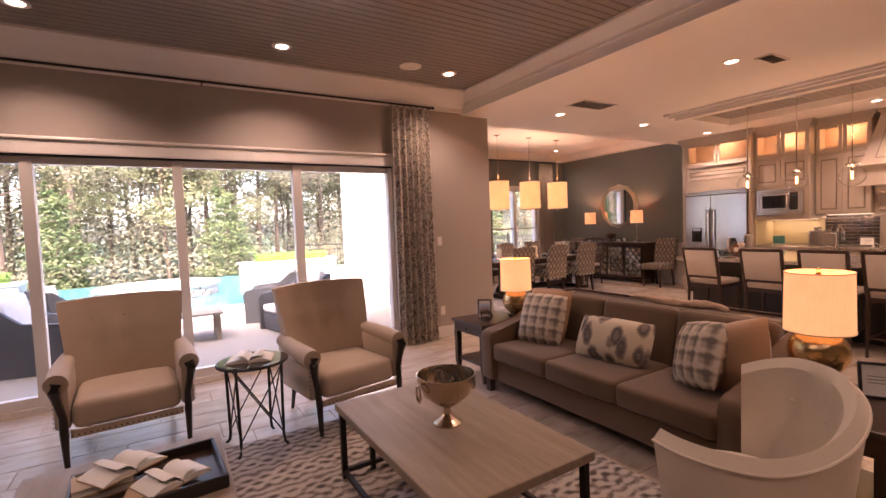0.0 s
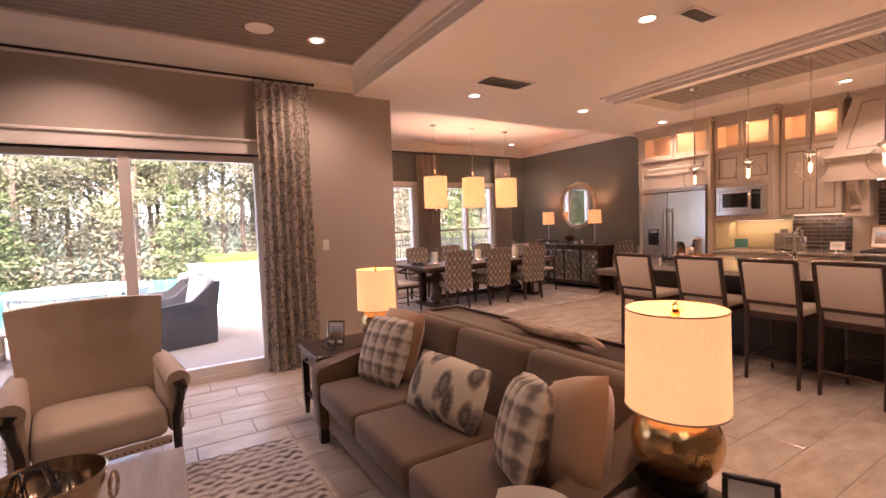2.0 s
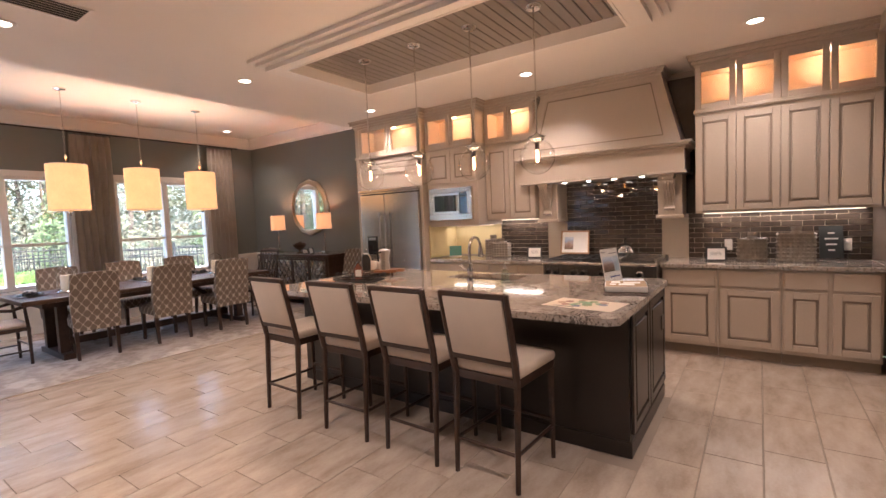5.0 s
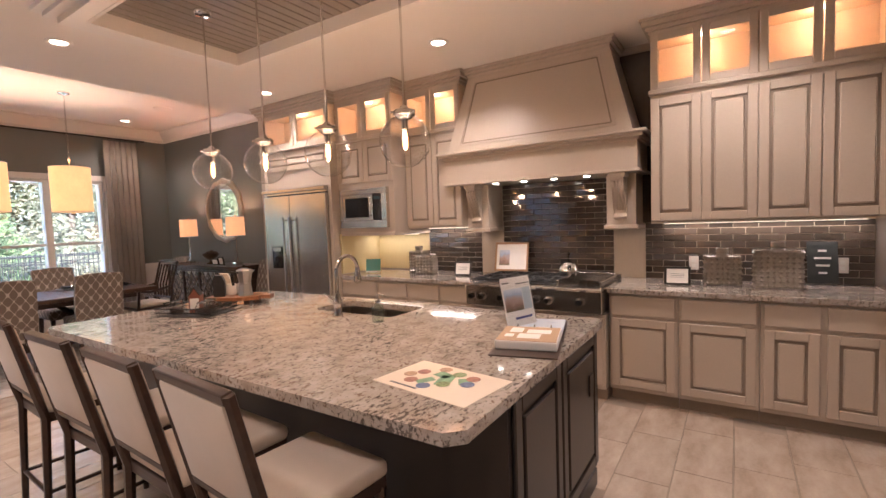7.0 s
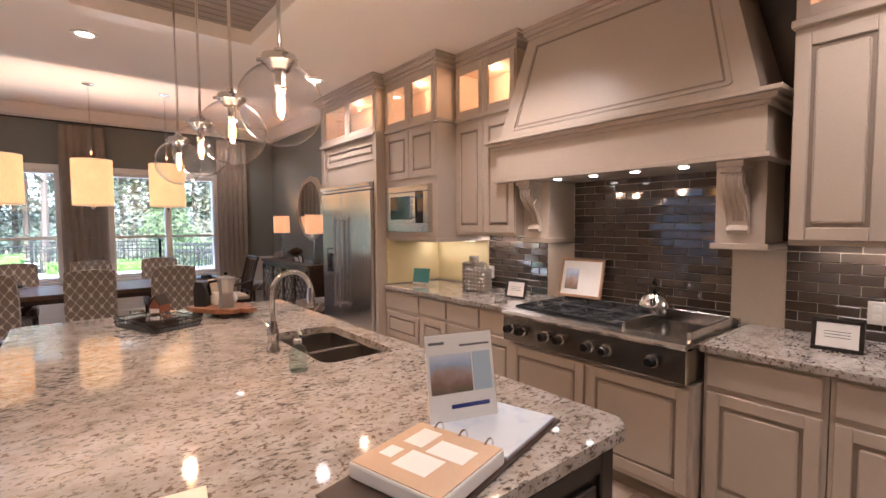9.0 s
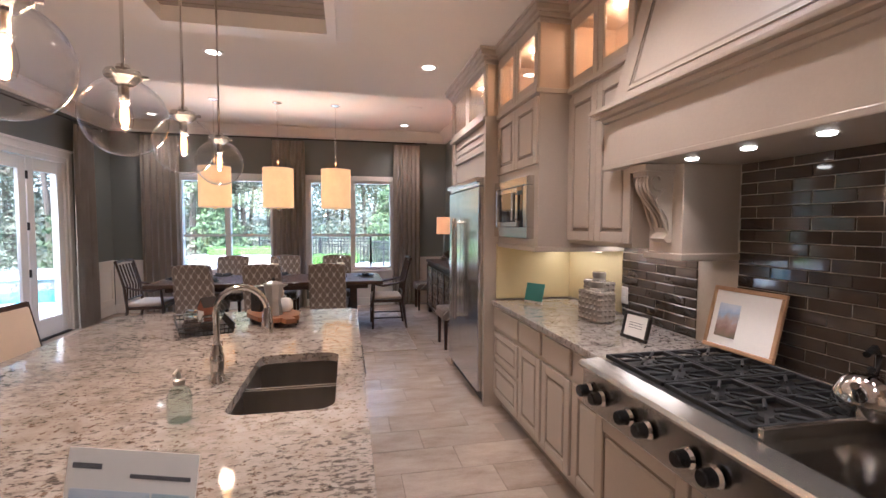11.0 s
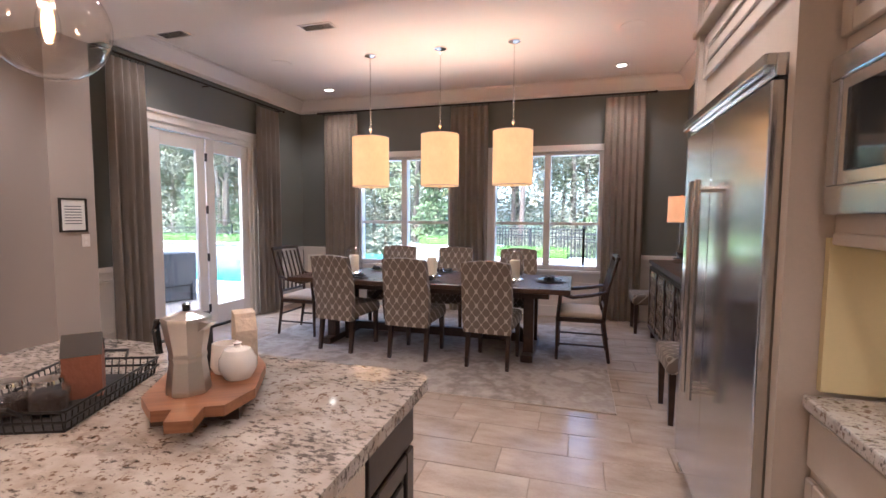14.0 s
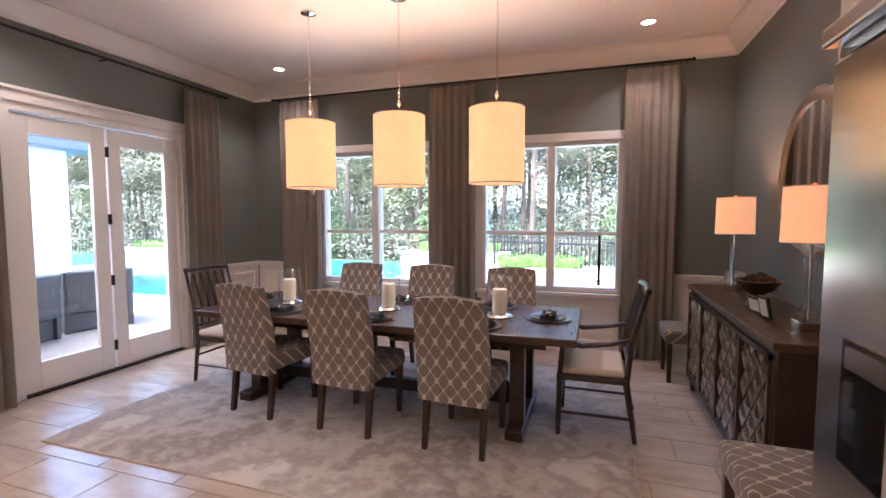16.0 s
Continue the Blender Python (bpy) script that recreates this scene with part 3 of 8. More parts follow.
# ---- ceiling fittings ----
def downlight(x, y, z, watts):
    d = thing("recessed_light", pose(x, y, z), "lit round recessed downlight with a white trim ring", "ceiling light", "recessed ceiling lights")
    part("trim_ring", Lt([(0.055, -0.001), (0.060, -0.008), (0.085, -0.008), (0.090, 0.0), (0.055, 0.0)], 24), M_WHITE, d)
    part("lens", Lt([(0.0, -0.003), (0.055, -0.003), (0.055, 0.0), (0.0, 0.0)], 24), M_CANGLOW, d, "glowing lens")
    lamp("downlight_lamp", "SPOT", pose(x, y, z - 0.02), watts, SOFTWARM, 0.06, 130)


CANS_K = [(4.68, 4.44), (6.52, 4.42), (8.34, 4.40), (8.34, 2.12), (8.34, 0.10), (4.68, 2.20), (4.68, -0.1), (6.5, -0.9)]
for x, y in CANS_K:
    downlight(x, y, KC, 33)
for x, y in ((-0.92, 4.32), (0.94, 4.32), (2.79, 4.32), (-0.92, 1.0), (2.79, 1.0), (0.94, -1.6)):
    downlight(x, y, LC, 33)
for x, y in ((4.55, 8.40), (8.60, 8.36), (4.3, 5.95)):
    downlight(x, y, DC, 22)


def vent(x, y, z, w, d, label="white ceiling air vent with dark slots"):
    v = thing("air_vent", pose(x, y, z), label, "air vent")
    bm = bmesh.new()
    for a in ((-w / 2, -d / 2, w / 2, -d / 2 + 0.02), (-w / 2, d / 2 - 0.02, w / 2, d / 2), (-w / 2, -d / 2 + 0.02, -w / 2 + 0.02, d / 2 - 0.02), (w / 2 - 0.02, -d / 2 + 0.02, w / 2, d / 2 - 0.02)):
        box(bm, a[0], a[1], -0.008, a[2], a[3], 0)
    part("frame", bm, M_WHITE, v)
    # Flat black sheet in place of a duct; its colour gives the slots' shade.
    part("backing", B(-w / 2 + 0.02, -d / 2 + 0.02, -0.002, w / 2 - 0.02, d / 2 - 0.02, 0.0), M_BLACK, v, "flat black sheet standing in for the shaded duct")
    n = 7
    for i in range(n):
        yy = -d / 2 + 0.03 + (d - 0.06) * i / (n - 1)
        part("slat", B(-w / 2 + 0.02, -0.007, -0.001, w / 2 - 0.02, 0.007, 0.001, m=pose(0, yy, -0.005, 35)), M_WHITE, v)
    return v


vent(4.70, 3.90, KC, 0.62, 0.30, "wide white ceiling return vent with dark slots")
vent(4.98, 1.98, KC, 0.36, 0.16)
vent(5.62, 6.35, DC, 0.36, 0.16)
vent(8.25, 6.35, DC, 0.36, 0.16)
vent(4.08, 6.10, DC, 0.36, 0.20)
for x, y, z in ((2.28, 4.29, LC), (4.60, 7.2, DC), (8.6, 7.15, DC)):
    s = thing("ceiling_speaker", pose(x, y, z), "round flush ceiling loudspeaker grille", "speaker")
    part("grille", Lt([(0.0, -0.008), (0.10, -0.007), (0.118, -0.004), (0.12, 0)], 28), M_CEIL, s, smooth=True)


# ---- kitchen cabinets ----
def raised_door(parent, x, y0, y1, z0, z1, name="door", material=M_CAB, glaze=M_GLAZE_KICK, rail=0.06, face=-1):
    """A raised panel door in the plane across x, facing -x (or +x), with a glazed groove round its field."""
    s = face
    t = 0.02

    def bx(bm, a, b, c, d, lo, hi, rr):
        p, q = sorted((x + s * lo, x + s * hi))
        box(bm, p, a, c, q, b, d, r=rr, seg=1)
    bm = bmesh.new()
    g = 0.003
    y0, y1, z0, z1 = y0 + g, y1 - g, z0 + g, z1 - g
    for a in ((y0, y0 + rail, z0, z1), (y1 - rail, y1, z0, z1), (y0 + rail, y1 - rail, z0, z0 + rail), (y0 + rail, y1 - rail, z1 - rail, z1)):
        bx(bm, *a, 0, t, 0.004)
    d = part(name, bm, material, parent)
    bm = bmesh.new()
    bx(bm, y0 + rail, y1 - rail, z0 + rail, z1 - rail, 0.0, 0.008, 0)
    part("groove", bm, glaze, d, "darker glaze in the groove")
    if y1 - y0 > 2 * rail + 0.06 and z1 - z0 > 2 * rail + 0.06:
        bm = bmesh.new()
        bx(bm, y0 + rail + 0.018, y1 - rail - 0.018, z0 + rail + 0.018, z1 - rail - 0.018, 0.006, 0.018, 0.009)
        part("field", bm, material, d)
    return d


def slab_drawer(parent, x, y0, y1, z0, z1, material=M_CAB, face=-1):
    bm = bmesh.new()
    p, q = sorted((x, x + face * 0.02))
    box(bm, p, y0 + 0.003, z0 + 0.003, q, y1 - 0.003, z1 - 0.003, r=0.006)
    return part("drawer_front", bm, material, parent)


def glass_door(parent, x, y0, y1, z0, z1):
    bm = bmesh.new()
    r = 0.055
    for a in ((y0 + .003, y0 + r, z0, z1), (y1 - r, y1 - .003, z0, z1), (y0 + r, y1 - r, z0, z0 + r), (y0 + r, y1 - r, z1 - r, z1)):
        box(bm, x - 0.02, a[0], a[2], x, a[1], a[3], r=0.004, seg=1)
    d = part("glass_door", bm, M_CAB, parent, "glazed cabinet door lit warm from within")
    p = part("pane", B(x - 0.012, y0 + r, z0 + r, x - 0.008, y1 - r, z1 - r), M_GLASS, d)
    p.visible_shadow = False
    return d


def lit_box(parent, x, y0, y1, z0, z1, doors):
    """An open cabinet body with glazed doors and a puck light."""
    xb = XR
    bm = bmesh.new()
    for a in ((x, y0, z0, xb, y0 + 0.02, z1), (x, y1 - 0.02, z0, xb, y1, z1), (x, y0 + 0.02, z0, xb, y1 - 0.02, z0 + 0.02), (x, y0 + 0.02, z1 - 0.02, xb, y1 - 0.02, z1), (x + 0.30, y0 + 0.02, z0 + 0.02, x + 0.32, y1 - 0.02, z1 - 0.02)):
        box(bm, *a)
    part("lit_body", bm, M_CABIN, parent, "pale cabinet interior")
    n = doors
    w = (y1 - y0) / n
    for i in range(n):
        glass_door(parent, x, y0 + i * w, y0 + (i + 1) * w, z0, z1)
    part("puck", Lt([(0.0, -0.010), (0.03, -0.010), (0.033, 0), (0, 0)], 14, (x + 0.12, (y0 + y1) / 2, z1 - 0.021)), M_CANGLOW, parent, "small glowing puck light")
    lamp("cabinet_lamp", "POINT", pose(x + 0.13, (y0 + y1) / 2, z1 - 0.08), 1.3, WARM, 0.03)


def cornice(bm, x, y0, y1, z, left=True, right=True):
    for k, (o, a, b) in enumerate(((0.012, 0.0, 0.03), (0.03, 0.03, 0.06), (0.055, 0.06, 0.10), (0.07, 0.10, 0.12))):
        box(bm, x - o, y0 - (o if right else 0), z + a, XR, y1 + (o if left else 0), z + b, r=0.004, seg=1)


def strip_light(parent, x, y0, y1, z, watts=1.5):
    """A slim lit strip under a cabinet, washing the wall and the counter."""
    part("light_strip", B(x, y0, z - 0.012, x + 0.03, y1, z, r=0.003), M_STRIP, parent, "glowing under-cabinet light strip")
    ob = lamp("strip_lamp", "AREA", pose(x + 0.015, (y0 + y1) / 2, z - 0.016), watts * (y1 - y0), SOFTWARM)
    ob.data.shape, ob.data.size, ob.data.size_y = "RECTANGLE", 0.11, y1 - y0


def upper_unit(name, label, x, y0, y1, z0, doors, per=2, mid=2.40):
    u = thing(name, pose(0, 0, 0), label, "kitchen cabinet", "kitchen wall cabinets")
    part("body", B(x, y0, z0, XR, y1, mid), M_CAB, u)
    w = (y1 - y0) / doors
    for i in range(doors):
        raised_door(u, x, y0 + i * w, y0 + (i + 1) * w, z0 + 0.02, mid - 0.03)
    bm = bmesh.new()
    box(bm, x - 0.03, y0 - 0.012, mid - 0.03 + 0.03, XR, y1 + 0.012, mid + 0.035, r=0.006)
    part("moulding", bm, M_CAB, u)
    for k in range(doors // per):
        lit_box(u, x, y0 + k * per * w, y0 + (k + 1) * per * w, mid + 0.035, 2.85, per)
    bm = bmesh.new()
    cornice(bm, x, y0, y1, 2.85)
    part("cornice", bm, M_CAB, u)
    strip_light(u, XR - 0.10, y0 + 0.04, y1 - 0.04, z0)
    return u


upper_unit("wall_cabinet", "greige four door wall cabinet with lit glass doors above", 8.985, -0.78, 0.60, 1.41, 4)
upper_unit("wall_cabinet", "greige two door wall cabinet with lit glass doors above", 9.06, 2.36, 3.05, 1.42, 2)
# microwave tower
tw = thing("microwave_cabinet", pose(0, 0, 0), "greige cabinet tower holding the built-in microwave over the counter", "kitchen cabinet", "kitchen wall cabinets")
bm = bmesh.new()
box(bm, 8.84, 3.06, 1.38, XR, 3.86, 2.40)
part("body", bm, M_CAB, tw)
# Niche side and back share one pale yellow base colour.
M_NICHE = plain("pale yellow niche tone", (0.62, 0.52, 0.28), 0.6, vary=0.03)
part("side_panel", B(8.82, 3.835, 0.925, XR, 3.86, 1.38), M_NICHE, tw, "pale yellow niche side")
raised_door(tw, 8.84, 3.06, 3.46, 1.94, 2.38)
raised_door(tw, 8.84, 3.46, 3.86, 1.94, 2.38)
part("moulding", B(8.81, 3.05, 2.40, XR, 3.87, 2.435, r=0.006), M_CAB, tw)
part("base_moulding", B(8.82, 3.05, 1.36, XR, 3.83, 1.395, r=0.006), M_CAB, tw)
lit_box(tw, 8.84, 3.06, 3.86, 2.435, 2.85, 2)
bm = bmesh.new()
cornice(bm, 8.84, 3.06, 3.86, 2.85)
part("cornice", bm, M_CAB, tw)
part("niche_back", B(XR - 0.008, 3.07, 0.93, XR, 3.835, 1.36), M_NICHE, tw, "pale yellow niche back")
strip_light(tw, XR - 0.16, 3.12, 3.80, 1.36, 0.9)
# microwave
mw = thing("microwave", pose(8.82, 3.47, 1.66), "built-in stainless steel microwave with a dark glass door", "microwave")
bm = bmesh.new()
for a in ((-0.345, -0.215, 0.345, -0.135), (-0.345, 0.15, 0.345, 0.215), (-0.345, -0.135, -0.27, 0.15), (0.29, -0.135, 0.345, 0.15)):
    box(bm, -0.035, a[0], a[1], 0.02, a[2], a[3], r=0.006)
part("trim_kit", bm, M_STEEL, mw)
part("door_frame", B(-0.03, -0.15, -0.135, 0.02, 0.29, 0.15, r=0.004), M_STEEL, mw)
part("door_glass", B(-0.036, -0.10, -0.10, -0.029, 0.25, 0.115, r=0.002), plain("black appliance glass", (0.012, 0.012, 0.014), 0.06, coat=0.5, vary=0.1, relief=0), mw, "black glass window")
part("control_panel", B(-0.034, -0.27, -0.135, 0.02, -0.155, 0.15, r=0.003), bpy.data.materials["black appliance glass"], mw, "black control panel")
part("display", B(-0.036, -0.255, 0.09, -0.034, -0.17, 0.12), plain("dim display", (0.05, 0.08, 0.09), 0.2), mw)
part("handle", R((-0.06, -0.135, -0.09), (-0.06, -0.135, 0.11), 0.009), M_STEEL, mw, "vertical bar handle")
for z in (-0.08, 0.1):
    part("standoff", R((-0.06, -0.135, z), (-0.03, -0.135, z), 0.006), M_STEEL, mw)
# refrigerator and its surround
fs = thing("refrigerator_cabinet", pose(0, 0, 0), "greige cabinet surround over the refrigerator with lit glass doors", "kitchen cabinet", "kitchen wall cabinets")
part("left_panel", B(8.72, 5.03, 0, XR, 5.10, 2.85), M_CAB, fs)
part("right_panel", B(8.72, 3.862, 0, XR, 3.91, 2.43), M_CAB, fs)
part("bridge", B(8.76, 3.91, 1.95, XR, 5.03, 2.40), M_CAB, fs)
raised_door(fs, 8.76, 3.91, 5.03, 2.16, 2.38, "flap_door")
part("moulding", B(8.70, 3.875, 2.40, XR, 5.11, 2.435, r=0.006), M_CAB, fs)
lit_box(fs, 8.74, 3.875, 5.03, 2.435, 2.85, 2)
bm = bmesh.new()
cornice(bm, 8.72, 3.875, 5.10, 2.85)
part("cornice", bm, M_CAB, fs)
fr = thing("refrigerator", pose(8.70, 4.47, 0), "large built-in stainless steel side-by-side refrigerator", "refrigerator")
part("body", B(0.03, -0.55, 0.02, 0.75, 0.55, 1.94), M_DARKMETAL, fr)
part("kick_plate", B(0.05, -0.55, 0.0, 0.09, 0.55, 0.10), M_DARKMETAL, fr)
part("freezer_door", B(-0.02, 0.075, 0.11, 0.03, 0.55, 1.86, r=0.006), M_STEEL, fr)
part("fridge_door", B(-0.02, -0.55, 0.11, 0.03, 0.069, 1.86, r=0.006), M_STEEL, fr)
bm = bmesh.new()
box(bm, -0.01, -0.55, 1.87, 0.03, 0.55, 1.94, r=0.004)
part("grille", bm, M_STEEL, fr)
part("top_trim", B(-0.045, -0.56, 1.895, -0.01, 0.56, 1.94, r=0.008), M_STEEL, fr)
for y in (0.125, 0.02):
    h = part("handle", R((-0.08, y, 0.62), (-0.08, y, 1.60), 0.014), M_STEEL, fr, "long tubular handle")
    for z in (0.66, 1.56):
        part("standoff", R((-0.085, y, z), (-0.02, y, z), 0.011), M_STEEL, h)
part("dispenser", B(-0.026, 0.24, 0.98, -0.019, 0.43, 1.25, r=0.002), bpy.data.materials["black appliance glass"], fr, "black water and ice dispenser")
part("dispenser_panel", B(-0.029, 0.26, 1.19, -0.025, 0.41, 1.235), M_STEEL, fr)


def base_run(y0, y1, label, splits, kinds, x=8.82):
    u = thing("base_cabinet", pose(0, 0, 0), label, "kitchen cabinet", "kitchen base cabinets")
    part("carcass", B(x, y0, 0.10, XR, y1, 0.875), M_CAB, u)
    # The toe kick takes a darker base colour than the carcass.
    part("toe_kick", B(x + 0.06, y0, 0.0, XR, y1, 0.10), M_GLAZE_KICK, u, "recessed darker toe kick")
    ys = [y0, *splits, y1]
    for a, b, k in zip(ys, ys[1:], kinds):
        if k == "d3":
            for c, d in ((0.13, 0.40), (0.42, 0.66), (0.69, 0.855)):
                (raised_door(u, x, a + 0.01, b - 0.01, c, d, "drawer_front", rail=0.045) if d < 0.7 else slab_drawer(u, x, a + 0.01, b - 0.01, c, d))
        else:
            slab_drawer(u, x, a + 0.015, b - 0.015, 0.70, 0.855)
            raised_door(u, x, a + 0.015, b - 0.015, 0.13, 0.68)
    return u


base_run(2.14, 3.86, "greige base cabinet with drawers beside the range", [2.50, 2.90, 3.30], ["d", "d", "d", "d3"])
base_run(0.40, 0.89, "greige base cabinet with a drawer and raised panel door", [], ["d"])
base_run(-0.10, 0.395, "greige base cabinet with a drawer and raised panel door", [], ["d"])
base_run(-0.78, -0.105, "greige base cabinet with a drawer over two raised panel doors", [-0.44], ["d", "d"])
u = thing("base_cabinet", pose(0, 0, 0), "greige base cabinet with raised panel doors under the range top", "kitchen cabinet", "kitchen base cabinets")
part("carcass", B(8.74, 0.905, 0.10, XR, 2.125, 0.70), M_CAB, u)
part("toe_kick", B(8.80, 0.905, 0.0, XR, 2.125, 0.10), M_GLAZE_KICK, u)
for a, b in ((0.92, 1.51), (1.52, 2.11)):
    raised_door(u, 8.74, a, b, 0.13, 0.68)


def granite():
    """Creamy white stone with drifts of fine grey and rust flecks."""
    m, N, L, Bs = nodes_of("polished white granite with grey brown flecks")
    co = coords(N, L, (1, 1, 1), True)
    mp = N.new("ShaderNodeMapping")
    mp.inputs["Rotation"].default_value, mp.inputs["Scale"].default_value = (0, 0, 0.65), (1.0, 2.1, 1.6)
    L.new(co, mp.inputs[0])
    flow = mp.outputs[0]
    ground = noise_tex(N, L, co, 11, 5, 0.6)
    drift = noise_tex(N, L, flow, 1.7, 4, 0.6)
    grey = noise_tex(N, L, flow, 36, 4, 0.66)
    rust = noise_tex(N, L, co, 52, 3, 0.6)
    vein = noise_tex(N, L, flow, 5.0, 6, 0.72)
    base = ramp(N, L, ground, [(0.30, (0.29, 0.245, 0.205)), (0.48, (0.385, 0.345, 0.305)), (0.70, (0.46, 0.425, 0.39))])

    def over(col, fac, stops, amount):
        mul = N.new("ShaderNodeMix")
        mul.data_type, mul.blend_type = "RGBA", "MULTIPLY"
        mul.inputs[0].default_value = amount
        L.new(col, mul.inputs[6])
        L.new(ramp(N, L, fac, stops), mul.inputs[7])
        return mul.outputs[2]
    dense = math_node(N, L, "ADD", grey, math_node(N, L, "MULTIPLY", math_node(N, L, "SUBTRACT", drift, 0.5), 0.42))
    c = over(base, dense, [(0.35, (0.16, 0.15, 0.15)), (0.40, (0.45, 0.43, 0.42)), (0.455, (1, 1, 1))], 0.88)
    c = over(c, math_node(N, L, "ADD", rust, math_node(N, L, "MULTIPLY", math_node(N, L, "SUBTRACT", 0.5, drift), 0.25)), [(0.34, (0.34, 0.22, 0.15)), (0.41, (1, 1, 1))], 0.85)
    c = over(c, vein, [(0.34, (0.55, 0.53, 0.52)), (0.46, (1, 1, 1))], 0.8)
    L.new(c, Bs.inputs["Base Color"])
    Bs.inputs["Roughness"].default_value = 0.07
    Bs.inputs["Coat Weight"].default_value = 0.3
    Bs.inputs["Coat Roughness"].default_value = 0.03
    return m


M_GRANITE = granite()
for y0, y1, x0 in ((2.13, 3.835, 8.775), (-0.80, 0.90, 8.775)):
    c = tagged(new("countertop", finish("countertop", B(x0, y0, 0.875, XR, y1, 0.915, r=0.006), M_GRANITE)), "polished white granite countertop with grey flecks on the base cabinets", "countertop")
# return run in the corner
u = thing("wall_cabinet", pose(0, 0, 0), "greige corner wall cabinet with glass doors", "kitchen cabinet", "kitchen wall cabinets")
bm = bmesh.new()
for a in ((7.9, -1.2, 1.41, 8.98, -1.18, 2.85), (7.9, -1.18, 1.41, 8.98, -0.79, 1.43), (7.9, -1.18, 2.38, 8.98, -0.79, 2.43), (7.9, -1.18, 1.43, 7.92, -0.79, 2.85), (8.5, -1.18, 1.43, 8.98, -0.79, 2.38)):
    box(bm, *a)
part("body", bm, M_CAB, u)
bm = bmesh.new()
for a, b in ((7.92, 8.20), (8.20, 8.48)):
    for c in ((a, 1.43, a + 0.045, 2.38), (b - 0.045, 1.43, b, 2.38), (a + 0.045, 1.43, b - 0.045, 1.49), (a + 0.045, 2.32, b - 0.045, 2.38)):
        box(bm, c[0], -0.79, c[1], c[2], -0.77, c[3], r=0.003, seg=1)
part("glass_door_frame", bm, M_CAB, u)
part("cornice", B(7.88, -1.2, 2.85, 8.98, -0.74, KC, r=0.008), M_CAB, u)
u = thing("base_cabinet", pose(0, 0, 0), "greige corner base cabinet under granite", "kitchen cabinet", "kitchen base cabinets")
part("carcass", B(7.9, -1.2, 0.10, 8.815, -0.80, 0.875), M_CAB, u)
part("toe_kick", B(7.9, -1.2, 0.0, 8.815, -0.86, 0.10), M_GLAZE_KICK, u)
tagged(new("countertop", finish("countertop", B(7.88, -1.2, 0.875, XR, -0.803, 0.915, r=0.006), M_GRANITE)), "polished white granite countertop in the kitchen corner", "countertop")

# ---- range hood ----
hd = thing("range_hood", pose(0, 0, 0), "large greige wooden range hood with tapered chimney and carved corbels", "range hood")
HY0, HY1 = 0.70, 2.50
part("mantel", B(8.99, HY0, 1.86, XR, HY1, 2.10, r=0.004), M_CAB, hd)
for k, (o, a, b) in enumerate(((0.02, 1.835, 1.862), (0.02, 2.085, 2.11), (0.05, 2.11, 2.135), (0.075, 2.135, 2.16))):
    part("moulding", B(8.99 - o, HY0 - o, a, XR, HY1 + o, b, r=0.005), M_CAB, hd)
bm = bmesh.new()
lo = [(8.99, HY0 + 0.03, 2.16), (8.99, HY1 - 0.03, 2.16), (XR, HY1 - 0.03, 2.16), (XR, HY0 + 0.03, 2.16)]
hi = [(9.10, 0.93, 2.90), (9.10, 2.27, 2.90), (XR, 2.27, 2.90), (XR, 0.93, 2.90)]
vl, vh = [bm.verts.new(p) for p in lo], [bm.verts.new(p) for p in hi]
for i in range(4):
    bm.faces.new((vl[i], vl[(i + 1) % 4], vh[(i + 1) % 4], vh[i]))
bm.faces.new(vl)
bm.faces.new(vh)
part("chimney", bm, M_CAB, hd)


def hood_strip(u0, v0, u1, v1, w, mat, off):
    """A strip on the sloping chimney face; u: 0 to 1 along the width, v: up."""
    def at(u, v, o):
        x = 8.99 + (9.10 - 8.99) * v - o
        ya, yb = HY0 + 0.03 + (0.93 - HY0 - 0.03) * v, HY1 - 0.03 + (2.27 - HY1 + 0.03) * v
        return Vector((x, ya + (yb - ya) * u, 2.16 + 0.74 * v))
    bm = bmesh.new()
    a, b = at(u0, v0, off), at(u1, v1, off)
    d = (b - a).normalized()
    sde = d.cross(Vector((-0.99, 0, 0.147))).normalized() * w / 2
    top = Vector((-0.99, 0, 0.147)) * 0.008
    q = [bm.verts.new(p) for p in (a - sde, a + sde, b + sde, b - sde)]
    q2 = [bm.verts.new(v.co + top) for v in q]
    for i in range(4):
        bm.faces.new((q[i], q[(i + 1) % 4], q2[(i + 1) % 4], q2[i]))
    bm.faces.new(q2)
    bm.faces.new(q)
    return part("panel_bead", bm, mat, hd)


for a in ((0.07, 0.09, 0.93, 0.09), (0.07, 0.91, 0.93, 0.91), (0.07, 0.09, 0.07, 0.91), (0.93, 0.09, 0.93, 0.91)):
    hood_strip(*a, 0.02, M_CAB, 0.0)
for a in ((0.085, 0.115, 0.915, 0.115), (0.085, 0.885, 0.915, 0.885), (0.085, 0.115, 0.085, 0.885), (0.915, 0.115, 0.915, 0.885)):
    hood_strip(*a, 0.012, M_GLAZE_KICK, -0.006)
for o, a, b in ((0.01, 2.89, 2.915), (0.03, 2.915, 2.945), (0.05, 2.945, KC)):
    part("crown", B(9.10 - o, 0.93 - o, a, XR, 2.27 + o, b, r=0.004), M_CAB, hd)
part("liner", B(9.02, 0.95, 1.838, XR - 0.02, 2.25, 1.85), M_STEEL, hd, "stainless liner under the hood")
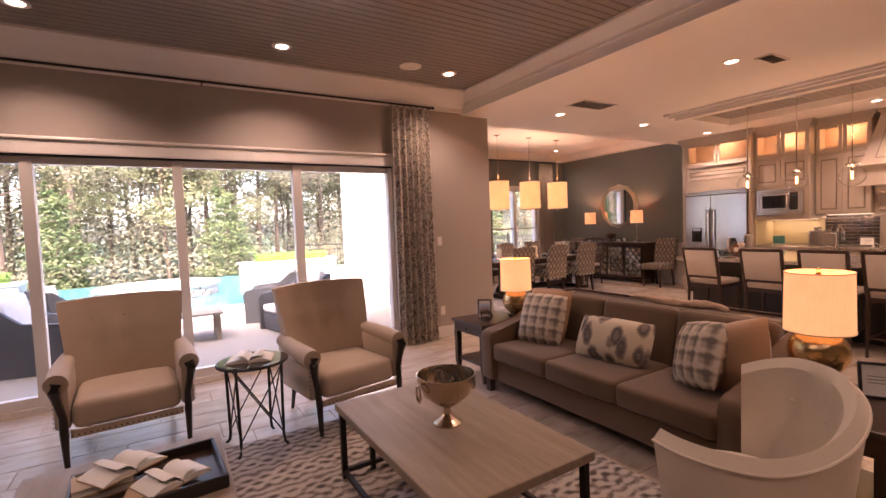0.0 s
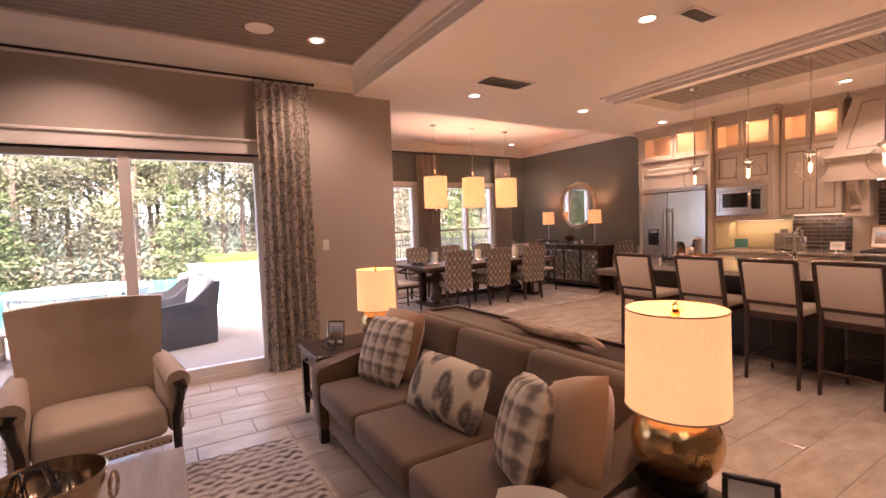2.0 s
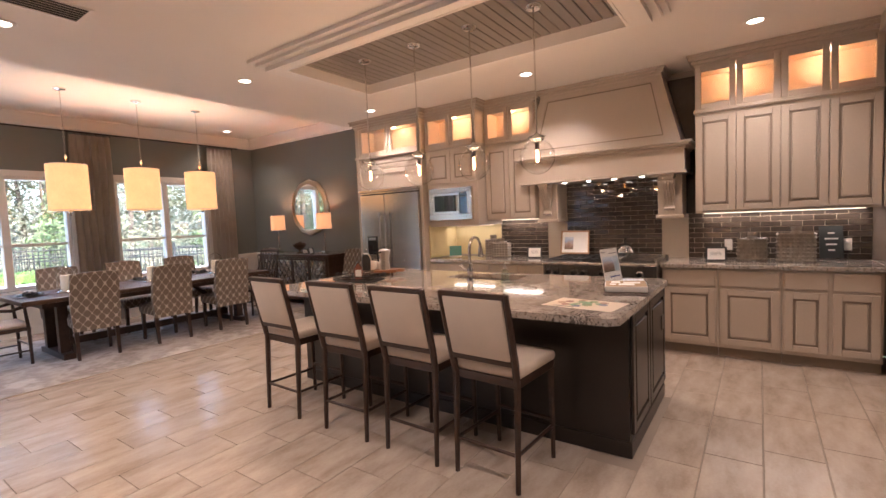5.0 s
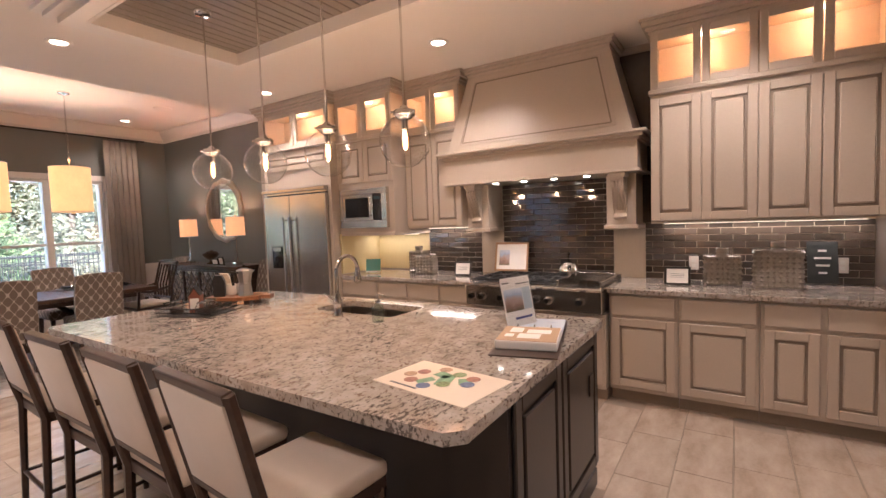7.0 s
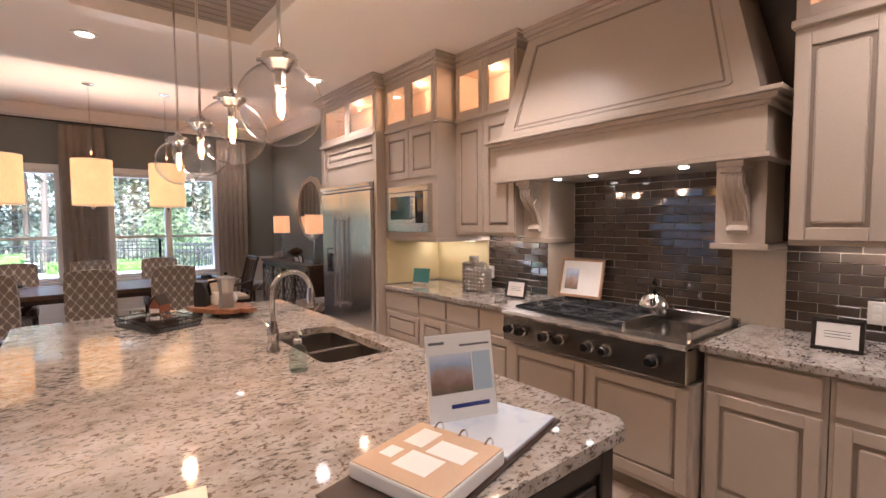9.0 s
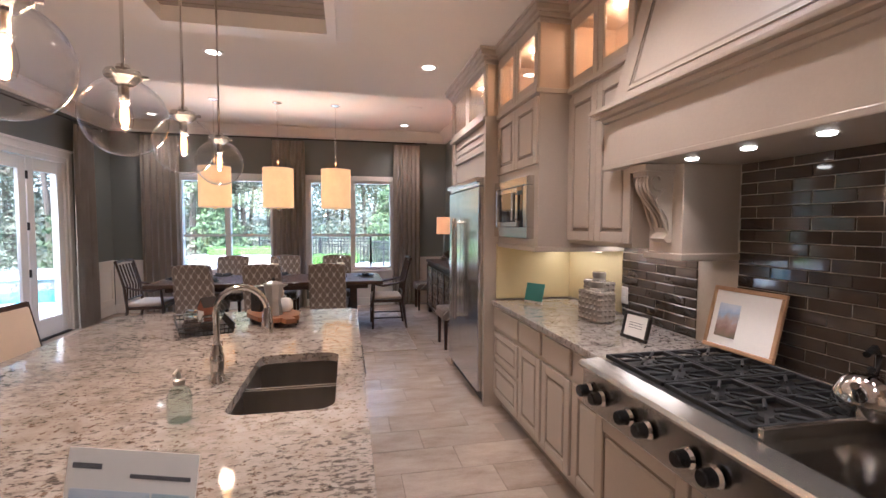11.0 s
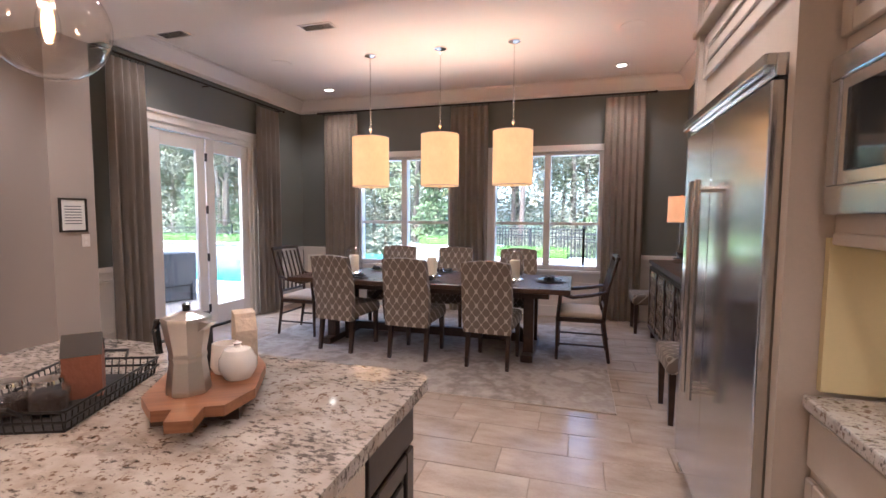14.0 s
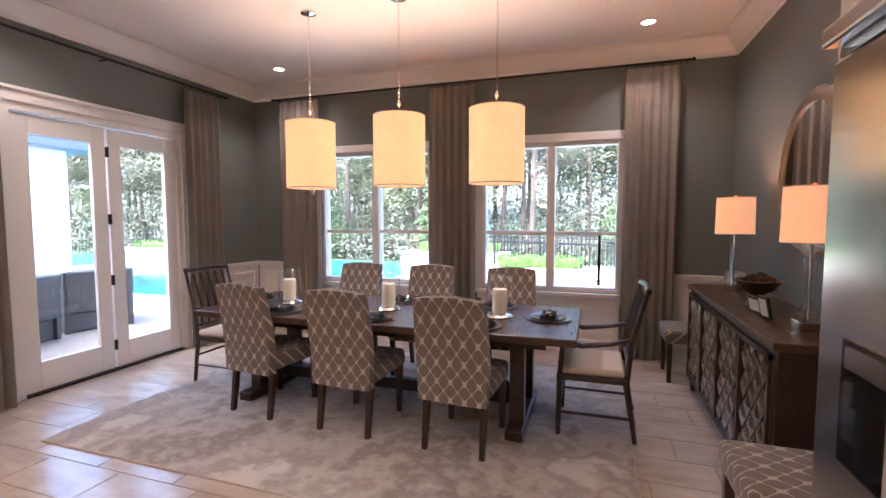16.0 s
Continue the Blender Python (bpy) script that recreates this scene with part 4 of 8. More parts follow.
for y in (1.13, 1.42, 1.71, 2.00):
    part("hood_light", Lt([(0.0, -0.010), (0.023, -0.010), (0.030, 0.0), (0, 0)], 16, (9.10, y, 1.838)), M_CANGLOW, hd, "glowing hood light")
    lamp("hood_lamp", "SPOT", pose(9.10, y, 1.80) @ pose(0, 0, 0, 0, 12, 0), 2.3, SOFTWARM, 0.03, 110)
for yc in (0.86, 2.24):
    part("pilaster", B(9.16, yc - 0.12, 1.40, XR, yc + 0.12, 1.835, r=0.004), M_CAB, hd)
    part("pilaster_foot", B(9.14, yc - 0.14, 1.37, XR, yc + 0.14, 1.405, r=0.006), M_CAB, hd)
    s_curve = [(9.16, 1.835), (9.01, 1.835), (9.01, 1.78)]
    for i in range(13):
        t = i / 12
        s_curve.append((9.025 + 0.115 * (3 * t * t - 2 * t ** 3) - 0.012 * math.sin(t * 2 * math.pi), 1.775 - 0.27 * t))
    s_curve += [(9.115, 1.475), (9.135, 1.455), (9.16, 1.455)]
    cb = part("corbel", P(s_curve, "y", yc - 0.05, yc + 0.05), M_CAB, hd, "carved scroll corbel")
    for sgn in (-1, 1):
        pts = [(9.075 + (0.008 + 0.0045 * k) * math.cos(0.55 * k), yc + sgn * 0.052, 1.755 + (0.008 + 0.0045 * k) * math.sin(0.55 * k)) for k in range(11)]
        pts += [(9.05 + 0.085 * t, yc + sgn * 0.052, 1.70 - 0.20 * t) for t in (0.2, 0.5, 0.8, 1.0)]
        part("scroll", T(pts, 0.006, 6), M_CAB, cb)
    part("cap", B(8.995, yc - 0.065, 1.80, 9.16, yc + 0.065, 1.835, r=0.006), M_CAB, cb)
    for dy in (-0.028, 0.0, 0.028):
        part("flute", T([(px_ - 0.003, yc + dy, pz) for px_, pz in s_curve[3:15]], 0.008, 6), M_CAB, cb)

# ---- range top ----
rg = thing("gas_cooktop", pose(8.66, 1.515, 0.72), "professional stainless steel gas range top with black grates", "cooktop")
M_STEEL2 = plain("brushed steel range", (0.52, 0.49, 0.45), 0.24, 1.0, vary=0.02, fine=40, relief=0)
part("body", B(0.0, -0.605, 0.0, 0.74, 0.605, 0.185, r=0.006), M_STEEL2, rg)
part("bullnose", P([(0.06, 0.165), (-0.015, 0.175), (-0.025, 0.19), (-0.015, 0.205), (0.08, 0.212), (0.08, 0.18)], "y", -0.605, 0.605), M_STEEL2, rg)
part("cooking_well", B(0.09, -0.20, 0.185, 0.72, 0.58, 0.192), M_IRON, rg, "dark cooking surface")
part("back_trim", B(0.70, -0.605, 0.185, 0.74, 0.605, 0.235, r=0.004), M_STEEL2, rg)
gd = part("griddle", B(0.09, -0.58, 0.185, 0.70, -0.22, 0.205, r=0.004), plain("dark polished griddle steel", (0.10, 0.085, 0.07), 0.13, 0.9, vary=0.12), rg, "dark polished griddle plate")
bm = bmesh.new()
for a in ((0.09, -0.585, 0.70, -0.565), (0.09, -0.235, 0.70, -0.215), (0.68, -0.565, 0.70, -0.235)):
    box(bm, a[0], a[1], 0.185, a[2], a[3], 0.245, r=0.003, seg=1)
part("splash_rim", bm, M_STEEL2, gd)
for k in range(2):
    y0, y1 = (-0.19, 0.19) if k == 0 else (0.20, 0.58)
    for half in range(2):
        x0, x1 = (0.10, 0.40) if half == 0 else (0.405, 0.70)
        bm = bmesh.new()
        for a in ((x0, y0, x1, y0 + 0.014), (x0, y1 - 0.014, x1, y1), (x0, y0, x0 + 0.014, y1), (x1 - 0.014, y0, x1, y1), (x0, (y0 + y1) / 2 - 0.007, x1, (y0 + y1) / 2 + 0.007)):
            box(bm, a[0], a[1], 0.212, a[2], a[3], 0.232, r=0.003, seg=1)
        for sy in (-1, 1):
            cx, cy = (x0 + x1) / 2, (y0 + y1) / 2 + sy * (y1 - y0) / 4
            for ang in range(0, 360, 45):
                d = Vector((math.cos(radians(ang)), math.sin(radians(ang)), 0))
                lim = min(0.13 / max(abs(d.x), 1e-6), 0.085 / max(abs(d.y), 1e-6))
                rod(bm, Vector((cx, cy, 0.226)) + d * 0.035, Vector((cx, cy, 0.226)) + d * lim, 0.006, 0.007, 6)
        part("grate", bm, M_IRON, rg, "cast iron grate")
        for sy in (-1, 1):
            cx, cy = (x0 + x1) / 2, (y0 + y1) / 2 + sy * (y1 - y0) / 4
            part("burner", Lt([(0.0, 0.215), (0.022, 0.215), (0.03, 0.207), (0.03, 0.2), (0.045, 0.198), (0.05, 0.19), (0.0, 0.19)], 18, (cx, cy, 0)), M_IRON, rg)
M_KNOB = plain("black knob plastic", (0.012, 0.012, 0.012), 0.2, vary=0.1, relief=0)
for y in (0.53, 0.43, 0.24, 0.13, -0.07, -0.18, -0.44):
    kb = part("knob", Lt([(0.0, 0.05), (0.022, 0.05), (0.026, 0.045), (0.028, 0.012), (0.028, 0.0), (0.0, 0.0)], 20), M_KNOB, rg, "black control knob")
    kb.matrix_basis = pose(-0.012, y, 0.09, 0, -90, 0)
    ring = part("bezel", Lt([(0.0, 0.012), (0.03, 0.012), (0.036, 0.0), (0.0, 0.0)], 20), M_CHROME, kb)

# ---- island ----
isl = thing("kitchen_island", pose(0, 0, 0), "espresso black kitchen island cabinet with raised panels", "kitchen island")
IX0, IX1, IY0, IY1 = 6.46, 7.61, 0.69, 3.62
bm = bmesh.new()
box(bm, IX0, IY0, 0.09, IX1, IY1, 0.62)
for a in ((IX0, IY0, 7.16, IY1), (7.16, IY0, IX1, 1.76), (7.16, 2.56, IX1, IY1)):
    box(bm, a[0], a[1], 0.62, a[2], a[3], 0.872)
part("body", bm, M_BLACK, isl)
part("plinth", B(IX0 - 0.012, IY0 - 0.012, 0.0, IX1 - 0.04, IY1 + 0.012, 0.10, r=0.006), M_BLACK, isl)
for a, b in ((IX0 + 0.03, 6.98), (7.00, IX1 - 0.03)):
    bm = bmesh.new()
    for c in ((a, 0.13, a + 0.06, 0.86), (b - 0.06, 0.13, b, 0.86), (a + 0.06, 0.13, b - 0.06, 0.19), (a + 0.06, 0.80, b - 0.06, 0.86), (a + 0.085, 0.215, b - 0.085, 0.775)):
        box(bm, c[0], IY0 - 0.018, c[1], c[2], IY0, c[3], r=0.005, seg=1)
    part("end_panel", bm, M_BLACK, isl)
    bm = bmesh.new()
    for c in ((a, 0.13, a + 0.06, 0.86), (b - 0.06, 0.13, b, 0.86), (a + 0.06, 0.13, b - 0.06, 0.19), (a + 0.06, 0.80, b - 0.06, 0.86), (a + 0.085, 0.215, b - 0.085, 0.775)):
        box(bm, c[0], IY1, c[1], c[2], IY1 + 0.018, c[3], r=0.005, seg=1)
    part("end_panel", bm, M_BLACK, isl)
part("outlet_plate", B(7.40, IY0 - 0.026, 0.56, 7.47, IY0 - 0.018, 0.67, r=0.003), M_BLACK, isl, "black outlet plate")
for a, b in ((0.70, 1.24), (1.25, 1.79), (1.80, 2.17), (2.17, 2.54)):
    slab_drawer(isl, IX1, a, b, 0.71, 0.855, M_BLACK, 1)
    raised_door(isl, IX1, a, b, 0.12, 0.70, material=M_BLACK, glaze=M_BLACK, face=1)
raised_door(isl, IX1, 3.27, 3.61, 0.12, 0.70, material=M_BLACK, glaze=M_BLACK, face=1)
slab_drawer(isl, IX1, 3.27, 3.61, 0.71, 0.855, M_BLACK, 1)
dw = part("dishwasher_door", B(IX1, 2.60, 0.11, IX1 + 0.03, 3.24, 0.855, r=0.006), M_STEEL, isl, "stainless dishwasher door")
part("handle", R((IX1 + 0.075, 2.63, 0.745), (IX1 + 0.075, 3.21, 0.745), 0.013), M_STEEL, dw)
for y in (2.66, 3.18):
    part("standoff", R((IX1 + 0.03, y, 0.745), (IX1 + 0.075, y, 0.745), 0.011), M_STEEL, dw)
# granite top with the sink cut out
SK = (7.20, 1.80, 7.56, 2.50)
TX0, TX1, TY0, TY1 = 6.08, 7.67, 0.655, 3.68
bm = bmesh.new()
c = 0.05
outer = [(TX0 + c, TY0), (TX1 - c, TY0), (TX1, TY0 + c), (TX1, TY1 - c), (TX1 - c, TY1), (TX0 + c, TY1), (TX0, TY1 - c), (TX0, TY0 + c)]
r_ = 0.06
inner = []
for cx, cy, a0 in ((SK[2] - r_, SK[3] - r_, 0), (SK[0] + r_, SK[3] - r_, 90), (SK[0] + r_, SK[1] + r_, 180), (SK[2] - r_, SK[1] + r_, 270)):
    inner += [(cx + r_ * math.cos(radians(a0 + 22.5 * k)), cy + r_ * math.sin(radians(a0 + 22.5 * k))) for k in range(5)]
tops = []
for z in (0.875, 0.915):
    vo_ = [bm.verts.new((x, y, z)) for x, y in outer]
    vi_ = [bm.verts.new((x, y, z)) for x, y in inner]
    es = [bm.edges.new((v[i], v[(i + 1) % len(v)])) for v in (vo_, vi_) for i in range(len(v))]
    bmesh.ops.triangle_fill(bm, use_beauty=True, edges=es)
    tops.append((vo_, vi_))
for k in (0, 1):
    lo_, hi_ = tops[0][k], tops[1][k]
    for i in range(len(lo_)):
        bm.faces.new((lo_[i], lo_[(i + 1) % len(lo_)], hi_[(i + 1) % len(lo_)], hi_[i]))
tagged(new("island_countertop", finish("island_countertop", bm, M_GRANITE)), "polished white granite island top with grey brown flecks", "countertop")
sk = thing("kitchen_sink", pose(0, 0, 0), "undermount double bowl stainless steel sink in the granite", "sink")
M_SINK = plain("satin sink steel", (0.42, 0.39, 0.36), 0.3, 1.0, vary=0.08, fine=120, stretch=(12, 1, 1))
for y0, y1 in ((1.79, 2.14), (2.16, 2.51)):
    bm = bmesh.new()
    x0, x1, z0, z1 = SK[0] - 0.01, SK[2] + 0.01, 0.66, 0.874
    box(bm, x0, y0, z0, x1, y1, z0 + 0.004)
    for a in ((x0, y0, x0 + 0.006, y1), (x1 - 0.006, y0, x1, y1), (x0, y0, x1, y0 + 0.006), (x0, y1 - 0.006, x1, y1)):
        box(bm, a[0], a[1], z0, a[2], a[3], z1)
    bw = part("bowl", bm, M_SINK, sk)
    part("drain", Lt([(0.0, 0.006), (0.03, 0.006), (0.042, 0.004), (0.042, 0.0), (0, 0)], 18, ((x0 + x1) / 2, (y0 + y1) / 2, 0.664)), M_CHROME, bw)
part("divider", B(SK[0], 2.138, 0.84, SK[2], 2.162, 0.868, r=0.008), M_SINK, sk)
fc = thing("faucet", pose(7.10, 2.15, 0.915), "polished chrome gooseneck faucet with pull-down spray head", "faucet")
part("base", Lt([(0.0, 0), (0.032, 0), (0.032, 0.012), (0.024, 0.03), (0.026, 0.07), (0.028, 0.10), (0.02, 0.125), (0.015, 0.15), (0.0, 0.15)], 20), M_CHROME, fc, smooth=True)
arc = [(0, 0, 0.14), (0, 0, 0.26)] + [(0.095 - 0.095 * math.cos(radians(a)), 0, 0.28 + 0.095 * math.sin(radians(a))) for a in range(0, 181, 15)]
part("spout", T(arc, 0.0125, 12), M_CHROME, fc, smooth=True)
part("spray_head", Lt([(0.0, 0.0), (0.022, 0.0), (0.024, 0.02), (0.02, 0.06), (0.015, 0.10), (0.0, 0.10)], 18, (0.19, 0, 0.19)), M_CHROME, fc, smooth=True)
part("lever", T([(0, 0.02, 0.09), (0, 0.05, 0.10), (-0.01, 0.105, 0.135)], [0.01, 0.008, 0.007], 10), M_CHROME, fc, "side lever", True)


# ---- pendants over the island ----
def globe_pendant(y):
    p = thing("globe_pendant", pose(6.89, y, -0.04), "clear glass globe pendant with a glowing filament bulb", "pendant light", "pendants over the island")
    part("canopy", Lt([(0, 3.005), (0.06, 3.005), (0.06, 2.995), (0.05, 2.98), (0.012, 2.975), (0.0, 2.975)], 20), M_CHROME, p, smooth=True)
    part("stem", R((0, 0, 2.10), (0, 0, 2.985), 0.006), M_CHROME, p)
    part("cap", Lt([(0.0, 2.105), (0.018, 2.10), (0.022, 2.085), (0.05, 2.08), (0.055, 2.07), (0.055, 2.058), (0.045, 2.05), (0.03, 2.035), (0.0, 2.035)], 24), M_CHROME, p, "fluted nickel cap", True)
    for k in range(3):
        a = 2.1 * k + 0.4
        part("thumb_screw", R((0.05 * math.cos(a), 0.05 * math.sin(a), 2.068), (0.07 * math.cos(a), 0.07 * math.sin(a), 2.068), 0.006), M_CHROME, p)
    r0 = 0.128
    prof = [(0.045, 2.05)] + [(r0 * math.sin(radians(a)), 1.930 + r0 * math.cos(radians(a))) for a in range(20, 176, 7)] + [(0.0, 1.930 - r0)]
    g = part("globe", Lt(prof, 36), M_GLASS, p, "clear glass globe", True)
    g.visible_shadow = False
    part("socket", R((0, 0, 1.985), (0, 0, 2.04), 0.016), M_CHROME, p)
    b = part("bulb", Lt([(0.012, 1.99), (0.016, 1.975), (0.024, 1.945), (0.026, 1.92), (0.02, 1.895), (0.0, 1.88)], 16), M_GLASS, p, "clear bulb", True)
    b.visible_shadow = False
    part("filament", Lt([(0.0, 1.982), (0.007, 1.976), (0.013, 1.95), (0.013, 1.915), (0.006, 1.895), (0.0, 1.893)], 10), M_FILAMENT, b, "glowing filament", True)
    lamp("pendant_lamp", "POINT", pose(6.89, y, 1.81), 3.6, WARM, 0.03)


for y in (3.08, 2.50, 1.945, 1.405):
    globe_pendant(y)


# ---- drum pendants over the dining table ----
def drum_pendant(x):
    p = thing("drum_pendant", pose(x, 7.22, 0), "glowing ivory linen drum pendant on a chain with a crystal finial", "pendant light", "drum pendants over the dining table")
    part("canopy", Lt([(0, DC), (0.065, DC), (0.065, DC - 0.015), (0.02, DC - 0.03), (0.0, DC - 0.03)], 20), M_CHROME, p, smooth=True)
    z = DC - 0.03
    k = 0
    bm = bmesh.new()
    while z > 2.47:
        a = [Vector((0.009 * math.cos(t) * (k % 2), 0.009 * math.cos(t) * (1 - k % 2), z - 0.018 + 0.018 * math.sin(t))) for t in [2 * math.pi * i / 8 for i in range(8)]]
        tube(bm, a, 0.0022, 4, True)
        z -= 0.029
        k += 1
    part("chain", bm, M_CHROME, p, "thin nickel chain")
    part("spindle", Lt([(0.0, 2.47), (0.012, 2.46), (0.02, 2.44), (0.012, 2.42), (0.007, 2.40), (0.007, 1.74), (0.0, 1.74)], 12), M_CHROME, p, smooth=True)
    r0, z0, z1 = 0.213, 1.775, 2.345
    sh = part("shade", Lt([(r0, z0), (r0, z1), (r0 - 0.004, z1), (r0 - 0.004, z0), (r0, z0)], 40), M_SHADE2, p, "backlit ivory linen drum", True)
    for z in (z0, z1):
        part("rim", T([(r0 * math.cos(a), r0 * math.sin(a), z) for a in [2 * math.pi * i / 32 for i in range(32)]], 0.004, 5, True), M_CREAM, p)
    part("diffuser", Lt([(0, 1.785), (r0 - 0.006, 1.785), (r0 - 0.006, 1.789), (0, 1.789)], 32), M_SHADE2, p, "pale diffuser disc")
    part("finial", Lt([(0.0, 1.70), (0.006, 1.71), (0.004, 1.725), (0.022, 1.74), (0.026, 1.755), (0.018, 1.77), (0.0, 1.785)], 14), M_CHROME, p, "crystal finial", True)
    lamp("drum_lamp", "POINT", pose(x, 7.22, 2.15), 3.5, SOFTWARM, 0.06)
    lamp("drum_up", "SPOT", pose(x, 7.22, 2.37, 180), 5, (1.0, 0.84, 0.50), 0.12, 125)
    lamp("drum_down", "SPOT", pose(x, 7.22, 1.69), 8, SOFTWARM, 0.12, 125)


for x in (5.775, 6.625, 7.44):
    drum_pendant(x)


def trellis():
    """Taupe cloth with a cream trellis of rounded quatrefoils."""
    m, N, L, Bs = nodes_of("taupe and cream trellis fabric")
    tc = N.new("ShaderNodeTexCoord").outputs["Object"]
    sp = N.new("ShaderNodeSeparateXYZ")
    L.new(tc, sp.inputs[0])
    k = 2 * math.pi / 0.092
    u = math_node(N, L, "MULTIPLY", sp.outputs[0], k)
    v = math_node(N, L, "MULTIPLY", math_node(N, L, "ADD", math_node(N, L, "MULTIPLY", sp.outputs[2], 0.8), math_node(N, L, "MULTIPLY", sp.outputs[1], 0.8)), k)
    s = math_node(N, L, "ADD", math_node(N, L, "COSINE", u), math_node(N, L, "COSINE", v))
    d2 = math_node(N, L, "MULTIPLY", math_node(N, L, "COSINE", math_node(N, L, "MULTIPLY", u, 2.0)), -0.16)
    d3 = math_node(N, L, "MULTIPLY", math_node(N, L, "COSINE", math_node(N, L, "MULTIPLY", v, 2.0)), 0.16)
    f = math_node(N, L, "ABSOLUTE", math_node(N, L, "ADD", s, math_node(N, L, "ADD", d2, d3)))
    n = noise_tex(N, L, tc, 300, 2)
    col = ramp(N, L, f, [(0.13, (0.43, 0.37, 0.305)), (0.22, (0.155, 0.118, 0.088))])
    L.new(col, Bs.inputs["Base Color"])
    Bs.inputs["Roughness"].default_value = 0.9
    Bs.inputs["Sheen Weight"].default_value = 0.2
    L.new(bump(N, L, n, 0.2, 0.002), Bs.inputs["Normal"])
    return m


M_TRELLIS = trellis()


# ---- dining chairs ----
def side_chair(m, label, group="upholstered chairs at the dining table"):
    """Faces +y; origin on the floor under the seat's middle."""
    c = thing("dining_chair", m, label, "chair", group)
    bm = bmesh.new()
    box(bm, -0.235, -0.22, 0.36, 0.235, 0.26, 0.49, r=0.035, seg=3)
    part("seat", bm, M_TRELLIS, c, smooth=True)
    bm = bmesh.new()
    n, mz = 8, 10
    gr = {}
    for s in (0, 1):
        for j in range(mz + 1):
            v = j / mz
            z = 0.34 + 0.68 * v
            yb = -0.225 - 0.13 * max(0, v - 0.25) ** 1.3 - (0.045 if s else 0.0) * (1 - 0.25 * v) - (0.025 if s else 0)
            wv = 0.225 + 0.012 * math.sin(v * math.pi)
            for i in range(n + 1):
                u = 2 * i / n - 1
                top = -0.02 * (1 - abs(math.cos(u * 1.57))) * (v > 0.95)
                bow = 0.012 * (1 - u * u) * (1 if not s else -1)
                gr[s, i, j] = bm.verts.new((u * wv, yb + bow, z + top))
    for s in (0, 1):
        for j in range(mz):
            for i in range(n):
                bm.faces.new((gr[s, i, j], gr[s, i + 1, j], gr[s, i + 1, j + 1], gr[s, i, j + 1]))
    for j in range(mz):
        for i in (0, n):
            bm.faces.new((gr[0, i, j], gr[0, i, j + 1], gr[1, i, j + 1], gr[1, i, j]))
    for i in range(n):
        for j in (0, mz):
            bm.faces.new((gr[0, i, j], gr[0, i + 1, j], gr[1, i + 1, j], gr[1, i, j]))
    part("backrest", bm, M_TRELLIS, c, smooth=True)
    for sx in (-1, 1):
        for yy, lean in ((0.215, 0.0), (-0.215, -0.05)):
            bm = bmesh.new()
            v = []
            for z, hw, off in ((0.0, 0.016, lean), (0.37, 0.022, 0.0)):
                v.append([bm.verts.new((sx * 0.195 + dx * hw, yy + off + dy * hw, z)) for dx, dy in ((-1, -1), (1, -1), (1, 1), (-1, 1))])
            for i in range(4):
                bm.faces.new((v[0][i], v[0][(i + 1) % 4], v[1][(i + 1) % 4], v[1][i]))
            bm.faces.new(v[0])
            bm.faces.new(v[1])
            part("leg", bm, M_ESP, c, "espresso wood leg")
    return c


near = side_chair(pose(5.745, 6.73, 0.012, 0, 0, -8), "taupe trellis upholstered dining chair with espresso legs")
copy_thing(near, pose(6.55, 6.68, 0.012, 0, 0, -3))
copy_thing(near, pose(7.36, 6.65, 0.012, 0, 0, -4))
for x in (5.80, 6.60, 7.42):
    copy_thing(near, pose(x, 7.75, 0.012, 0, 0, 180))
tagged(copy_thing(near, pose(8.99, 5.84, 0, 0, 0, 90)), "taupe trellis upholstered chair beside the sideboard", group="spare chairs along the wall")
tagged(copy_thing(near, pose(9.06, 8.44, 0, 0, 0, 90)), "taupe trellis upholstered chair beside the sideboard", group="spare chairs along the wall")


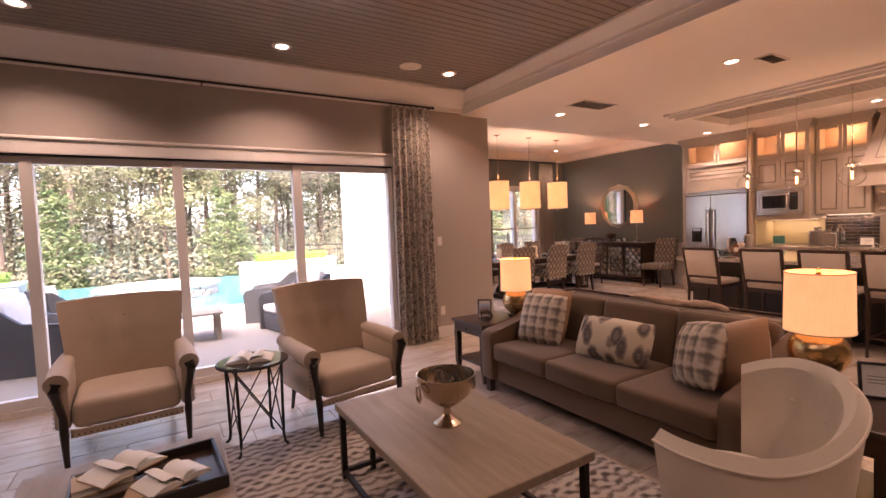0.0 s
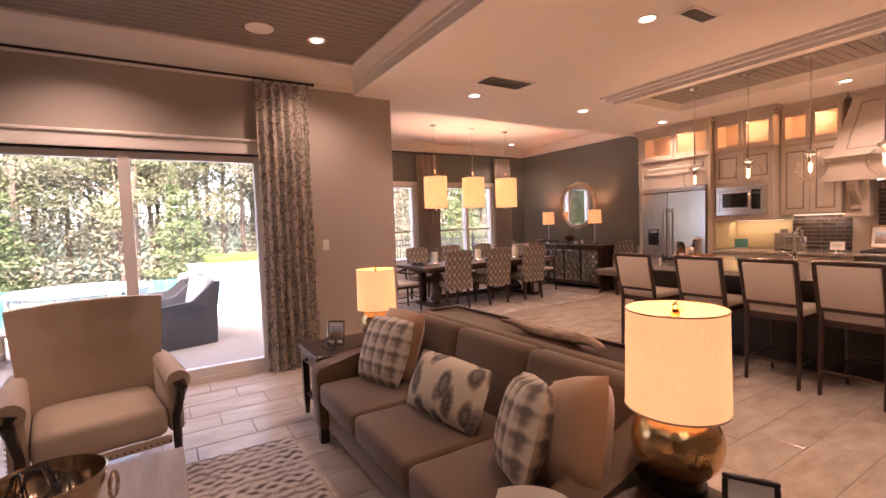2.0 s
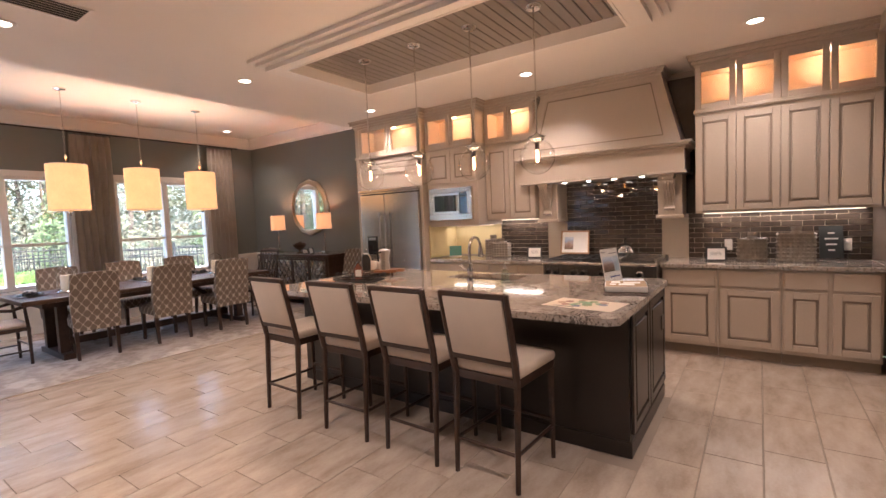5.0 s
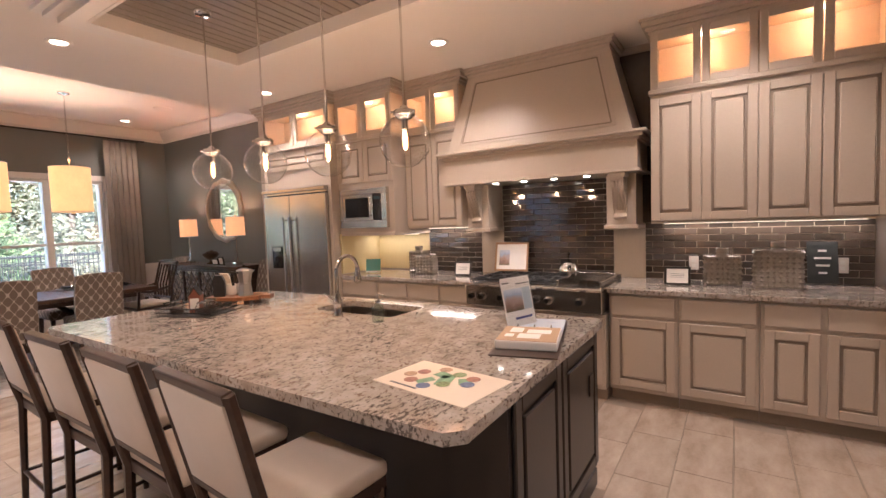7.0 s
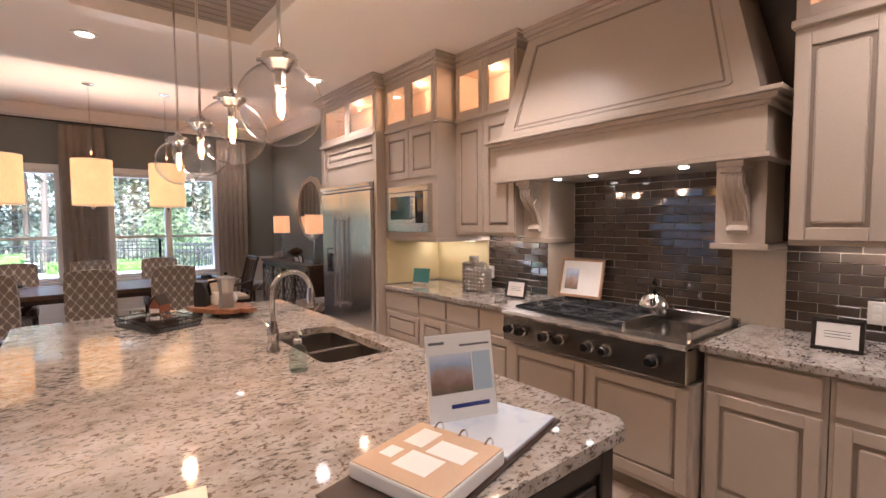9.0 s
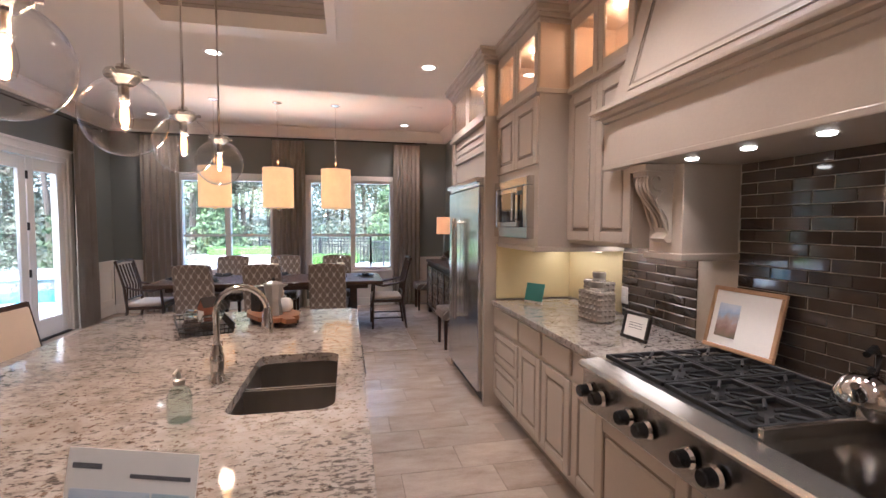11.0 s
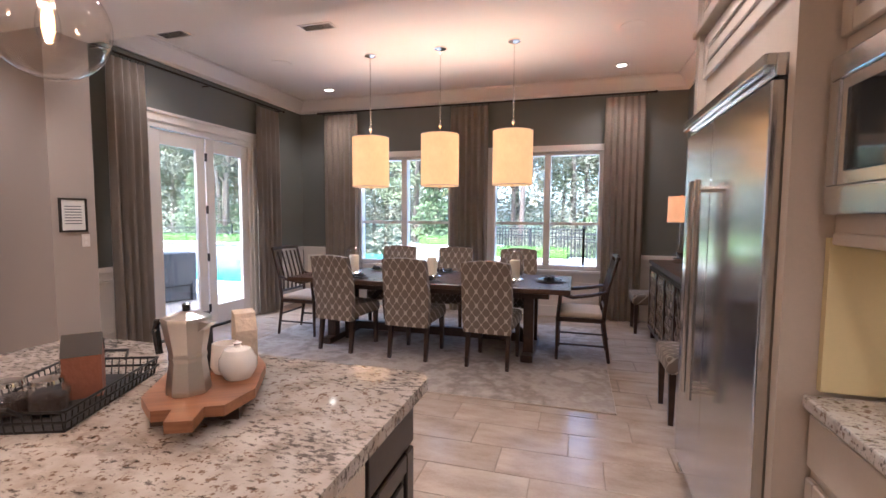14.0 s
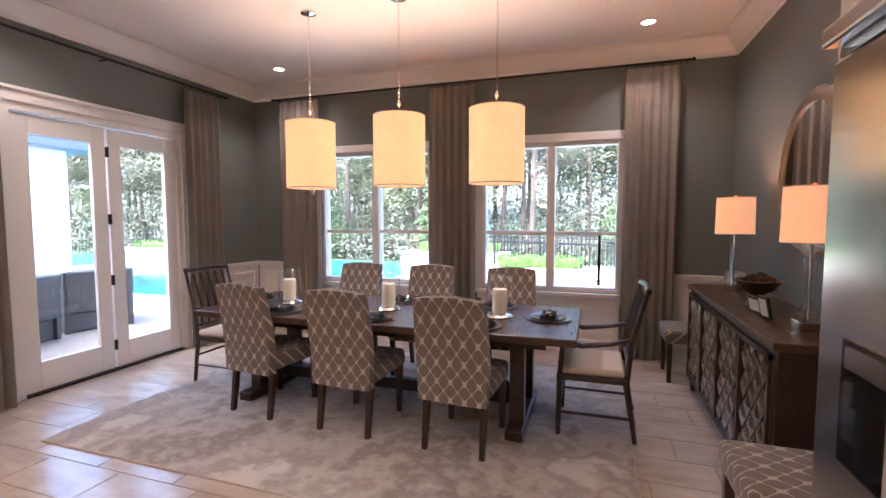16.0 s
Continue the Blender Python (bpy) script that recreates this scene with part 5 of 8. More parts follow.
def arm_chair(m):
    """Faces +y; slat back, curved arms."""
    c = thing("dining_armchair", m, "espresso wood slat back armchair with a cream seat pad", "chair", "armchairs at the table ends")
    part("seat_frame", B(-0.26, -0.22, 0.39, 0.26, 0.24, 0.43, r=0.008), M_ESP, c)
    bm = bmesh.new()
    box(bm, -0.25, -0.20, 0.43, 0.25, 0.235, 0.485, r=0.024, seg=3)
    part("seat_pad", bm, M_CREAM, c, "cream upholstered pad", True)
    for sx in (-1, 1):
        part("leg", T([(sx * 0.24, 0.225, 0.0), (sx * 0.24, 0.22, 0.40), (sx * 0.25, 0.20, 0.66)], [0.016, 0.019, 0.015], 8), M_ESP, c)
        part("back_post", T([(sx * 0.23, -0.27, 0.0), (sx * 0.235, -0.21, 0.40), (sx * 0.24, -0.24, 0.70), (sx * 0.245, -0.33, 1.04)], [0.016, 0.02, 0.017, 0.014], 8), M_ESP, c)
        part("arm", T([(sx * 0.242, -0.245, 0.70), (sx * 0.265, -0.10, 0.665), (sx * 0.275, 0.08, 0.64), (sx * 0.265, 0.22, 0.675), (sx * 0.262, 0.25, 0.67)], [0.014, 0.017, 0.019, 0.02, 0.012], 8), M_ESP, c)
        part("side_stretcher", R((sx * 0.235, -0.25, 0.16), (sx * 0.24, 0.22, 0.16), 0.010), M_ESP, c)
    for i in range(5):
        u = (i - 2) * 0.082
        part("slat", T([(u, -0.235, 0.52), (u, -0.232, 0.70), (u * 1.03, -0.312, 0.985)], 0.011, 6), M_ESP, c)
    part("crest_rail", T([(-0.245, -0.328, 1.02), (0, -0.345, 1.03), (0.245, -0.328, 1.02)], 0.021, 8), M_ESP, c)
    part("lower_rail", R((-0.235, -0.222, 0.52), (0.235, -0.222, 0.52), 0.013), M_ESP, c)
    part("front_stretcher", R((-0.24, 0.22, 0.22), (0.24, 0.22, 0.22), 0.011), M_ESP, c)
    part("rear_stretcher", R((-0.23, -0.25, 0.24), (0.23, -0.25, 0.24), 0.011), M_ESP, c)
    return c


ac = arm_chair(pose(8.18, 7.12, 0.012, 0, 0, 90))
copy_thing(ac, pose(4.97, 7.13, 0.012, 0, 0, -90))

# ---- dining table ----
tb = thing("dining_table", pose(6.58, 7.08, 0.012), "long dark walnut trestle dining table", "table")
part("tabletop", B(-1.50, -0.53, 0.70, 1.50, 0.53, 0.75, r=0.008), M_WALNUT, tb)
part("apron", B(-1.30, -0.38, 0.63, 1.30, 0.38, 0.70), M_ESP, tb)
for sx in (-1, 1):
    for sy in (-1, 1):
        part("leg", B(sx * 1.10 - 0.05, sy * 0.24 - 0.05, 0.06, sx * 1.10 + 0.05, sy * 0.24 + 0.05, 0.63, r=0.006), M_ESP, tb)
    part("foot", B(sx * 1.10 - 0.06, -0.42, 0.0, sx * 1.10 + 0.06, 0.42, 0.07, r=0.01), M_ESP, tb)
    part("brace", R((sx * 1.05, 0, 0.16), (sx * 0.55, 0, 0.63), 0.03, n=4), M_ESP, tb)
part("stretcher", B(-1.05, -0.035, 0.10, 1.05, 0.035, 0.19, r=0.006), M_ESP, tb)
TZ = 0.762
for x in (5.62, 6.58, 7.50):
    cl = thing("candle_cloche", pose(x, 7.08, TZ), "ivory pillar candle under a clear glass dome on a silver base", "candle holder", "candles on the dining table")
    part("base", Lt([(0, 0), (0.10, 0), (0.105, 0.008), (0.09, 0.02), (0.075, 0.03), (0.0, 0.03)], 28), M_CHROME, cl, smooth=True)
    part("candle", Lt([(0, 0.03), (0.055, 0.03), (0.055, 0.205), (0.05, 0.213), (0.0, 0.207)], 24), M_CANDLE, cl, smooth=True)
    part("wick", R((0, 0, 0.205), (0, 0, 0.222), 0.0015, n=5), M_BLACK, cl)
    d = part("dome", Lt([(0.095, 0.02)] + [(0.095, 0.23)] + [(0.095 * math.cos(radians(a)), 0.23 + 0.095 * math.sin(radians(a))) for a in range(10, 91, 10)] + [(0.0, 0.326)], 32), M_GLASS, cl, "clear glass dome", True)
    d.visible_shadow = False
M_CHARGER = plain("pewter charger plate", (0.22, 0.20, 0.18), 0.3, 0.7, vary=0.1)
M_PLATE = plain("dark glazed plate", (0.03, 0.03, 0.032), 0.2, vary=0.1)
M_NAPKIN = cloth("black napkin", (0.02, 0.02, 0.022))
for x, y, a in ((5.80, 6.72, 0), (6.60, 6.72, 0), (7.42, 6.72, 0), (5.80, 7.45, 180), (6.60, 7.45, 180), (7.42, 7.45, 180), (7.86, 7.10, 90), (5.28, 7.10, -90)):
    ps = thing("place_setting", pose(x, y, TZ, 0, 0, a), "dark plate on a pewter charger with a ringed black napkin", "place setting", "place settings on the dining table")
    part("charger", Lt([(0, 0), (0.11, 0), (0.165, 0.012), (0.163, 0.016), (0.11, 0.006), (0, 0.006)], 32), M_CHARGER, ps, smooth=True)
    part("plate", Lt([(0, 0.007), (0.08, 0.007), (0.13, 0.02), (0.128, 0.024), (0.08, 0.012), (0, 0.012)], 32), M_PLATE, ps, smooth=True)
    for s in (-1, 1):
        for k in range(3):
            part("napkin_fold", R((s * 0.01, 0, 0.032), (s * 0.10, (k - 1) * 0.035, 0.03 + 0.008 * (k % 2)), 0.012, 0.022, 7), M_NAPKIN, ps)
    part("napkin_ring", T([(0, 0.019 * math.cos(a2), 0.032 + 0.019 * math.sin(a2)) for a2 in [2 * math.pi * i / 14 for i in range(14)]], 0.006, 6, True), M_CHROME, ps, "silver napkin ring")


def dining_rug():
    m, N, L, Bs = nodes_of("beige and grey watercolour rug pile")
    co = coords(N, L, (1, 1, 1), True)
    a = noise_tex(N, L, co, 1.15, 5, 0.6)
    w = N.new("ShaderNodeTexWave")
    w.inputs["Scale"].default_value, w.inputs["Distortion"].default_value, w.inputs["Detail"].default_value = 0.55, 9, 3
    L.new(co, w.inputs["Vector"])
    mix = math_node(N, L, "ADD", math_node(N, L, "MULTIPLY", a, 0.7), math_node(N, L, "MULTIPLY", noise_tex(N, L, co, 4.5, 5, 0.65), 0.3))
    col = ramp(N, L, mix, [(0.36, (0.46, 0.40, 0.345)), (0.44, (0.25, 0.205, 0.17)), (0.50, (0.43, 0.37, 0.315)), (0.56, (0.31, 0.26, 0.22)), (0.62, (0.50, 0.44, 0.385))])
    L.new(col, Bs.inputs["Base Color"])
    Bs.inputs["Roughness"].default_value = 0.95
    L.new(bump(N, L, noise_tex(N, L, co, 260, 3), 0.5, 0.004), Bs.inputs["Normal"])
    return m


rg2 = thing("dining_rug", pose(0, 0, 0), "large beige and grey watercolour patterned rug under the dining table", "rug")
part("rug_body", B(4.64, 5.70, 0.0, 8.43, 8.32, 0.012, r=0.004), dining_rug(), rg2)
part("binding", T([(4.64, 5.70, 0.006), (8.43, 5.70, 0.006), (8.43, 8.32, 0.006), (4.64, 8.32, 0.006)], 0.006, 6, True), M_BEIGE, rg2)

# ---- sideboard ----
sb = thing("sideboard", pose(9.445, 7.16, 0), "espresso sideboard with a mirrored diamond lattice front", "sideboard")
SD, SW, SH = 0.47, 1.98, 0.93
part("body", B(-SD + 0.015, -SW / 2, 0.10, 0, SW / 2, SH - 0.04), M_ESP, sb)
part("top", B(-SD - 0.015, -SW / 2 - 0.02, SH - 0.04, 0, SW / 2 + 0.02, SH, r=0.006), M_WALNUT, sb)
for sy in (-1, 1):
    for x in (-SD + 0.05, -0.05):
        part("foot", B(x - 0.03, sy * (SW / 2 - 0.05) - 0.03, 0, x + 0.03, sy * (SW / 2 - 0.05) + 0.03, 0.10, r=0.005), M_ESP, sb)
part("mirror_front", B(-SD + 0.006, -SW / 2 + 0.04, 0.13, -SD + 0.015, SW / 2 - 0.04, SH - 0.07), plain("antiqued mirror glass", (0.42, 0.40, 0.37), 0.16, 1.0, vary=0.2, big=6), sb, "antiqued mirror panels")
M_FACET = plain("antiqued silver mirror facets", (0.30, 0.255, 0.215), 0.22, 0.85, vary=0.25, big=14, relief=0.05)
facets = {}


def diamond_mesh(w, h):
    """A raised bevelled diamond, facing -x."""
    if (w, h) not in facets:
        bm = bmesh.new()
        rims = [[bm.verts.new((x, k * w / 2 * a, k * h / 2 * b)) for a, b in ((-1, 0), (0, -1), (1, 0), (0, 1))] for x, k in ((0, 0.94), (-0.008, 0.90), (-0.018, 0.30))]
        for p, q in zip(rims, rims[1:]):
            for i in range(4):
                bm.faces.new((p[i], p[(i + 1) % 4], q[(i + 1) % 4], q[i]))
        bm.faces.new(rims[-1])
        facets[w, h] = finish("diamond_panel", bm, M_FACET)
    return facets[w, h]


nx = 4
pw = (SW - 0.08) / nx
for i in range(nx):
    y0 = -SW / 2 + 0.04 + i * pw
    bm = bmesh.new()
    za, zb = 0.13, SH - 0.07
    for a in ((y0, za, y0 + pw, za + 0.03), (y0, zb - 0.03, y0 + pw, zb), (y0, za, y0 + 0.02, zb), (y0 + pw - 0.02, za, y0 + pw, zb)):
        box(bm, -SD - 0.012, a[0], a[1], -SD + 0.006, a[2], a[3])
    dr = part("door", bm, M_ESP, sb, "dark wooden door frame")
    cw, chh = (pw - 0.04) / 3, (zb - za - 0.06) / 4
    spots = [(a + 0.5, b + 0.5) for a in range(3) for b in range(4)] + [(a, b) for a in (1, 2) for b in (1, 2, 3)]
    for a, b in spots:
        dp = new("diamond_panel", diamond_mesh(cw, chh))
        dp.location, dp.parent = (-SD + 0.005, y0 + 0.02 + a * cw, za + 0.03 + b * chh), dr
    part("pull", T([(-SD - 0.02 - 0.004 * math.cos(t), y0 + pw * (0.9 if i % 2 == 0 else 0.1) + 0.018 * math.cos(t), 0.55 + 0.018 * math.sin(t)) for t in [2 * math.pi * k / 10 for k in range(10)]], 0.003, 5, True), M_DARKMETAL, dr)


def table_lamp(m, label, kind):
    l = thing("table_lamp", m, label, "table lamp")
    if kind == "crystal":
        part("plinth", B(-0.055, -0.055, 0, 0.055, 0.055, 0.045, r=0.004), M_CHROME, l)
        part("column", Lt([(0.0, 0.045), (0.05, 0.05), (0.055, 0.08), (0.03, 0.115), (0.02, 0.14), (0.026, 0.16), (0.026, 0.34), (0.03, 0.36), (0.018, 0.38), (0.0, 0.38)], 20), M_GLASS, l, "clear crystal column", True)
        part("core", R((0, 0, 0.05), (0, 0, 0.45), 0.007), M_CHROME, l)
        r0, z0, z1, sm, w = 0.135, 0.45, 0.735, M_SHADE3, 5
    else:
        part("foot", Lt([(0, 0), (0.085, 0), (0.085, 0.025), (0.07, 0.03), (0.0, 0.03)], 28), M_DARKMETAL, l, "dark round foot")
        part("ball", Lt([(0.06, 0.03)] + [(0.135 * math.sin(radians(a)), 0.155 - 0.128 * math.cos(radians(a))) for a in range(28, 153, 8)] + [(0.055, 0.275), (0.03, 0.28), (0.0, 0.28)], 28), M_GOLD, l, "hammered gold ball body", True)
        part("neck", R((0, 0, 0.27), (0, 0, 0.36), 0.011), M_GOLD, l)
        r0, z0, z1, sm, w = 0.152, 0.265, 0.575, M_SHADE, 7
    part("shade", Lt([(r0, z0), (r0 * 0.965, z1), (r0 * 0.965 - 0.004, z1), (r0 - 0.004, z0), (r0, z0)], 44), sm, l, "backlit ivory linen shade", True)
    for z, rr in ((z0, r0), (z1, r0 * 0.965)):
        part("rim", T([(rr * math.cos(a), rr * math.sin(a), z) for a in [2 * math.pi * i / 36 for i in range(36)]], 0.003, 5, True), M_CREAM, l)
    bm = bmesh.new()
    for k in range(3):
        a = 2 * math.pi * k / 3 + 0.4
        rod(bm, (0, 0, z1 - 0.025), (r0 * 0.96 * math.cos(a), r0 * 0.96 * math.sin(a), z1 - 0.025), 0.0025, n=6)
    part("spider", bm, M_GOLD, l, "brass spider fitting")
    part("finial", Lt([(0.0, z1 - 0.03), (0.012, z1 - 0.028), (0.014, z1 - 0.01), (0.008, z1), (0.012, z1 + 0.012), (0.0, z1 + 0.025)], 12), M_GOLD, l, "brass finial", True)
    part("bulb", Lt([(0.0, z1 - 0.10), (0.02, z1 - 0.11), (0.028, z1 - 0.14), (0.014, z1 - 0.19), (0.0, z1 - 0.2)], 12), glow("lit frosted bulb", (1.0, 0.72, 0.4), 3.0) if "lit frosted bulb" not in bpy.data.materials else bpy.data.materials["lit frosted bulb"], l, "glowing bulb", True)
    x, y, z = m.translation
    lamp("table_lamp_up", "SPOT", pose(x, y, z + z1 - 0.06, 180), w * 1.2, WARM, 0.05, 130)
    lamp("table_lamp_down", "SPOT", pose(x, y, z + z0 + 0.06), w, WARM, 0.05, 140)
    lamp("table_lamp_glow", "POINT", pose(x, y, z + (z0 + z1) / 2), w * 0.4, WARM, 0.05)
    return l


for y in (7.84, 6.50):
    table_lamp(pose(9.22, y, SH), "crystal column table lamp with a glowing linen shade on the sideboard", "crystal")
mr = thing("wall_mirror", pose(XR - 0.002, 7.17, 1.79), "round scalloped silver framed mirror on the green wall", "mirror")
bm = bmesh.new()
n = 96
pr = [bm.verts.new((-0.03, 0.44 * math.cos(2 * math.pi * i / n), 0.44 * math.sin(2 * math.pi * i / n))) for i in range(n)]
bm.faces.new(pr)
qr = [bm.verts.new((-0.026, v.co.y, v.co.z)) for v in pr]
for i in range(n):
    bm.faces.new((pr[i], pr[(i + 1) % n], qr[(i + 1) % n], qr[i]))
part("glass", bm, M_MIRROR, mr, "clear mirror glass")
bm = bmesh.new()
rings = []
for rr, x in ((0.435, -0.026), (0.44, -0.045), (0.475, -0.04), (0.505, -0.025), (0.515, 0.0), (0.44, 0.0)):
    rings.append([bm.verts.new((x, (rr + (0.022 * abs(math.cos(6 * a)) if rr > 0.45 else 0.0)) * math.cos(a), (rr + (0.022 * abs(math.cos(6 * a)) if rr > 0.45 else 0.0)) * math.sin(a))) for a in [2 * math.pi * i / n for i in range(n)]])
for a, b in zip(rings, rings[1:]):
    for i in range(n):
        bm.faces.new((a[i], a[(i + 1) % n], b[(i + 1) % n], b[i]))
part("frame", bm, plain("antique silver leaf", (0.55, 0.45, 0.33), 0.3, 0.9, vary=0.2), mr, "antiqued silver scalloped frame", True)
bw = thing("pinecone_bowl", pose(9.2, 7.2, SH), "dark metal pedestal bowl filled with pinecones on the sideboard", "bowl")
part("bowl", Lt([(0, 0), (0.07, 0), (0.06, 0.015), (0.02, 0.035), (0.02, 0.06), (0.09, 0.10), (0.14, 0.165), (0.135, 0.167), (0.08, 0.105), (0.0, 0.09)], 28), plain("bronzed metal bowl", (0.12, 0.085, 0.055), 0.35, 0.8, vary=0.2), bw, smooth=True)
M_CONE = plain("brown pinecone", (0.10, 0.055, 0.03), 0.8, vary=0.4, fine=90, relief=0.6)
for k in range(6):
    a = k * 1.05
    bm = bmesh.new()
    for q in range(7):
        rr = 0.034 * math.sin(math.pi * (q + 1) / 8.5) + 0.004
        for s in range(8):
            t = 2 * math.pi * s / 8 + q * 0.4
            rod(bm, (0, 0, q * 0.011), (rr * math.cos(t), rr * math.sin(t), q * 0.011 + 0.009), 0.009, 0.004, 5)
    pc = part("pinecone", bm, M_CONE, bw, "brown pinecone")
    pc.matrix_basis = pose(0.065 * math.cos(a) * (k > 0), 0.065 * math.sin(a) * (k > 0), 0.125 + 0.02 * (k == 0), 25 * math.sin(a), 25 * math.cos(a), 50 * k)
for y, w, h in ((6.92, 0.13, 0.10), (6.75, 0.10, 0.13)):
    f = thing("tabletop_card", pose(9.12, y, SH, 0, -12, 12), "small framed card on the sideboard", "picture frame")
    part("frame", B(-0.008, -w / 2, 0, 0.008, w / 2, h, r=0.003), M_BLACK, f)
    part("card", B(-0.010, -w / 2 + 0.015, 0.015, -0.0075, w / 2 - 0.015, h - 0.015), M_PAPER, f, "white card")


# ---- counter stools ----
def stool(m):
    """Faces +x; origin on the floor under the seat's middle."""
    s = thing("counter_stool", m, "dark wood counter stool with cream upholstered seat and back", "bar stool", "stools at the island")
    bm = bmesh.new()
    box(bm, -0.20, -0.215, 0.60, 0.245, 0.215, 0.665, r=0.026, seg=3)
    part("seat", bm, M_CREAM, s, "cream seat pad", True)
    part("seat_rail", B(-0.20, -0.205, 0.555, 0.235, 0.205, 0.605, r=0.005), M_ESP, s)
    for sy in (-1, 1):
        part("front_leg", T([(0.22, sy * 0.19, 0), (0.215, sy * 0.19, 0.57)], [0.014, 0.02], 6), M_ESP, s)
        part("rear_leg", T([(-0.225, sy * 0.20, 0), (-0.20, sy * 0.20, 0.58), (-0.225, sy * 0.205, 0.70), (-0.31, sy * 0.21, 1.075)], [0.015, 0.021, 0.021, 0.017], 6), M_ESP, s)
        part("side_stretcher", R((-0.215, sy * 0.197, 0.20), (0.217, sy * 0.19, 0.20), 0.011, n=6), M_ESP, s)
    part("footrest", R((0.217, -0.19, 0.24), (0.217, 0.19, 0.24), 0.013, n=6), M_ESP, s)
    part("rear_stretcher", R((-0.215, -0.2, 0.20), (-0.215, 0.2, 0.20), 0.011, n=6), M_ESP, s)
    tilt = pose(-0.265, 0, 0.88, 0, -13, 0)
    bm = bmesh.new()
    box(bm, -0.02, -0.192, -0.175, 0.028, 0.192, 0.175, r=0.014, seg=2, m=tilt)
    part("back_pad", bm, M_CREAM, s, "cream upholstered back", True)
    part("top_rail", B(-0.016, -0.205, 0.172, 0.016, 0.205, 0.205, r=0.005, m=tilt), M_ESP, s)
    part("lower_rail", B(-0.016, -0.205, -0.205, 0.016, 0.205, -0.172, r=0.005, m=tilt), M_ESP, s)
    return s


st = stool(pose(6.05, 3.12, 0, 0, 0, -2))
for y, a in ((2.42, 0), (1.83, -2), (1.29, -4)):
    copy_thing(st, pose(6.04, y, 0, 0, 0, a))


# ---- living room ----
def plaid():
    m, N, L, Bs = nodes_of("cream and grey plaid cloth")
    tc = N.new("ShaderNodeTexCoord").outputs["Object"]
    sp = N.new("ShaderNodeSeparateXYZ")
    L.new(tc, sp.inputs[0])

    def stripes(o):
        s = math_node(N, L, "SINE", math_node(N, L, "MULTIPLY", o, 68))
        t = math_node(N, L, "SINE", math_node(N, L, "MULTIPLY", o, 136))
        return math_node(N, L, "ADD", math_node(N, L, "MULTIPLY", s, 0.3), math_node(N, L, "MULTIPLY", t, 0.16))
    f = math_node(N, L, "ADD", math_node(N, L, "ADD", stripes(sp.outputs[0]), stripes(sp.outputs[1])), 0.5)
    L.new(ramp(N, L, f, [(0.05, (0.17, 0.14, 0.12)), (0.4, (0.36, 0.30, 0.24)), (0.8, (0.58, 0.50, 0.40))]), Bs.inputs["Base Color"])
    Bs.inputs["Roughness"].default_value = 0.9
    L.new(bump(N, L, noise_tex(N, L, tc, 300, 2), 0.3, 0.002), Bs.inputs["Normal"])
    return m


def ikat():
    m, N, L, Bs = nodes_of("cream grey and charcoal ikat cloth")
    co = coords(N, L, (1.0, 0.55, 1))
    vo = N.new("ShaderNodeTexVoronoi")
    vo.inputs["Scale"].default_value = 9
    L.new(co, vo.inputs["Vector"])
    n = noise_tex(N, L, coords(N, L, (18, 60, 18)), 1.2, 3)
    f = math_node(N, L, "ADD", vo.outputs["Distance"], math_node(N, L, "MULTIPLY", n, 0.22))
    L.new(ramp(N, L, f, [(0.30, (0.20, 0.165, 0.14)), (0.40, (0.09, 0.075, 0.07)), (0.52, (0.27, 0.22, 0.18)), (0.60, (0.55, 0.46, 0.34))]), Bs.inputs["Base Color"])
    Bs.inputs["Roughness"].default_value = 0.9
    return m


def living_rug():
    m, N, L, Bs = nodes_of("cream and charcoal woven rug")
    tc = N.new("ShaderNodeNewGeometry").outputs["Position"]
    sp = N.new("ShaderNodeSeparateXYZ")
    L.new(tc, sp.inputs[0])
    x, y = sp.outputs[0], sp.outputs[1]
    band = math_node(N, L, "SINE", math_node(N, L, "MULTIPLY", y, 11))
    n0 = noise_tex(N, L, tc, 7, 3)
    zig = math_node(N, L, "PINGPONG", math_node(N, L, "MULTIPLY", x, 9), 0.5)
    z2 = math_node(N, L, "SINE", math_node(N, L, "ADD", math_node(N, L, "MULTIPLY", y, 95), math_node(N, L, "ADD", math_node(N, L, "MULTIPLY", n0, 9), math_node(N, L, "MULTIPLY", zig, 3))))
    dots = math_node(N, L, "MULTIPLY", math_node(N, L, "SINE", math_node(N, L, "MULTIPLY", x, 62)), math_node(N, L, "SINE", math_node(N, L, "MULTIPLY", y, 62)))
    n = noise_tex(N, L, tc, 9, 4)
    n2 = noise_tex(N, L, tc, 120, 3)
    f = math_node(N, L, "ADD", math_node(N, L, "MULTIPLY", z2, 0.15), math_node(N, L, "MULTIPLY", dots, math_node(N, L, "MULTIPLY", band, 0.25)))
    f = math_node(N, L, "ADD", math_node(N, L, "ADD", f, 0.12), math_node(N, L, "ADD", math_node(N, L, "MULTIPLY", n, 0.45), math_node(N, L, "MULTIPLY", n2, 0.45)))
    L.new(ramp(N, L, f, [(0.25, (0.07, 0.055, 0.05)), (0.44, (0.20, 0.16, 0.135)), (0.66, (0.46, 0.40, 0.345))]), Bs.inputs["Base Color"])
    Bs.inputs["Roughness"].default_value = 0.95
    L.new(bump(N, L, n2, 0.7, 0.006), Bs.inputs["Normal"])
    return m


M_PLAID, M_IKAT = plaid(), ikat()
rug = thing("living_rug", pose(0, 0, 0), "cream and charcoal woven geometric rug under the coffee tables", "rug")
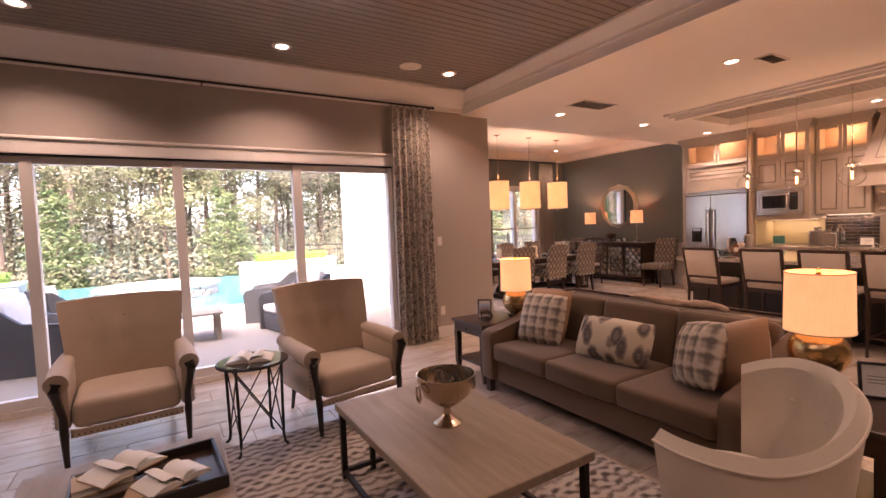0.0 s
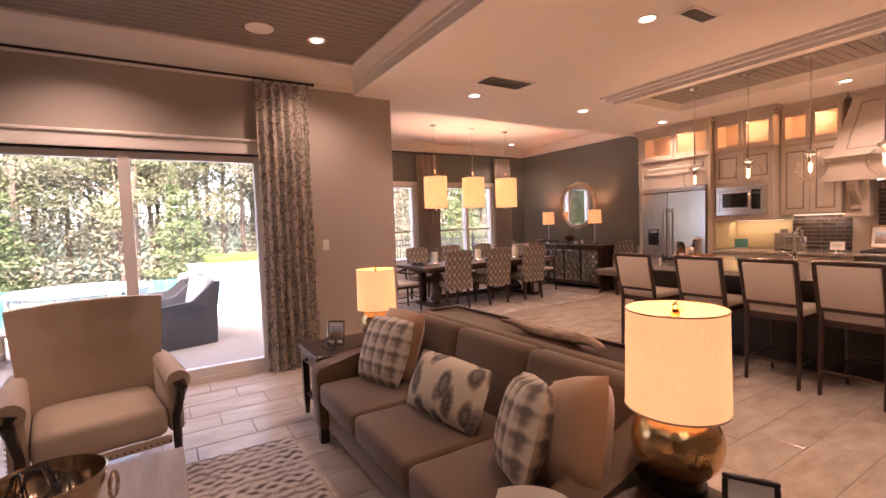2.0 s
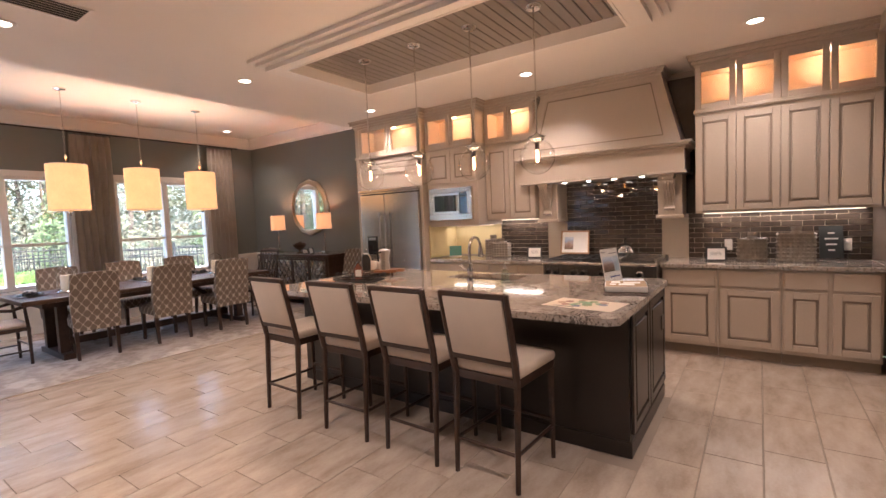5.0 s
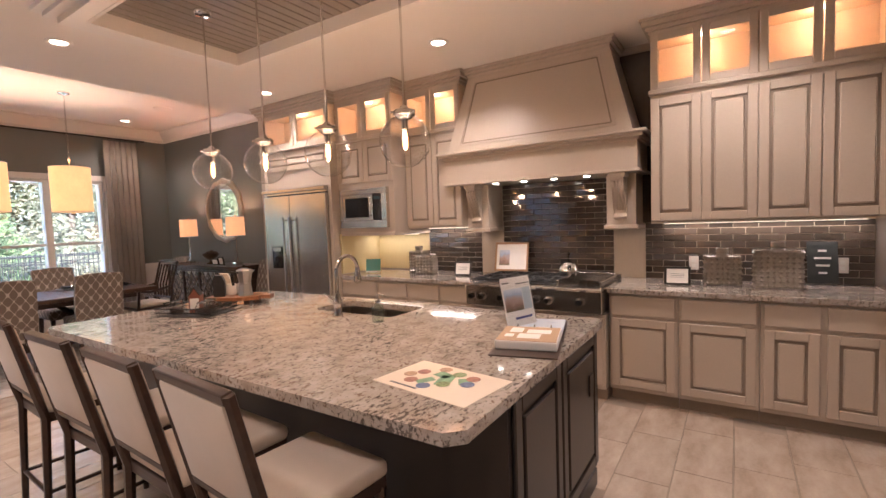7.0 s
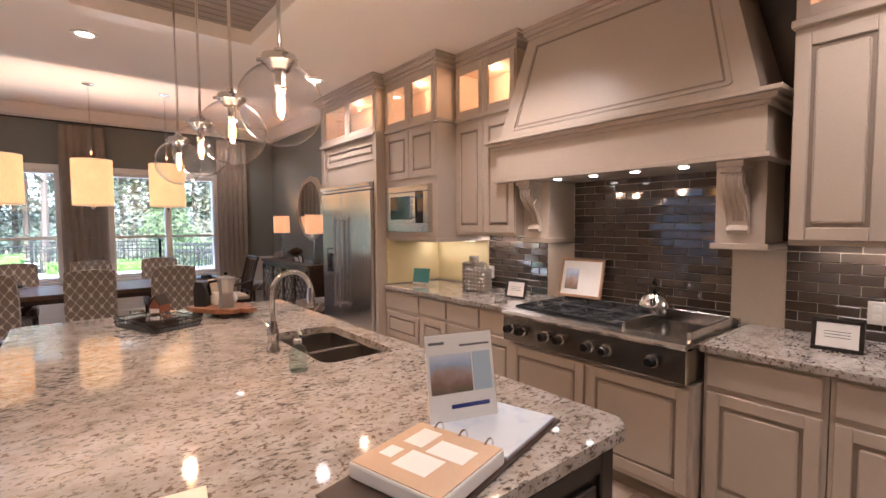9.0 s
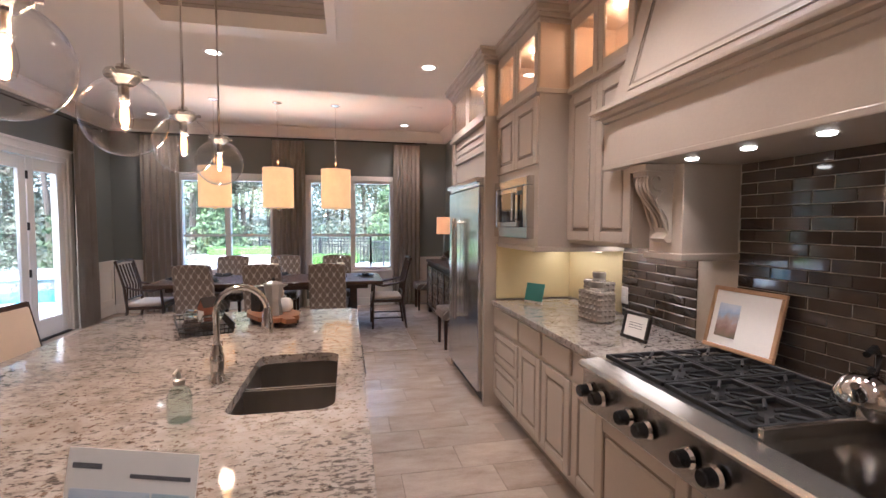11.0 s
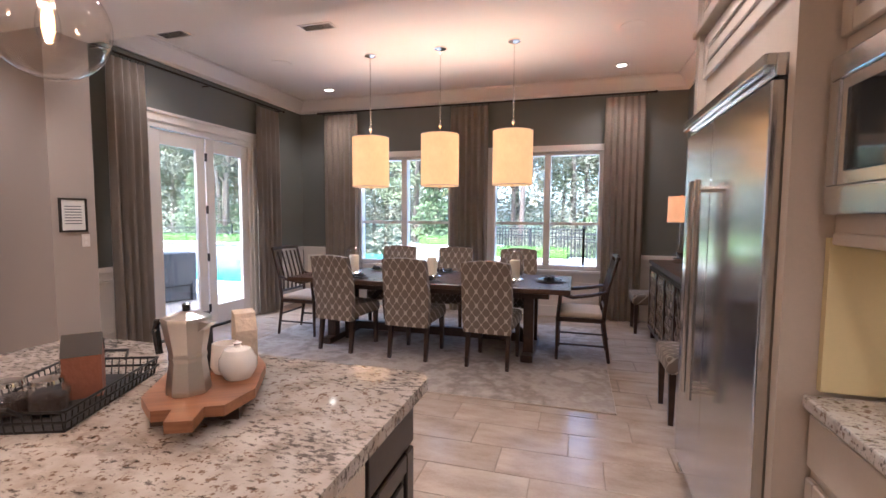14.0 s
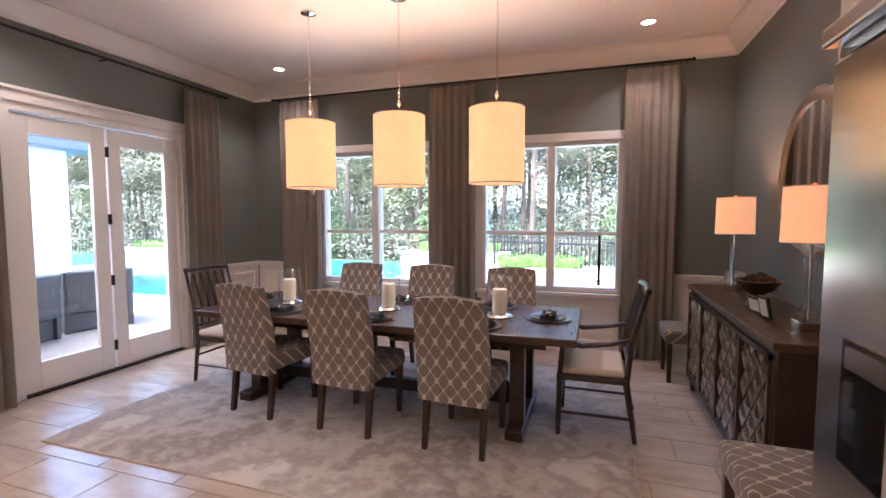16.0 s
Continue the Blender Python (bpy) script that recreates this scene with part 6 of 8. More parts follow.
part("rug_body", B(-1.9, 0.1, 0.0, 2.15, 3.31, 0.012, r=0.004), living_rug(), rug)

# sofa, faces -x
so = thing("sofa", pose(2.27, 2.06, 0), "taupe brown three seat sofa with sloped arms and dark feet", "sofa")
SWD = 2.20
part("base", B(0.06, -SWD / 2, 0.10, 0.86, SWD / 2, 0.30, r=0.02), M_SOFA, so)
for i in range(3):
    y0 = -0.945 + i * 0.63
    bm = bmesh.new()
    box(bm, 0.0, y0 + 0.004, 0.30, 0.64, y0 + 0.626, 0.45, r=0.035, seg=3)
    part("seat_cushion", bm, M_SOFA, so, smooth=True)
    bm = bmesh.new()
    box(bm, 0.0, y0 + 0.003, -0.02, 0.16, y0 + 0.627, 0.43, r=0.05, seg=3, m=pose(0.60, 0, 0.42, 0, 12, 0))
    part("back_cushion", bm, M_SOFA, so, smooth=True)
for sy in (-1, 1):
    y0, y1 = (sy * 0.95, sy * 1.10) if sy > 0 else (sy * 1.10, sy * 0.95)
    poly = [(0.0, 0.12), (-0.01, 0.50), (0.02, 0.545), (0.10, 0.555), (0.40, 0.60), (0.70, 0.74), (0.88, 0.80), (0.90, 0.12)]
    bm = P(poly, "y", y0, y1)
    bmesh.ops.bevel(bm, geom=bm.edges[:], offset=0.02, segments=2, affect="EDGES", profile=0.5)
    part("arm", bm, M_SOFA, so, smooth=True)
bm = bmesh.new()
box(bm, 0.0, -1.08, 0.0, 0.12, 1.08, 0.70, r=0.04, seg=3, m=pose(0.76, 0, 0.12, 0, 5, 0))
part("back_frame", bm, M_SOFA, so, smooth=True)
for x in (0.05, 0.82):
    for sy in (-1, 1):
        part("foot", B(x - 0.03, sy * 1.04 - 0.03, 0, x + 0.03, sy * 1.04 + 0.03, 0.11, r=0.005), M_ESP, so)


def pillow(m, w, d, h, mat, label):
    p = thing("throw_pillow", m, label, "pillow", "pillows on the sofa")
    bm = bmesh.new()
    cushion(bm, w, d, h, 0.02, 10)
    part("cover", bm, mat, p, smooth=True)
    return p


def stand(x, y, z, yaw, lean):
    return pose(x, y, z, 0, 0, yaw) @ pose(0, 0, 0, 90 - lean, 0, 0)


pillow(stand(2.80, 2.86, 0.665, -82, 20), 0.46, 0.46, 0.13, M_TAN, "tan velvet square throw pillow on the sofa")
pillow(stand(2.66, 2.78, 0.655, -76, 22), 0.44, 0.44, 0.13, M_PLAID, "cream and grey plaid throw pillow on the sofa")
pillow(stand(2.68, 2.06, 0.60, -84, 26), 0.60, 0.33, 0.13, M_IKAT, "cream and charcoal ikat lumbar pillow on the sofa")
pillow(stand(2.62, 1.39, 0.655, -122, 18) @ pose(0, 0, 0, 0, 0, 12), 0.41, 0.41, 0.14, M_PLAID, "cream and grey plaid throw pillow on the sofa")
pillow(stand(2.72, 1.22, 0.665, -112, 20) @ pose(0, 0, 0, 0, 0, 22), 0.42, 0.42, 0.14, M_TAN, "tan velvet square throw pillow with a silver edge on the sofa")


def end_table(name, m, w, d, h, label):
    t = thing(name, m, label, "side table")
    part("top", B(-w / 2, -d / 2, h - 0.03, w / 2, d / 2, h, r=0.008), M_ESP, t)
    part("apron", B(-w / 2 + 0.02, -d / 2 + 0.02, h - 0.12, w / 2 - 0.02, d / 2 - 0.02, h - 0.03, r=0.004), M_ESP, t)
    for sx in (-1, 1):
        for sy in (-1, 1):
            bm = bmesh.new()
            x, y = sx * (w / 2 - 0.045), sy * (d / 2 - 0.045)
            v = [[bm.verts.new((x + dx * r_, y + dy * r_, z)) for dx, dy in ((-1, -1), (1, -1), (1, 1), (-1, 1))] for z, r_ in ((0, 0.014), (0.10, 0.02), (0.12, 0.024), (h - 0.12, 0.026))]
            for a, b in zip(v, v[1:]):
                for i in range(4):
                    bm.faces.new((a[i], a[(i + 1) % 4], b[(i + 1) % 4], b[i]))
            bm.faces.new(v[0])
            bm.faces.new(v[-1])
            part("leg", bm, M_ESP, t)
    part("shelf", B(-w / 2 + 0.04, -d / 2 + 0.04, 0.15, w / 2 - 0.04, d / 2 - 0.04, 0.175, r=0.004), M_ESP, t)
    part("knob", Lt([(0, 0), (0.012, 0.0), (0.014, 0.012), (0.0, 0.02)], 10, (-w / 2 + 0.0, 0, h - 0.08)), M_DARKMETAL, t)
    return t


end_table("end_table", pose(2.62, 3.47, 0), 0.60, 0.52, 0.56, "espresso end table with a lower shelf beside the sofa")
end_table("end_table", pose(2.58, 0.69, 0), 0.62, 0.52, 0.60, "dark wood end table with a lower shelf beside the sofa")
table_lamp(pose(2.89, 3.35, 0.56) @ pose(-0.03, 0, 0), "hammered gold ball lamp with a glowing linen shade", "small")
table_lamp(pose(2.80, 0.86, 0.60), "hammered gold ball lamp with a glowing linen shade", "big")


def photo_frame(m, w, h, frame_mat, label, image=None, border=0.02, back=True):
    f = thing("picture_frame", m, label, "picture frame")
    bm = bmesh.new()
    for a in ((-w / 2, 0, w / 2, border), (-w / 2, h - border, w / 2, h), (-w / 2, border, -w / 2 + border, h - border), (w / 2 - border, border, w / 2, h - border)):
        box(bm, a[0], -0.009, a[1], a[2], 0.009, a[3], r=0.003, seg=1)
    part("frame", bm, frame_mat, f)
    part("sheet", B(-w / 2 + border, -0.004, border, w / 2 - border, 0.004, h - border), M_PAPER, f, "white sheet behind glass")
    if image:
        part("print", B(*image[0:1], -0.0055, image[1], image[2], -0.004, image[3]), M_PHOTO, f, "small printed photograph")
    else:
        for k in range(3):
            part("text_line", B(-w * 0.25, -0.005, h * (0.42 + 0.09 * k), w * 0.25, -0.004, h * (0.42 + 0.09 * k) + 0.003), M_INK, f)
    if back:
        part("easel", R((0, 0.008, h * 0.7), (0, h * 0.28, 0.004), 0.004, n=6), M_DARKMETAL, f)
    return f


def photo_mat():
    m, N, L, Bs = nodes_of("printed photograph")
    co = coords(N, L)
    n = noise_tex(N, L, co, 16, 4)
    sp = N.new("ShaderNodeSeparateXYZ")
    L.new(N.new("ShaderNodeTexCoord").outputs["Generated"], sp.inputs[0])
    f = math_node(N, L, "ADD", math_node(N, L, "MULTIPLY", n, 0.5), math_node(N, L, "MULTIPLY", math_node(N, L, "MAXIMUM", sp.outputs[2], 0.0), 0.6))
    L.new(ramp(N, L, f, [(0.2, (0.10, 0.11, 0.06)), (0.4, (0.25, 0.15, 0.12)), (0.55, (0.40, 0.30, 0.26)), (0.68, (0.35, 0.45, 0.62)), (0.85, (0.6, 0.66, 0.74))]), Bs.inputs["Base Color"])
    Bs.inputs["Roughness"].default_value = 0.35
    return m


M_PHOTO = photo_mat()
M_INK = plain("grey printing ink", (0.12, 0.12, 0.13), 0.6)
photo_frame(pose(2.70, 0.60, 0.60, -14, 0, -62), 0.13, 0.17, M_BLACK, "small black framed card on the dark end table", border=0.014)
photo_frame(pose(2.55, 3.47, 0.56, -14, 0, -40), 0.14, 0.19, M_CHROME, "silver framed photograph on the espresso end table", (-0.05, 0.04, 0.05, 0.15), 0.015)


def wire_orb(m, r0, label, mat):
    o = thing("wire_orb", m, label, "ornament")
    rr = random.Random(4)
    for k in range(9):
        a = Vector((rr.uniform(-1, 1), rr.uniform(-1, 1), rr.uniform(-1, 1))).normalized()
        b = a.orthogonal().normalized()
        c = a.cross(b)
        part("rod", T([a * r0 * 0.25 + (b * math.cos(t) + c * math.sin(t)) * r0 * 0.96 for t in [2 * math.pi * i / 5 for i in range(5)]], r0 * 0.035, 5, True), mat, o)
    return o


wire_orb(pose(2.46, 3.32, 0.56 + 0.062), 0.062, "dark metal wire orb on the end table", M_DARKMETAL)

# console behind the sofa
cs = thing("console_table", pose(3.36, 2.23, 0), "long dark espresso console table behind the sofa", "console table")
part("top", B(-0.17, -0.99, 0.745, 0.17, 0.99, 0.765), M_ESP, cs)
bm = bmesh.new()
for a in ((-0.18, -1.0, 0.18, -0.975), (-0.18, 0.975, 0.18, 1.0), (-0.18, -0.975, -0.16, 0.975), (0.16, -0.975, 0.18, 0.975)):
    box(bm, a[0], a[1], 0.735, a[2], a[3], 0.785, r=0.003, seg=1)
part("gallery_rim", bm, M_ESP, cs)
part("cabinet_body", B(-0.165, -0.985, 0.10, 0.165, 0.985, 0.74, r=0.004), M_ESP, cs)
part("plinth", B(-0.15, -0.97, 0.0, 0.15, 0.97, 0.10), M_BLACK, cs)
dft = thing("driftwood", pose(3.37, 1.99, 0.765, 0, 0, -6), "weathered driftwood branch on the console table", "ornament")
bm = bmesh.new()
pts, rads = [], []
for i in range(22):
    t = i / 21
    pts.append((0.035 * math.sin(t * 5) + 0.02 * noise.noise((t * 6, 1, 0)), -0.43 + 0.86 * t, 0.035 + 0.012 * math.sin(t * 9)))
    rads.append(0.012 + 0.032 * math.sin(math.pi * min(1, t * 1.05)) ** 0.7 * (0.8 + 0.4 * noise.noise((t * 14, 3, 0))))
tube(bm, pts, rads, 9)
for v in bm.verts:
    v.co += Vector((noise.noise(v.co * 40), noise.noise(v.co * 37 + Vector((5, 0, 0))), noise.noise(v.co * 43))) * 0.008
    v.co.z = max(0.0, v.co.z)
part("branch", bm, plain("bleached driftwood", (0.40, 0.27, 0.18), 0.7, vary=0.35, big=8, fine=60, stretch=(1, 0.2, 1), relief=0.5), dft, smooth=True)


# coffee tables
def coffee_table(m):
    t = thing("coffee_table", m, "weathered oak coffee table on a dark steel frame", "coffee table", "pair of coffee tables")
    part("top", B(-0.39, -0.64, 0.405, 0.39, 0.64, 0.45, r=0.006), M_OAK, t)
    for sx in (-1, 1):
        for yy in (-0.60, 0.60):
            part("leg", B(sx * 0.36 - 0.016, yy - 0.016, 0.0, sx * 0.36 + 0.016, yy + 0.016, 0.405), M_DARKMETAL, t)
        part("inner_leg", B(sx * 0.18 - 0.014, 0.586, 0.0, sx * 0.18 + 0.014, 0.614, 0.405), M_DARKMETAL, t)
        part("rail", B(sx * 0.36 - 0.012, -0.584, 0.03, sx * 0.36 + 0.012, 0.584, 0.055), M_DARKMETAL, t)
    for yy in (-0.6, 0.6):
        part("cross_rail", B(-0.344, yy - 0.012, 0.03, 0.344, yy + 0.012, 0.055), M_DARKMETAL, t)
    return t


ct = coffee_table(pose(1.09, 1.86, 0.012))
copy_thing(ct, pose(-0.31, 1.86, 0.012))
CZ = 0.462
ub = thing("pedestal_bowl", pose(1.10, 1.86, CZ), "champagne metal pedestal bowl with ring handles", "bowl")
M_CHAMP = plain("champagne nickel", (0.55, 0.43, 0.31), 0.2, 1.0, vary=0.1)
part("bowl", Lt([(0.0, 0.0), (0.075, 0.0), (0.075, 0.008), (0.05, 0.025), (0.02, 0.055), (0.018, 0.085), (0.06, 0.11), (0.12, 0.16), (0.148, 0.225), (0.155, 0.265), (0.149, 0.267), (0.14, 0.225), (0.11, 0.165), (0.04, 0.12), (0.0, 0.115)], 40), M_CHAMP, ub, smooth=True)
for s in (-1, 1):
    part("handle", T([(s * 0.165 + 0.008 * math.cos(a), 0.035 * math.cos(a), 0.19 + 0.04 * math.sin(a)) for a in [2 * math.pi * i / 20 for i in range(20)]], 0.006, 7, True), M_CHAMP, ub, "ring handle")
for dx, dy, z, r0 in ((-0.04, 0.03, 0.225, 0.075), (0.06, -0.02, 0.215, 0.06)):
    wire_orb(pose(1.10 + dx, 1.86 + dy, CZ + z, 20 * dx * 50, 30, 0), r0, "twisted dark wire orb in the pedestal bowl", M_DARKMETAL)
tr = thing("serving_tray", pose(-0.22, 2.08, CZ, 0, 0, 3), "dark leather serving tray on the oak coffee table", "tray")
part("bottom", B(-0.26, -0.20, 0.0, 0.26, 0.20, 0.012), M_ESP, tr)
bm = bmesh.new()
for a in ((-0.27, -0.21, 0.27, -0.195), (-0.27, 0.195, 0.27, 0.21), (-0.27, -0.195, -0.255, 0.195), (0.255, -0.195, 0.27, 0.195)):
    box(bm, a[0], a[1], 0, a[2], a[3], 0.055, r=0.004, seg=1)
part("rim", bm, M_BLACK, tr)


def book(m, w, d, h, open_pages=False, cover=None):
    b = thing("book", m, "open book with cream pages" if open_pages else "tan cloth bound book with cream pages", "book")
    if open_pages:
        part("cover", B(-w, -d / 2, 0, w, d / 2, 0.004), cover or M_BEIGE, b)
        for s in (-1, 1):
            bm = bmesh.new()
            n = 10
            rows_ = []
            for i in range(n + 1):
                t = i / n
                z = 0.006 + h * math.sin(math.pi * min(1, t * 0.9 + 0.12)) ** 0.8
                rows_.append((bm.verts.new((s * (0.003 + w * 0.96 * t), -d / 2 + 0.004, z)), bm.verts.new((s * (0.003 + w * 0.96 * t), d / 2 - 0.004, z)), bm.verts.new((s * (0.003 + w * 0.96 * t), -d / 2 + 0.004, 0.004)), bm.verts.new((s * (0.003 + w * 0.96 * t), d / 2 - 0.004, 0.004))))
            for a, c in zip(rows_, rows_[1:]):
                bm.faces.new((a[0], a[1], c[1], c[0]))
                bm.faces.new((a[0], a[2], c[2], c[0]))
                bm.faces.new((a[1], a[3], c[3], c[1]))
                bm.faces.new((a[2], a[3], c[3], c[2]))
            bm.faces.new((rows_[-1][0], rows_[-1][1], rows_[-1][3], rows_[-1][2]))
            part("page_block", bm, M_PAPER, b, "cream pages", True)
        for k, ang in enumerate((-48, 44)):
            bm = bmesh.new()
            gr_ = []
            for i in range(9):
                t = i / 8
                aa = radians(90 + ang * (0.5 + t))
                gr_.append((0.6 * w * t * math.cos(aa), 0.012 + 0.6 * w * t * math.sin(aa)))
            for (x0, z0), (x1, z1) in zip(gr_, gr_[1:]):
                bm.faces.new([bm.verts.new(p) for p in ((x0, -d / 2 + 0.01, z0), (x1, -d / 2 + 0.01, z1), (x1, d / 2 - 0.01, z1), (x0, d / 2 - 0.01, z0))])
            bmesh.ops.remove_doubles(bm, verts=bm.verts[:], dist=1e-5)
            bmesh.ops.solidify(bm, geom=bm.faces[:], thickness=0.0015)
            part("loose_page", bm, M_PAPER, b)
    else:
        part("cover", B(-w / 2, -d / 2, 0, w / 2, d / 2, 0.004), cover or M_BEIGE, b)
        part("page_block", B(-w / 2 + 0.004, -d / 2 + 0.004, 0.004, w / 2 - 0.004, d / 2 - 0.004, h - 0.004), M_PAPER, b)
        part("cover", B(-w / 2, -d / 2, h - 0.004, w / 2, d / 2, h), cover or M_BEIGE, b)
    return b


M_KRAFT = plain("brown kraft cover", (0.42, 0.29, 0.18), 0.7, vary=0.1)
book(pose(-0.38, 2.14, CZ + 0.012, 0, 0, 12), 0.20, 0.14, 0.03, False, M_KRAFT)
book(pose(-0.38, 2.14, CZ + 0.042, 0, 0, 8), 0.20, 0.14, 0.03, False, M_BEIGE)
book(pose(-0.31, 2.16, CZ + 0.072, 0, 0, 35), 0.13, 0.18, 0.018, True, M_KRAFT)
book(pose(-0.20, 1.98, CZ + 0.012, 0, 0, -8), 0.19, 0.14, 0.035, False, M_KRAFT)
book(pose(-0.14, 2.00, CZ + 0.047, 0, 0, 28), 0.12, 0.17, 0.018, True, M_BEIGE)

# round side table
rt = thing("round_side_table", pose(0.37, 3.27, 0.0), "round black glass topped side table with crossed iron legs", "side table")
part("top", Lt([(0, 0.59), (0.225, 0.59), (0.23, 0.60), (0.225, 0.61), (0, 0.61)], 44), plain("black glass top", (0.012, 0.012, 0.014), 0.05, coat=0.5, relief=0), rt, "black glass top", True)
part("hoop", T([(0.23 * math.cos(a), 0.23 * math.sin(a), 0.60) for a in [2 * math.pi * i / 40 for i in range(40)]], 0.010, 6, True), M_IRON, rt)
for k in range(4):
    a = math.pi / 2 * k + 0.9
    c, s = math.cos(a), math.sin(a)
    c2, s2 = math.cos(a + math.pi / 2), math.sin(a + math.pi / 2)
    part("leg", T([(0.21 * c, 0.21 * s, 0.595), (0.20 * c, 0.20 * s, 0.08), (0.21 * c, 0.21 * s, 0.03), (0.235 * c, 0.235 * s, 0.008)], 0.010, 7), M_IRON, rt)
    part("cross_bar", R((0.205 * c, 0.205 * s, 0.57), (0.20 * c2, 0.20 * s2, 0.10), 0.005, n=6), M_IRON, rt)
    part("cross_bar", R((0.20 * c, 0.20 * s, 0.10), (0.205 * c2, 0.205 * s2, 0.57), 0.005, n=6), M_IRON, rt)
book(pose(0.36, 3.28, 0.61, 0, 0, -18), 0.15, 0.20, 0.02, True, M_BEIGE)


# armchairs
def wing_chair(m):
    """Faces -y; origin on the floor under the middle."""
    c = thing("armchair", m, "beige linen tufted high back armchair with dark wood arm posts", "armchair", "pair of beige armchairs")
    bm = bmesh.new()
    box(bm, -0.31, -0.36, 0.26, 0.31, 0.26, 0.44, r=0.05, seg=3)
    for v in bm.verts:
        if v.co.z > 0.40:
            v.co.z += 0.075 * max(0, 1 - (v.co.x / 0.31) ** 2) * max(0, 1 - ((v.co.y + 0.05) / 0.31) ** 2)
    part("seat", bm, M_BEIGE, c, smooth=True)
    n, mz = 16, 14
    g = {}
    bm = bmesh.new()
    for s in (0, 1):
        for j in range(mz + 1):
            v = j / mz
            for i in range(n + 1):
                u = 2 * i / n - 1
                w = 0.32 + 0.085 * v ** 0.8
                z = 0.30 + 0.74 * v + (0.012 * (1 - u * u) if j == mz else 0)
                curve = -0.11 * abs(u) ** 2.5
                y = 0.21 + 0.14 * v + curve + (0.11 * (1 - 0.35 * v) if s else 0)
                if not s and 0 < j < mz:
                    y -= 0.03 * math.sin(math.pi * v)
                    for tz in (0.55, 0.8):
                        for tu in (-0.55, 0, 0.55):
                            y += 0.022 * math.exp(-(((u - tu) / 0.10) ** 2 + ((v - tz) / 0.07) ** 2))
                g[s, i, j] = bm.verts.new((u * w, y, z))
    for s in (0, 1):
        for j in range(mz):
            for i in range(n):
                bm.faces.new((g[s, i, j], g[s, i + 1, j], g[s, i + 1, j + 1], g[s, i, j + 1]))
    for j in range(mz):
        for i in (0, n):
            bm.faces.new((g[0, i, j], g[0, i, j + 1], g[1, i, j + 1], g[1, i, j]))
    for i in range(n):
        for j in (0, mz):
            bm.faces.new((g[0, i, j], g[0, i + 1, j], g[1, i + 1, j], g[1, i, j]))
    b = part("backrest", bm, M_BEIGE, c, smooth=True)
    for tz in (0.55, 0.8):
        for tu in (-0.55, 0, 0.55):
            w = 0.32 + 0.085 * tz ** 0.8
            part("button", Lt([(0, -0.004), (0.010, -0.002), (0.012, 0.004), (0, 0.006)], 10, (0, 0, 0)), M_BEIGE, b).matrix_basis = pose(tu * w, 0.21 + 0.14 * tz - 0.11 * abs(tu) ** 2.5 - 0.03 * math.sin(math.pi * tz) + 0.018, 0.30 + 0.74 * tz, 90)
    for s in (-1, 1):
        bm = bmesh.new()
        tube(bm, [(s * 0.365, 0.24, 0.62), (s * 0.375, 0.05, 0.60), (s * 0.375, -0.18, 0.585), (s * 0.375, -0.34, 0.575)], [0.05, 0.062, 0.068, 0.066], 14)
        box(bm, min(s * 0.315, s * 0.40), -0.33, 0.27, max(s * 0.315, s * 0.40), 0.26, 0.58, r=0.02)
        part("arm", bm, M_BEIGE, c, smooth=True)
        pst = part("arm_post", T([(s * 0.372, -0.36, 0.585), (s * 0.385, -0.375, 0.54), (s * 0.372, -0.355, 0.46), (s * 0.352, -0.35, 0.36), (s * 0.35, -0.36, 0.26), (s * 0.345, -0.365, 0.0)], [0.034, 0.032, 0.024, 0.022, 0.026, 0.015], 8), M_BLACK, c, "dark wood arm post and front leg", True)
        for k in range(9):
            part("nailhead", Lt([(0.006, 0), (0.005, 0.003), (0, 0.005)], 6), M_DARKMETAL, pst).matrix_basis = pose(s * 0.40, -0.33, 0.30 + 0.03 * k, 0, 90 * s, 0)
        part("rear_leg", T([(s * 0.27, 0.26, 0.28), (s * 0.275, 0.34, 0.0)], [0.022, 0.014], 8), M_BLACK, c)
    part("front_rail", B(-0.32, -0.362, 0.215, 0.32, -0.335, 0.264, r=0.005), M_BEIGE, c)
    for k in range(20):
        part("nailhead", Lt([(0.006, 0), (0.005, 0.003), (0, 0.005)], 6), M_DARKMETAL, c).matrix_basis = pose(-0.31 + 0.0326 * k, -0.366, 0.235, 90)
    return c


w1 = wing_chair(pose(1.06, 3.50, 0, 0, 0, 9))
copy_thing(w1, pose(-0.40, 3.97, 0, 0, 0, 3))

# cream barrel chair
def swoop(u):
    """Height of the curved back, from the low arm to the tall wing."""
    q = min(1.0, max(0.0, (u - 0.22) / 0.52))
    return q * q * (3 - 2 * q) - 6.5 * max(0.0, u - 0.82) ** 1.6


bc = thing("barrel_chair", pose(1.80, 0.78, 0.012), "cream upholstered barrel chair with a tufted curved back", "armchair")
bm = bmesh.new()
n, mz = 40, 8
g = {}
for s in (0, 1):
    for j in range(mz + 1):
        v = j / mz
        for i in range(n + 1):
            th = radians(-88 + (i / n - 0.5) * 222)
            k = swoop(i / n)
            top = 0.64 + 0.19 * k
            z = 0.14 + (top - 0.14) * v
            rr = (0.31 + 0.075 * v if s else 0.235 + 0.085 * v) + (0.015 * math.sin(v * math.pi) if not s else 0.0)
            if not s:
                for tq in (0.5, 0.66, 0.82):
                    rr += 0.02 * math.exp(-(((i / n - tq) / 0.03) ** 2 + ((v - 0.78) / 0.08) ** 2))
            g[s, i, j] = bm.verts.new((rr * math.cos(th), rr * math.sin(th), z))
cap = []
